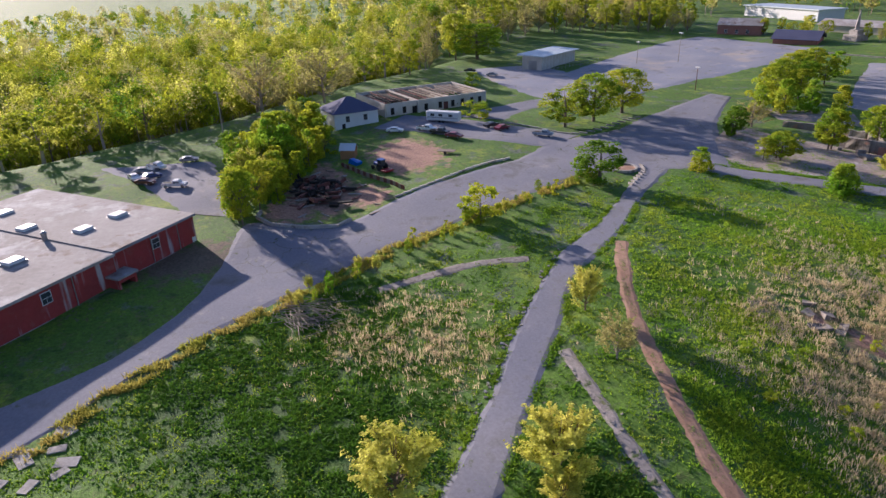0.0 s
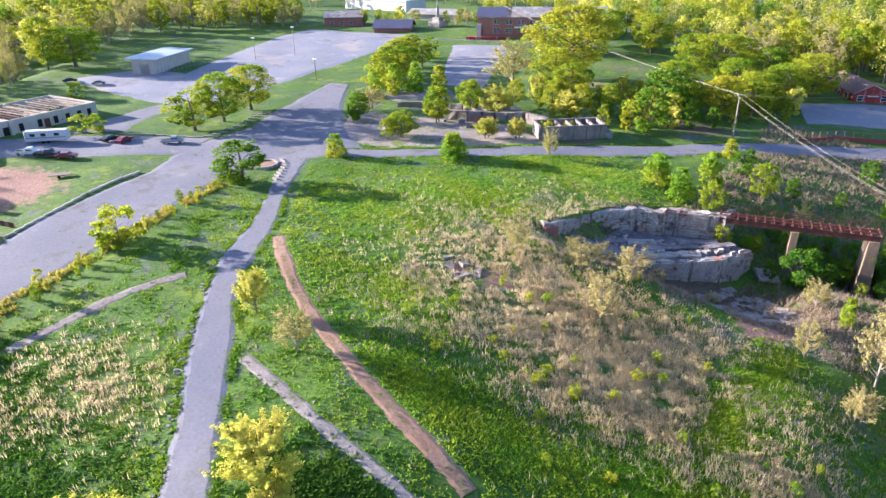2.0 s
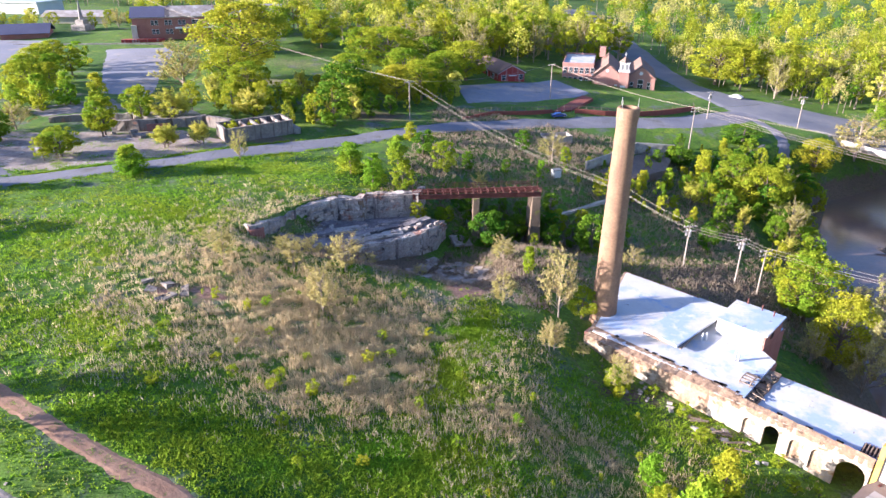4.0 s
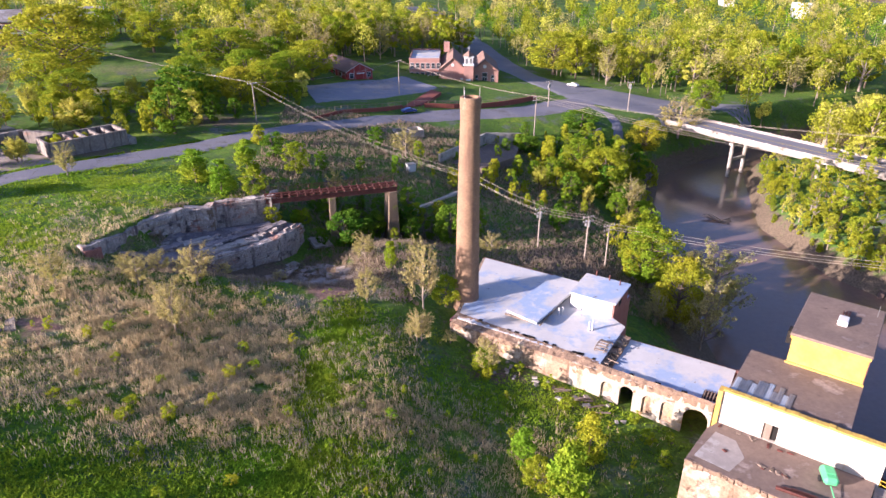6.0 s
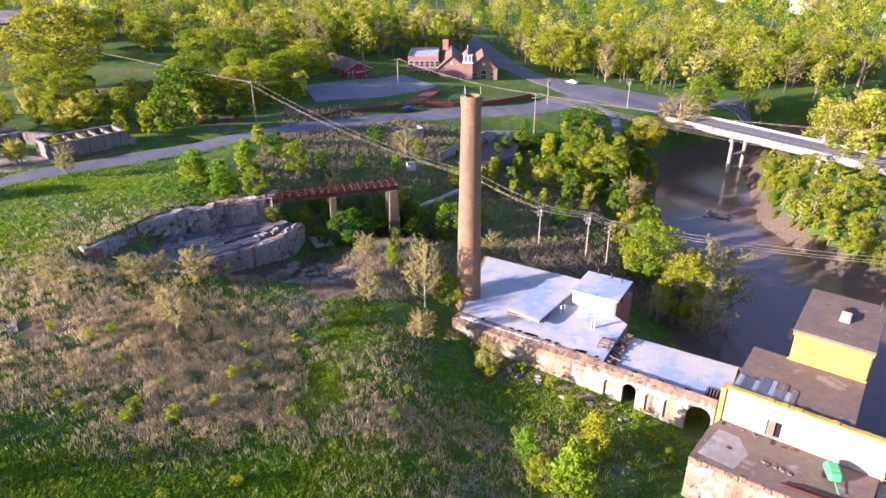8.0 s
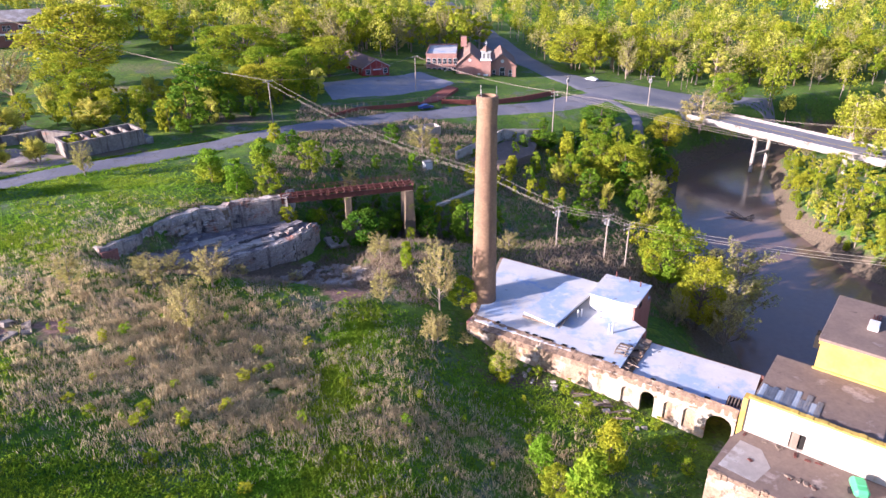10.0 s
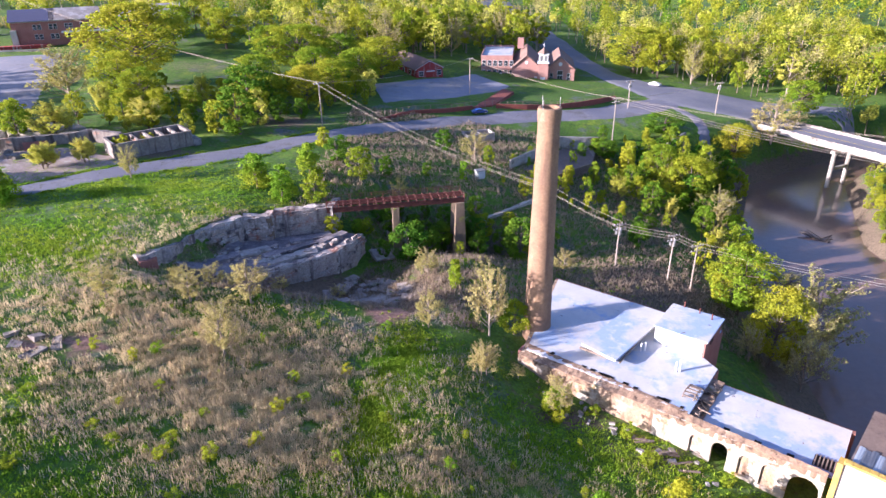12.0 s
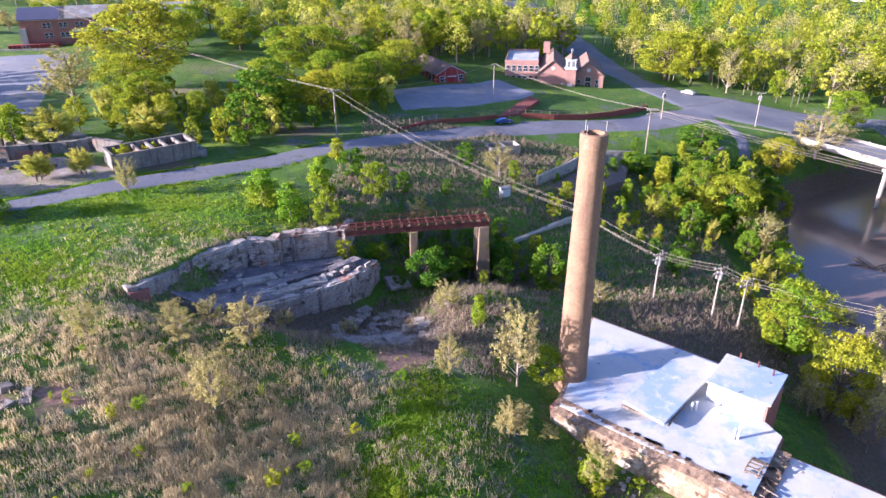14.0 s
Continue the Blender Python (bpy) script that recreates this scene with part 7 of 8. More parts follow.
# ---------------------------------------------------------------- poles and wires
def pole(x, y, h, arms=1, cans=0, turn=0.0, z=None, light=False):
    t = thing("utility_pole", "timber utility pole with " + ("grey transformers" if cans else "crossarms and insulators"), "pole", pose(x, y, gz(x, y) if z is None else z, 0, 0, turn), group="utility poles")
    part("mast", tube(bmesh.new(), (0, 0, -1), (0, 0, h), 0.19, 0.13, 8), POLE_WOOD, t)
    for i in range(arms):
        arm = part("crossarm", boxes((-1.3, -0.07, h - 0.4 - i * 1.0, 1.3, 0.07, h - 0.22 - i * 1.0)), POLE_WOOD, t)
        for k in (-1.2, -0.5, 0.5, 1.2):
            part("insulator", tube(bmesh.new(), (k, 0, h - 0.22 - i), (k, 0, h + 0.05 - i), 0.06, 0.04, 6), WHITE_PAINT, arm)
    for i in range(cans):
        a = 2 * math.pi * i / max(1, cans) + 0.4
        can = part("transformer", tube(bmesh.new(), (0.42 * math.cos(a), 0.42 * math.sin(a), h - 2.3), (0.42 * math.cos(a), 0.42 * math.sin(a), h - 1.2), 0.27, seg=12), STEEL, t)
        part("bushing", tube(bmesh.new(), (0.42 * math.cos(a), 0.42 * math.sin(a), h - 1.2), (0.42 * math.cos(a), 0.42 * math.sin(a), h - 0.9), 0.06, seg=6), WHITE_PAINT, can)
    return Vector((x, y, (gz(x, y) if z is None else z) + h))


def wires(a, b, spread, sag, count=3):
    t = thing("power_line", "sagging power lines between utility poles", "cable")
    side = Vector((-(b - a).y, (b - a).x, 0)).normalized()
    for i in range(count):
        o = side * (spread * (i - (count - 1) / 2)) + Vector((0, 0, -0.9 * (i == 1 and count > 2)))
        pts = [a.lerp(b, k / 14) + o - Vector((0, 0, sag * 4 * (k / 14) * (1 - k / 14))) for k in range(15)]
        ring = [side * 0.03, Vector((0, 0, 0.03)), side * -0.03, Vector((0, 0, -0.03))]
        verts = [tuple(p + q) for p in pts for q in ring]
        faces = [(4 * k + j, 4 * k + (j + 1) % 4, 4 * k + 4 + (j + 1) % 4, 4 * k + 4 + j) for k in range(14) for j in range(4)]
        raw("wire", verts, faces, WIRE, t)


A = pole(-49.6, 79.0, 11.5, 1, 0, 30)
H = pole(5.5, 47.0, 9.5, 1, 1, 10)
B = pole(18.6, 33.6, 9.2, 2, 3, 20)
C = pole(28.3, 30.2, 10.0, 2, 3, 20)
D = pole(32.2, 28.0, 9.8, 2, 0, 20)
E = pole(30.4, 106.2, 12.5, 2, 0, 30)
pole(39.5, 131.0, 9.0, 1, 2, 20)
F = pole(68.2, 131.6, 10.4, 1, 3, 10)
G = pole(-12.3, 133.0, 11.5, 1, 0, 40)
pole(-215.5, -87.1, 12.0, 1, 0, 40)
OFF = Vector((130, -12, 6))
wires(A, H, 1.1, 2.2)
wires(H, B, 1.1, 0.4)
wires(B, C, 0.7, 0.3)
wires(C, D, 0.7, 0.1)
wires(D, OFF, 0.9, 3.5)
wires(E, OFF + Vector((10, 20, 4)), 1.1, 3.5, 3)
wires(E, Vector((150, 40, 12)), 1.0, 3.0, 2)
wires(E, G, 0.6, 1.5, 2)
wires(A, G, 0.6, 1.8, 1)
wires(A, Vector((-190, 175, 34)), 0.6, 2.5, 2)
wires(E, F, 0.6, 1.0, 2)
for x, y, h in ((-240.3, 80.5, 8.5), (-235.4, 97.6, 11.5), (-188.8, 66.0, 7.5), (-128, 118, 9)):
    lp = thing("lot_light", "thin lamp post in the empty car park", "lamp post", pose(x, y, gz(x, y)), group="car park lamps")
    part("mast", tube(bmesh.new(), (0, 0, 0), (0, 0, h), 0.13, 0.09, 6), RUST if h < 8 else POLE_WOOD, lp)
    part("lamp_head", boxes((-0.9, -0.3, h, 0.9, 0.3, h + 0.25)), WHITE_PAINT, lp)


# ---------------------------------------------------------------- vehicles and yard things
def car(x, y, turn, colour, label, long=4.7, kind="car"):
    m = material("car_paint", colour, tuple(c * 0.9 for c in colour), rough=0.3, bump=0.0, speck=0.03, shine=0.6)
    t = thing("pickup_truck" if kind == "pickup" else "parked_car", label, "truck" if kind == "pickup" else "car", pose(x, y, gz(x, y) + 0.12, 0, 0, turn), group="parked vehicles")
    w = 0.9
    if kind == "pickup":
        prof = [(-long / 2, 0.45), (-long / 2, 1.05), (-0.25, 1.05), (-0.2, 1.75), (1.05, 1.75), (1.5, 1.12), (long / 2 - 0.1, 1.0), (long / 2, 0.45)]
        cab = [(-0.1, 1.1), (-0.08, 1.66), (1.0, 1.66), (1.38, 1.12)]
    else:
        prof = [(-long / 2, 0.4), (-long / 2, 0.95), (-long / 2 + 0.6, 1.02), (-1.0, 1.42), (0.5, 1.45), (1.15, 1.0), (long / 2 - 0.2, 0.85), (long / 2, 0.4)]
        cab = [(-1.35, 1.05), (-0.92, 1.36), (0.45, 1.38), (0.98, 1.02)]

    def side(prof, w):
        bm = bmesh.new()
        a = [bm.verts.new((px, -w * (1 if pz < 1.2 else 0.84), pz)) for px, pz in prof]
        b = [bm.verts.new((px, w * (1 if pz < 1.2 else 0.84), pz)) for px, pz in prof]
        bm.faces.new(a)
        bm.faces.new(b[::-1])
        for i in range(len(prof)):
            j = (i + 1) % len(prof)
            bm.faces.new((a[i], b[i], b[j], a[j]))
        bmesh.ops.recalc_face_normals(bm, faces=bm.faces)
        return bm

    body = part("body", side(prof, w), m, t)
    part("side_glass", side(cab, w + 0.012), GLASS, body)
    part("windscreen", boxes((0.74, -0.7, 1.12, 0.84, 0.7, 1.3)), GLASS, body)
    if kind == "pickup":
        part("bed", boxes((-long / 2 + 0.12, -0.75, 1.0, -0.4, 0.75, 1.07)), TYRE, body)
    for sx in (-long / 2 + 0.85, long / 2 - 0.9):
        for sy in (-0.82, 0.82):
            wh = part("wheel", tube(bmesh.new(), (sx, sy - 0.11, 0.33), (sx, sy + 0.11, 0.33), 0.34, seg=14), TYRE, t)
            part("rim", tube(bmesh.new(), (sx, sy - 0.12, 0.33), (sx, sy + 0.12, 0.33), 0.2, seg=10), STEEL, wh)
    for sy in (-0.62, 0.62):
        part("headlight", boxes((long / 2 - 0.04, sy - 0.18, 0.62, long / 2 + 0.02, sy + 0.18, 0.78)), WHITE_PAINT, body)
    return t


W, K_, R_, BL, GR = (0.75, 0.75, 0.75), (0.02, 0.02, 0.025), (0.22, 0.03, 0.04), (0.02, 0.05, 0.2), (0.25, 0.25, 0.26)
car(-182.2, -43.6, 60, W, "white saloon car parked on the asphalt")
car(-178.4, -35.6, 40, W, "white pickup truck beside the caravan", 5.6, "pickup")
car(-173.5, -33.6, 38, K_, "black pickup truck in the yard row", 5.6, "pickup")
car(-168.8, -31.4, 40, R_, "dark red saloon car in the yard row")
car(-175.2, -17.4, 100, K_, "black car parked by the lawn")
car(-170.9, -16.2, 110, R_, "faded red car parked by the lawn")
car(-160.0, -9.6, 50, (0.3, 0.34, 0.4), "grey pickup truck by the lawn kerb", 5.4, "pickup")
car(-255.9, 12.0, 70, K_, "dark car near the shed")
car(-244.5, 16.1, 70, GR, "grey car near the shed")
car(-168.4, -101.8, 70, W, "white pickup truck behind the warehouse", 5.6, "pickup")
car(-188.1, -97.8, 80, GR, "grey car behind the warehouse")
car(-177.4, -110.7, 20, W, "white scrap car in a cluster")
car(-182.8, -108.6, 80, GR, "scrap car stripped to grey")
car(-185.5, -105.7, 40, W, "white scrap van body", 5.2, "pickup")
car(-177.1, -106.9, 110, BL, "blue scrap car in a cluster")
car(-173.1, -108.2, 60, (0.15, 0.05, 0.04), "rusty scrap car in a cluster")
car(-9.0, 109.2, 20, (0.02, 0.06, 0.25), "blue car parked by the brick steps")
car(57.5, 170.5, 135, W, "white car on the highway shoulder")


WET_ROCK = material("brown_river_rock", (0.22, 0.15, 0.12), (0.15, 0.10, 0.08), fine=1.6, big=0.4, bump=0.8, speck=0.35)


def yard_things():
    t = thing("caravan", "long white travel trailer beside the burned house", "caravan", pose(-186.0, -27.5, 11.7, 0, 0, 46))
    part("body", boxes((-5, -1.25, 0.7, 5, 1.25, 3.3), bevel=0.18), WHITE_PAINT, t)
    part("stripe", boxes((-4.7, -1.27, 1.5, 4.7, 1.27, 1.75)), STEEL, t)
    for x in (-3, -0.5, 2.6):
        part("window", boxes((x - 0.6, -1.28, 2.0, x + 0.6, 1.28, 2.7)), GLASS, t)
    for x in (-0.9, 0.3):
        for y in (-1.1, 1.1):
            part("wheel", tube(bmesh.new(), (x, y - 0.12, 0.4), (x, y + 0.12, 0.4), 0.38, seg=12), TYRE, t)
    part("drawbar", boxes((5, -0.1, 0.5, 6.6, 0.1, 0.65)), STEEL, t)
    t = thing("garden_shed", "brown wooden shed with a grey roof", "shed", pose(-168.0, -62.6, 9.7, 0, 0, 62))
    part("wall", gable_wall(bmesh.new(), 0, 0, 3.6, 3.2, 0, 2.6, 1.2), material("tan_boards", (0.36, 0.19, 0.08), fine=4.0), t)
    part("roof", gable(bmesh.new(), 0, 0, 3.6, 3.2, 2.6, 1.2, 0.25, 0.1), METAL_ROOF, t)
    t = thing("tractor", "blue farm tractor with a red mower", "tractor", pose(-154.6, -56.3, gz(-154.6, -56.3), 0, 0, 200))
    BLUE = material("blue_tractor_paint", (0.02, 0.08, 0.35), rough=0.4, bump=0.0)
    part("hood", boxes((0.2, -0.4, 0.9, 2.2, 0.4, 1.6), bevel=0.1), BLUE, t)
    part("cab", boxes((-1.2, -0.7, 1.0, 0.2, 0.7, 2.5), bevel=0.08), GLASS, t)
    part("cab_roof", boxes((-1.3, -0.8, 2.5, 0.3, 0.8, 2.65)), BLUE, t)
    for x, r in ((-0.8, 0.85), (1.7, 0.5)):
        for y in (-0.9, 0.9):
            part("wheel", tube(bmesh.new(), (x, y - 0.2, r), (x, y + 0.2, r), r, seg=16), TYRE, t)
    part("mower", boxes((-3.6, -1.2, 0.2, -1.6, 1.2, 0.6), bevel=0.05), material("red_implement_paint", (0.4, 0.02, 0.03), rough=0.5), t)
    t = thing("tarpaulin_heap", "bright blue tarpaulin over a heap", "tarpaulin", pose(-162.1, -60.4, gz(-162, -60)))
    part("sheet", lump(bmesh.new(), 0, 0, 0.5, 2.8, 1.8, 1.1, 0.4, 0.1, 0.3), material("blue_tarpaulin", (0.02, 0.15, 0.55), rough=0.4), t)
    t = thing("flat_trailer", "low flatbed trailer with timber deck", "trailer", pose(-157.3, -38.4, gz(-157, -38), 0, 0, 50))
    part("deck", boxes((-2.2, -1, 0.6, 2.2, 1, 0.75)), WOOD, t)
    for y in (-1.05, 1.05):
        part("wheel", tube(bmesh.new(), (0, y - 0.1, 0.35), (0, y + 0.1, 0.35), 0.35, seg=12), TYRE, t)
    t = thing("scrap_heap", "black heap of burnt scrap and beams", "scrap")
    for i in range(80):
        x, y = random.gauss(-148, 5.0), random.gauss(-72.0, 2.2)
        part("scrap", lump(bmesh.new(), x, y, gz(x, y) + random.uniform(0.2, 1.0), random.uniform(0.8, 4.0), random.uniform(0.3, 1.0), random.uniform(0.2, 0.8), random.uniform(0, 3), random.uniform(-0.4, 0.4), seed=i), DARK if i % 3 else RUST, t)
    for i in range(70):
        x, y = random.gauss(-146, 8), random.gauss(-72, 5)
        k = thing("scrap_board", "weathered board lying in the dirt", "debris", group="debris in the scrap yard")
        part("board", lump(bmesh.new(), x, y, gz(x, y) + 0.12, random.uniform(0.8, 4.0), random.uniform(0.15, 0.6), 0.15, random.uniform(0, 3), random.uniform(-0.1, 0.1), seed=i), (WOOD, PALE_BARK, RUST, CONCRETE)[i % 4], k)
    t = thing("pit_wall", "curved low concrete wall round the scrap yard", "wall")
    part("wall", wall_run([(-143, -86, 6.5, 8.6), (-140.3, -87.2, 6.5, 8.5), (-134.8, -85.2, 6.5, 8.5), (-129.7, -79, 6.5, 8.6), (-127.2, -73.3, 6.8, 8.8), (-129, -70, 7, 9.0)], 0.5, 0.06, 31), CONCRETE, t)
    t = thing("yard_kerb", "white broken kerb along the yard", "kerb")
    for i, (x, y) in enumerate(resample([(-135.5, -58), (-139.4, -47.8), (-141.8, -41.3), (-144, -34.5), (-145.6, -27.7)], 2.2)):
        part("kerb_stone", lump(bmesh.new(), x, y, gz(x, y) + 0.15, 0.4, 2.0, 0.5, 0.25, 0.02, 0.05, seed=i), WHITEWASH if i % 4 else CONCRETE, t)
    t = thing("yard_fence", "sagging board fence above the scrap yard", "fence")
    for i, (x, y) in enumerate(resample([(-162, -63.5), (-152, -60.5), (-144.4, -57), (-139, -56)], 1.2)):
        part("board", lump(bmesh.new(), x, y, gz(x, y) + 0.4, 1.15, 0.12, 1.3, 0.35, 0.03, 0.05, seed=i), WOOD if i % 2 else RUST, t)
    t = thing("stone_ring", "round concrete planter ring with clay inside", "planter", pose(-127.8, -7.4, gz(-127.8, -7.4)))
    part("ring", lathe([(3.2, -0.3), (3.2, 0.6), (2.7, 0.6), (2.7, -0.3)], 28), CONCRETE, t)
    part("soil", lathe([(2.7, 0.25), (0.01, 0.35)], 24), CLAY, t)
    t = thing("island_kerb", "pale kerb round the corner island", "kerb")
    for i, (x, y) in enumerate(resample([(-118.4, -12.2), (-121.4, -8.0), (-124.6, -3.6), (-128, -2.2)], 1.6)):
        part("kerb_stone", boxes((x - 0.8, y - 0.2, gz(x, y), x + 0.7, y + 0.2, gz(x, y) + 0.45), bevel=0.05), CONCRETE, t)
    t = thing("broken_apron", "broken pale concrete slabs beside the road", "rubble")
    for i in range(16):
        x, y = random.uniform(-83, -73), random.uniform(-124, -115)
        part("slab", lump(bmesh.new(), x, y, gz(x, y) + 0.05, random.uniform(1.2, 2.6), random.uniform(1, 2), 0.25, random.uniform(0, 3), 0.03, 0.15, seed=i), CONCRETE, t)
    t = thing("branch_pile", "grey heap of cut branches in the grass", "branches")
    for i in range(150):
        x, y, a = random.gauss(-97.2, 2.2), random.gauss(-86.6, 2.2), random.gauss(0.7, 0.5)
        l = random.uniform(1.2, 4.2)
        z = gz(x, y) + random.uniform(0.1, 1.0)
        part("branch", tube(bmesh.new(), (x, y, z), (x + l * math.cos(a), y + l * math.sin(a), z + random.uniform(-0.3, 0.6)), 0.06, 0.02, 4), PALE_BARK, t)
    t = thing("driftwood", "dark driftwood snag in the river", "driftwood")
    for i in range(9):
        a = random.uniform(-0.6, 0.6) + (0 if i % 2 else 2.2)
        tb = tube(bmesh.new(), (76 + i * 0.3, 69.5 - i * 0.3, -17.1), (76 + 4 * math.cos(a), 69.5 + 4 * math.sin(a), -16.6 + random.uniform(0, 0.7)), 0.28, 0.1, 6)
        part("log", tb, BARK, t)
    t = thing("plank_pile", "loose planks and rubble at the mill wall", "timber")
    for i in range(7):
        u, v = random.uniform(17, 27), random.uniform(-4.2, -1.4)
        p = MILL @ Vector((u, v, 0))
        part("plank", boxes((-1.3, -0.14, 0, 1.3, 0.14, 0.12)), WOOD, t).matrix_basis = pose(p.x, p.y, gz(p.x, p.y) + 0.15, 0, random.uniform(-6, 6), random.uniform(-60, 20))
    for i in range(26):
        u, v = random.uniform(4, 30), random.uniform(-4.5, -0.6)
        p = MILL @ Vector((u, v, 0))
        k = thing("rubble_block", "small broken masonry block by the mill", "rubble", group="blocks by the mill")
        part("block", lump(bmesh.new(), p.x, p.y, gz(p.x, p.y) + 0.1, random.uniform(0.3, 1.0), random.uniform(0.3, 0.7), random.uniform(0.2, 0.5), random.uniform(0, 3), 0.2, seed=i), CONCRETE, k)
    for i in range(60):
        s = random.random()
        x, y = 94 + 12 * s + random.uniform(-1.0, 4.5), 27 - 24 * s + random.uniform(-2, 2)
        k = thing("bank_rock", "wet brown rock on the river bank", "rock", group="rocks on the river bank")
        part("stone", lump(bmesh.new(), x, y, -16.6 + random.uniform(-0.5, 0.6), random.uniform(0.8, 3.2), random.uniform(0.7, 1.8), random.uniform(0.6, 1.4), random.uniform(0, 3), 0.2, 0.2, seed=i), WET_ROCK, k)
    t = thing("lawn_kerb", "earth edge of the tree island", "kerb")
    for i, (x, y) in enumerate(resample([(-176, -11), (-166, -5.5), (-157.5, -2), (-160, 10), (-166, 25)], 2.6)):
        part("kerb_stone", lump(bmesh.new(), x, y, gz(x, y) + 0.1, 2.4, 0.4, 0.4, 0.6, 0.02, 0.05, seed=i), CONCRETE, t)
    FOAM = material("river_foam", (0.75, 0.76, 0.78), (0.6, 0.6, 0.62), rough=0.6, fine=2.0, bump=0.4)
    verts, faces = [], []
    rng = np.random.RandomState(8)
    for _ in range(2600):
        s = rng.uniform(0, 1) ** 0.7
        lane = rng.randint(5)
        x = 76 + 34 * s + rng.normal(0, 1.2)
        y = -10 + 13 * s + (lane - 2) * (1.2 + 1.6 * s) + rng.normal(0, 0.5) + 0.8 * math.sin(x * 0.5 + lane)
        if rng.uniform() > 0.35 + 0.65 * s:
            continue
        l, w = rng.uniform(0.1, 0.55), rng.uniform(0.02, 0.08)
        a = 0.38 + rng.normal(0, 0.3)
        c, sn = math.cos(a), math.sin(a)
        i = len(verts)
        z = -16.99 + rng.uniform(0, 0.04)
        verts += [(x - l * c, y - l * sn, z), (x + w * sn, y - w * c, z + 0.03), (x + l * c, y + l * sn, z), (x - w * sn, y + w * c, z + 0.03)]
        faces.append((i, i + 1, i + 2, i + 3))
    tagged(raw("river_foam", verts, faces, FOAM), "white broken water below the dam", "foam", kind="stuff")


yard_things()


def driveway_stones():
    rng = np.random.RandomState(51)
    t = thing("kerb_stones", "broken grey stones along the driveway edge", "kerb")
    line = resample([(-60.5, -76.2), (-70, -68.0), (-79.3, -60.9), (-90.1, -49.9), (-97.9, -41.0)], 0.9)
    for i, (x, y) in enumerate(line):
        if rng.uniform() < 0.55:
            x, y = x + rng.normal(0, 0.35), y + rng.normal(0, 0.35)
            part("kerb_stone", lump(bmesh.new(), x, y, gz(x, y) + 0.04, rng.uniform(0.2, 0.65), rng.uniform(0.15, 0.4), 0.22, rng.uniform(0, 3), 0.1, 0.2, seed=i), RUBBLE if i % 3 else STONE, t)
    t = thing("path_rubble", "pale broken concrete pieces on the old path", "rubble")
    line = resample([(-70.8, -56.8), (-63.4, -57.9), (-54.9, -59.4), (-47.9, -60.0), (-41, -60.7)], 0.5)
    for i, (x, y) in enumerate(line):
        if i % 2:
            continue
        x, y = x + rng.normal(0, 0.3), y + rng.normal(0, 0.7)
        part("fragment", lump(bmesh.new(), x, y, gz(x, y) + 0.07, rng.uniform(0.15, 0.6), rng.uniform(0.15, 0.4), 0.1, rng.uniform(0, 3), 0.08, 0.25, seed=i), RUBBLE, t)


driveway_stones()


# ---------------------------------------------------------------- grass and weeds
def tufts(name, count, place, low, high, lean, mat, label, seed, blades=4, wide=0.09):
    """Clumps of blades over the meadow, far too many to count."""
    rng = np.random.RandomState(seed)
    xy = place(rng, count)
    n = len(xy)
    base = np.repeat(xy, blades, 0) + rng.normal(0, 0.22, (n * blades, 2))
    h = np.repeat(rng.uniform(low, high, n), blades) * rng.uniform(0.6, 1.1, n * blades)
    a = rng.uniform(0, 2 * np.pi, n * blades)
    w = wide * rng.uniform(0.6, 1.6, n * blades)
    tip = base + rng.normal(0, 1, (n * blades, 2)) * (lean * h)[:, None]
    z = ground_z(base[:, 0], base[:, 1]) - 0.05
    dx, dy = np.cos(a) * w, np.sin(a) * w
    v = np.empty((n * blades, 3, 3))
    v[:, 0] = np.stack([base[:, 0] - dx, base[:, 1] - dy, z], 1)
    v[:, 1] = np.stack([base[:, 0] + dx, base[:, 1] + dy, z], 1)
    v[:, 2] = np.stack([tip[:, 0], tip[:, 1], z + h], 1)
    f = np.arange(n * blades * 3).reshape(-1, 3)
    return tagged(raw(name, v.reshape(-1, 3).tolist(), f.tolist(), mat), label, "grass", kind="stuff")


def off_paving(p):
    keep = np.ones(len(p), bool)
    for line, w in PAVED_LINES:
        q = resample(line, 1.5)
        for i in range(0, len(p), 4000):
            d = np.sqrt(((p[i:i + 4000, None] - q[None]) ** 2).sum(-1)).min(1)
            keep[i:i + 4000] &= d > w
    u = (p[:, 0] + 3.2) * 0.825 - (p[:, 1] + 7.4) * 0.5655
    v = (p[:, 0] + 3.2) * 0.5655 + (p[:, 1] + 7.4) * 0.825
    keep &= ~((u > -7) & (u < 60) & (v > -0.3) & (v < 24))
    keep &= ~((u > 38) & (v > -12))
    s = (p[:, 0] + 50) * 0.845 - (p[:, 1] - 13) * 0.535
    keep &= ~((s > -2) & (s < 13) & (p[:, 0] < -30) & (p[:, 1] > 2) & (p[:, 1] < 32) & (p[:, 0] > -60))
    return p[keep]


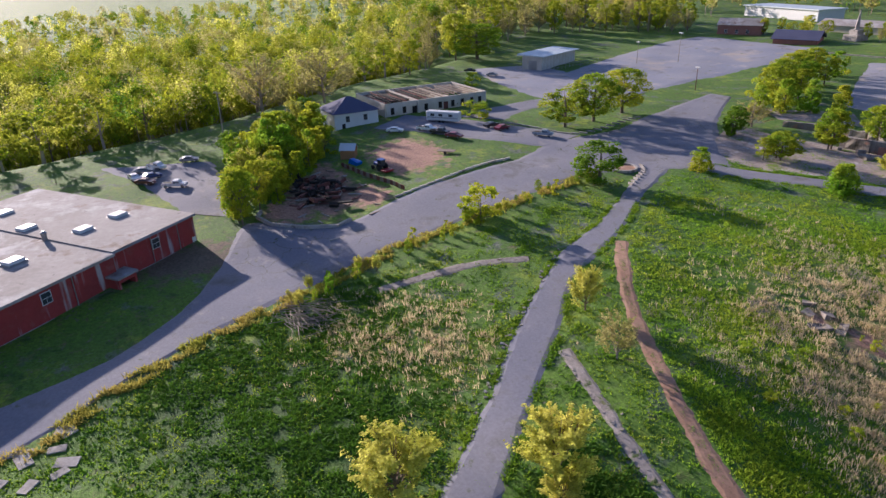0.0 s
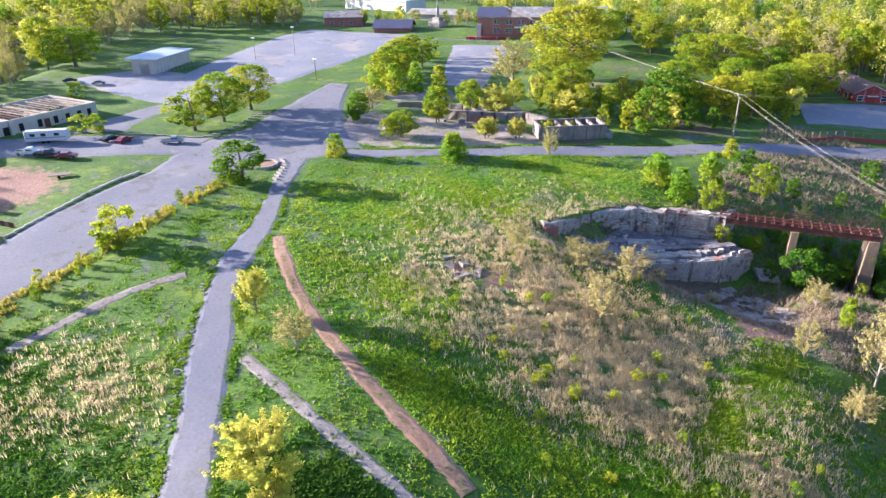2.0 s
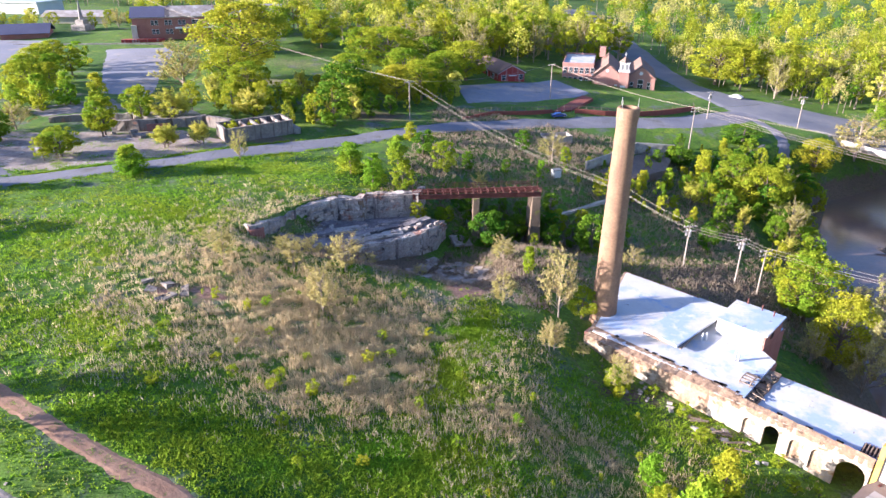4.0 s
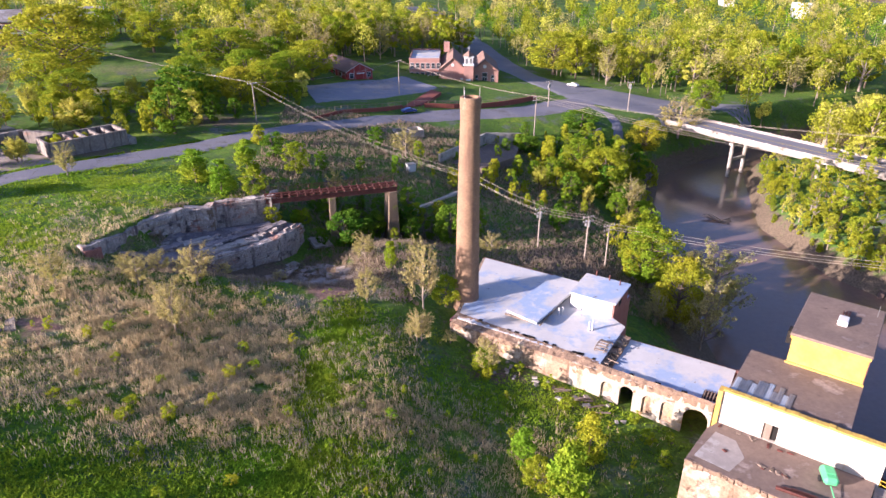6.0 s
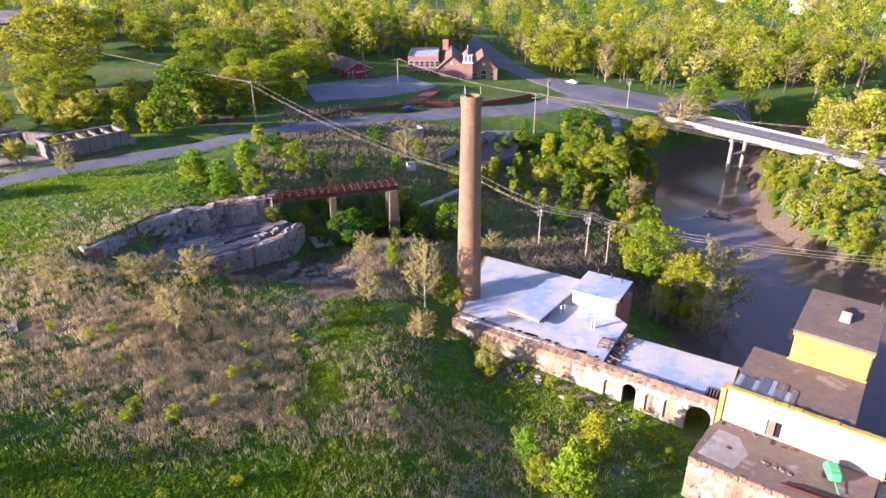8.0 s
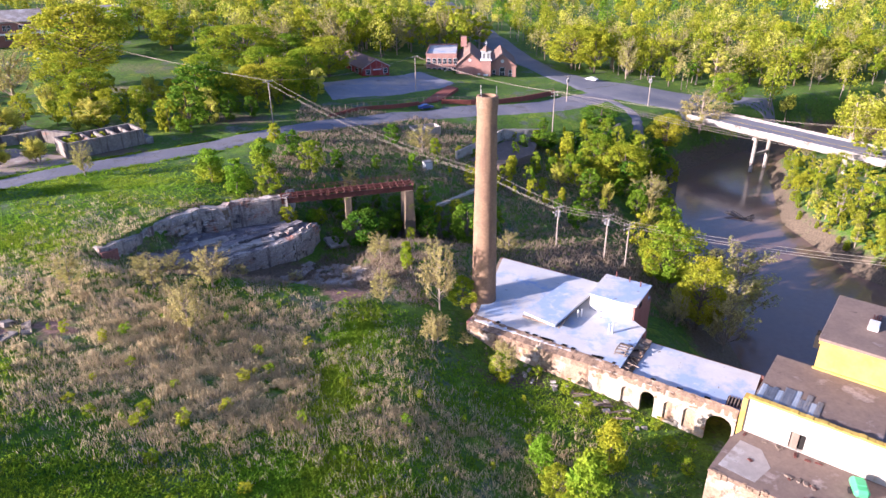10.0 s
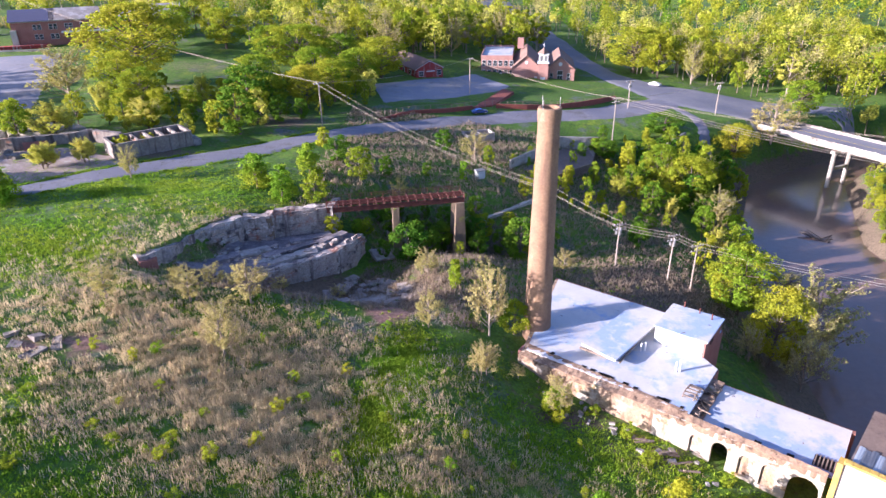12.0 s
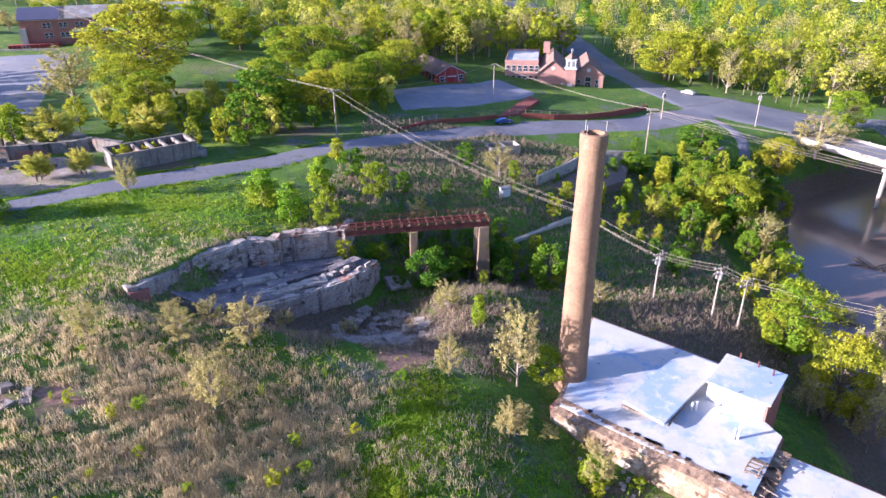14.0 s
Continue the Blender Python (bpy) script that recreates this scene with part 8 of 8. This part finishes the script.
PAVED_LINES = [([(-50, -81), (-57, -75.4), (-69, -65), (-78, -57.5), (-88, -48.5), (-96, -38), (-102, -28), (-112, -17), (-125, -1)], 4.0),
               ([(-38, -56), (-47.2, -53.2), (-54.5, -51.5), (-63.1, -48.6), (-71.2, -45.5), (-81.4, -40.5), (-95, -31.5)], 1.5),
               ([(-72, -56.6), (-63.4, -57.9), (-54.9, -59.4), (-47.9, -60), (-40, -60.8)], 1.0),
               ([(-98.4, -50.6), (-100, -55.7), (-99.6, -65.4), (-99.7, -73.5)], 1.2),
               ([(-118, 10), (-98, 25.5), (-83, 39), (-64.5, 54), (-44, 76), (-16, 99.5)], 3.2),
               ([(-95, -125), (-110, -106), (-118, -88), (-122, -66), (-130, -42), (-138, -16)], 16.0)]


def field(p, rows):
    v = np.zeros(len(p))
    for x, y, rx, ry, s in rows:
        v = np.maximum(v, s * np.exp(-((p[:, 0] - x) / rx) ** 2 - ((p[:, 1] - y) / ry) ** 2))
    return v


def patchy(p, seed, wave=9.0):
    """Uneven growth: smooth waves in many directions, about -1 to 1."""
    rng = np.random.RandomState(seed)
    v = np.zeros(len(p))
    for _ in range(9):
        a, k = rng.uniform(0, 2 * np.pi), 2 * np.pi / (wave * rng.uniform(0.4, 1.8))
        v += np.sin((p[:, 0] * np.cos(a) + p[:, 1] * np.sin(a)) * k + rng.uniform(0, 6.28))
    return v / 4.2


def thin(p, rng, bare=1.0, mud=0.8, dry=0.0, lush=0.0, bramble_shade=0.0):
    drop = bare * 1.6 * field(p, BARE) + mud * field(p, MUDDY) + dry * field(p, DRY) + lush * field(p, LUSH) + bramble_shade * field(p, BRAMBLE_SHADE)
    return p[rng.uniform(0, 1, len(p)) > drop]


def dry_places(rng, n):
    rows = np.array(DRY)[[0, 1, 2, 3, 4, 5, 6, 7, 10, 11, 13, 15]]
    k = rng.choice(len(rows), n, p=[0.28, 0.14, 0.15, 0.13, 0.06, 0.05, 0.025, 0.025, 0.05, 0.05, 0.02, 0.02])
    p = rows[k, :2] + rng.normal(0, 0.85, (n, 2)) * rows[k, 2:4]
    p = p[0.35 * patchy(p, 21, 9.0) + 0.55 * patchy(p, 27, 2.6) + rng.uniform(-0.5, 0.5, len(p)) > 0.0]
    return off_paving(thin(p, rng, 1.0, 0.3, 0.0, 1.3))


def meadow_places(rng, n):
    p = np.stack([rng.uniform(-122, 26, n), rng.uniform(-125, 45, n)], 1)
    p = p[patchy(p, 22, 8.0) > -0.25]
    return off_paving(thin(p, rng, 1.0, 1.0, 0.55))


def clump_places(rng, n):
    c = np.stack([rng.uniform(-120, 22, 1500), rng.uniform(-125, 34, 1500)], 1)
    p = c[rng.randint(len(c), size=n)] + rng.normal(0, 0.9, (n, 2))
    return off_paving(thin(p[patchy(p, 23, 14.0) > -0.1], rng, 1.0, 0.7, 0.9, 0.0, 0.8))


def thorn_places(rng, n):
    rows = np.array(BRAMBLE_SHADE[:3] + [(-92, -100, 14, 14, 0.5), (-48, -66, 8, 5, 0.5), (-70, -90, 16, 14, 0.5)])
    k = rng.randint(len(rows), size=n)
    p = rows[k, :2] + rng.normal(0, 0.6, (n, 2)) * rows[k, 2:4]
    return off_paving(p[patchy(p, 24, 4.0) > -0.45])


def lush_places(rng, n):
    rows = np.array(LUSH)
    k = rng.randint(len(rows), size=n)
    return off_paving(rows[k, :2] + rng.normal(0, 0.6, (n, 2)) * rows[k, 2:4])


def twig_places(rng, n):
    p = np.stack([rng.uniform(-75, -8, n), rng.uniform(-42, 16, n)], 1)
    p = np.concatenate([p, np.stack([rng.uniform(-60, 5, n // 3), rng.uniform(-4, 20, n // 3)], 1)])
    return off_paving(thin(p[patchy(p, 25, 9.0) > 0.3], rng, 1.0, 0.0, 0.0, 1.0))


def beside(lines, near, far):
    """Places along lines, a little to either side."""
    def place(rng, n):
        pts = [resample(q, 0.4) for q in lines]
        q = np.concatenate(pts)
        way = np.concatenate([np.gradient(p, axis=0) for p in pts])
        way /= np.linalg.norm(way, axis=1)[:, None]
        k = rng.randint(len(q), size=n)
        off = rng.uniform(near, far, n)[:, None]
        p = q[k] + np.stack([-way[k, 1], way[k, 0]], 1) * off
        return p[patchy(p, 31, 5.0) > -0.15]
    return place


DRIVE_WEST = [(-52, -84), (-58.3, -78.2), (-70, -67.6), (-79.3, -60.5), (-90.1, -49.5), (-97.9, -40.7), (-103.8, -30), (-113.2, -18.9)]
DRIVE_EAST = [(-49, -78), (-55.8, -72.6), (-67.5, -62.7), (-76, -54.4), (-86, -47), (-94.3, -34.7), (-100.5, -26.1), (-111.2, -15)]
TRACK = PAVED_LINES[1][0]
LANES = [[(-117.7, 7), (-95.6, 23.5), (-79, 37.2), (-61, 52), (-40.2, 75)], [(-121.9, 13), (-101.5, 27.5), (-87.1, 41.3), (-68.6, 55.6), (-47.6, 77.5)]]
YARD_SIDE = [(-78, -123), (-88.9, -111.2), (-97.0, -100.7), (-104, -86), (-113.2, -66.2), (-119.9, -40.2), (-127.9, -16.6)]
CRACKS = []
for i in range(22):
    k = (i + 0.5 + 0.3 * math.sin(i * 5.1)) / 22 * (len(DRIVE_WEST) - 1)
    j = int(k)
    a_, b_ = (Vector(q[j]).lerp(Vector(q[j + 1]), k - j) for q in (DRIVE_WEST, DRIVE_EAST))
    u_ = 0.05 + 0.25 * (i % 3)
    CRACKS.append([tuple(a_.lerp(b_, u_)), tuple(a_.lerp(b_, u_ + 0.2) + Vector((0.3, -0.2))), tuple(a_.lerp(b_, min(1.0, u_ + 0.45)))])
tufts("verge_grass", 9000, beside([DRIVE_WEST, DRIVE_EAST] + LANES, -0.45, 0.7), 0.12, 0.45, 0.7, WEED, "ragged grass along the old paving", 41, 4, 0.11)
tufts("yard_verge", 4200, beside([YARD_SIDE], -2.4, 0.8), 0.2, 0.8, 0.6, VERGE, "tall yellow green grass along the yard", 42, 5, 0.11)
tufts("crack_weeds", 2600, beside(CRACKS, -0.12, 0.12), 0.06, 0.22, 0.9, WEED, "weeds in the cracks of the driveway", 43, 4, 0.08)
tufts("track_grass", 1500, beside([TRACK], -0.22, 0.22), 0.06, 0.25, 0.8, WEED, "grass between the wheel tracks", 44, 4, 0.09)
tufts("dry_grass", 60000, dry_places, 0.3, 1.0, 0.2, STRAW, "tall dry straw-coloured grass", 5, 6, 0.036)
tufts("meadow_grass", 90000, meadow_places, 0.12, 0.40, 0.7, GRASS, "short green meadow grass", 6, 3, 0.10)
tufts("weeds", 30000, clump_places, 0.15, 0.5, 0.8, WEED, "bright green weeds in clumps", 7, 4, 0.12)
tufts("brambles", 15000, thorn_places, 0.15, 0.55, 0.9, THORN, "dark green brambles over the old yard", 10, 5, 0.13)
tufts("lush_grass", 32000, lush_places, 0.15, 0.5, 0.6, LUSH_BLADE, "lush green grass beside the mill", 12, 4, 0.09)
tufts("twigs", 20000, twig_places, 0.3, 1.0, 0.35, TWIG, "bare grey twigs among the dry grass", 11, 4, 0.026)
tufts("pit_brush", 5200, lambda r, n: (lambda p: off_paving(p[patchy(p, 26, 6.0) > -0.2]))(np.stack([r.uniform(-56, -8, n), r.uniform(-2, 24, n)], 1)), 0.3, 1.1, 0.45, BRUSH, "dry brush round the ruined platform", 13, 6, 0.05)
tufts("brush_grass", 13000, lambda r, n: off_paving(np.stack([r.uniform(-45, 40, n), r.uniform(8, 100, n)], 1)), 0.4, 1.3, 0.35, BRUSH, "grey dry brush on the slope", 9, 6, 0.06)
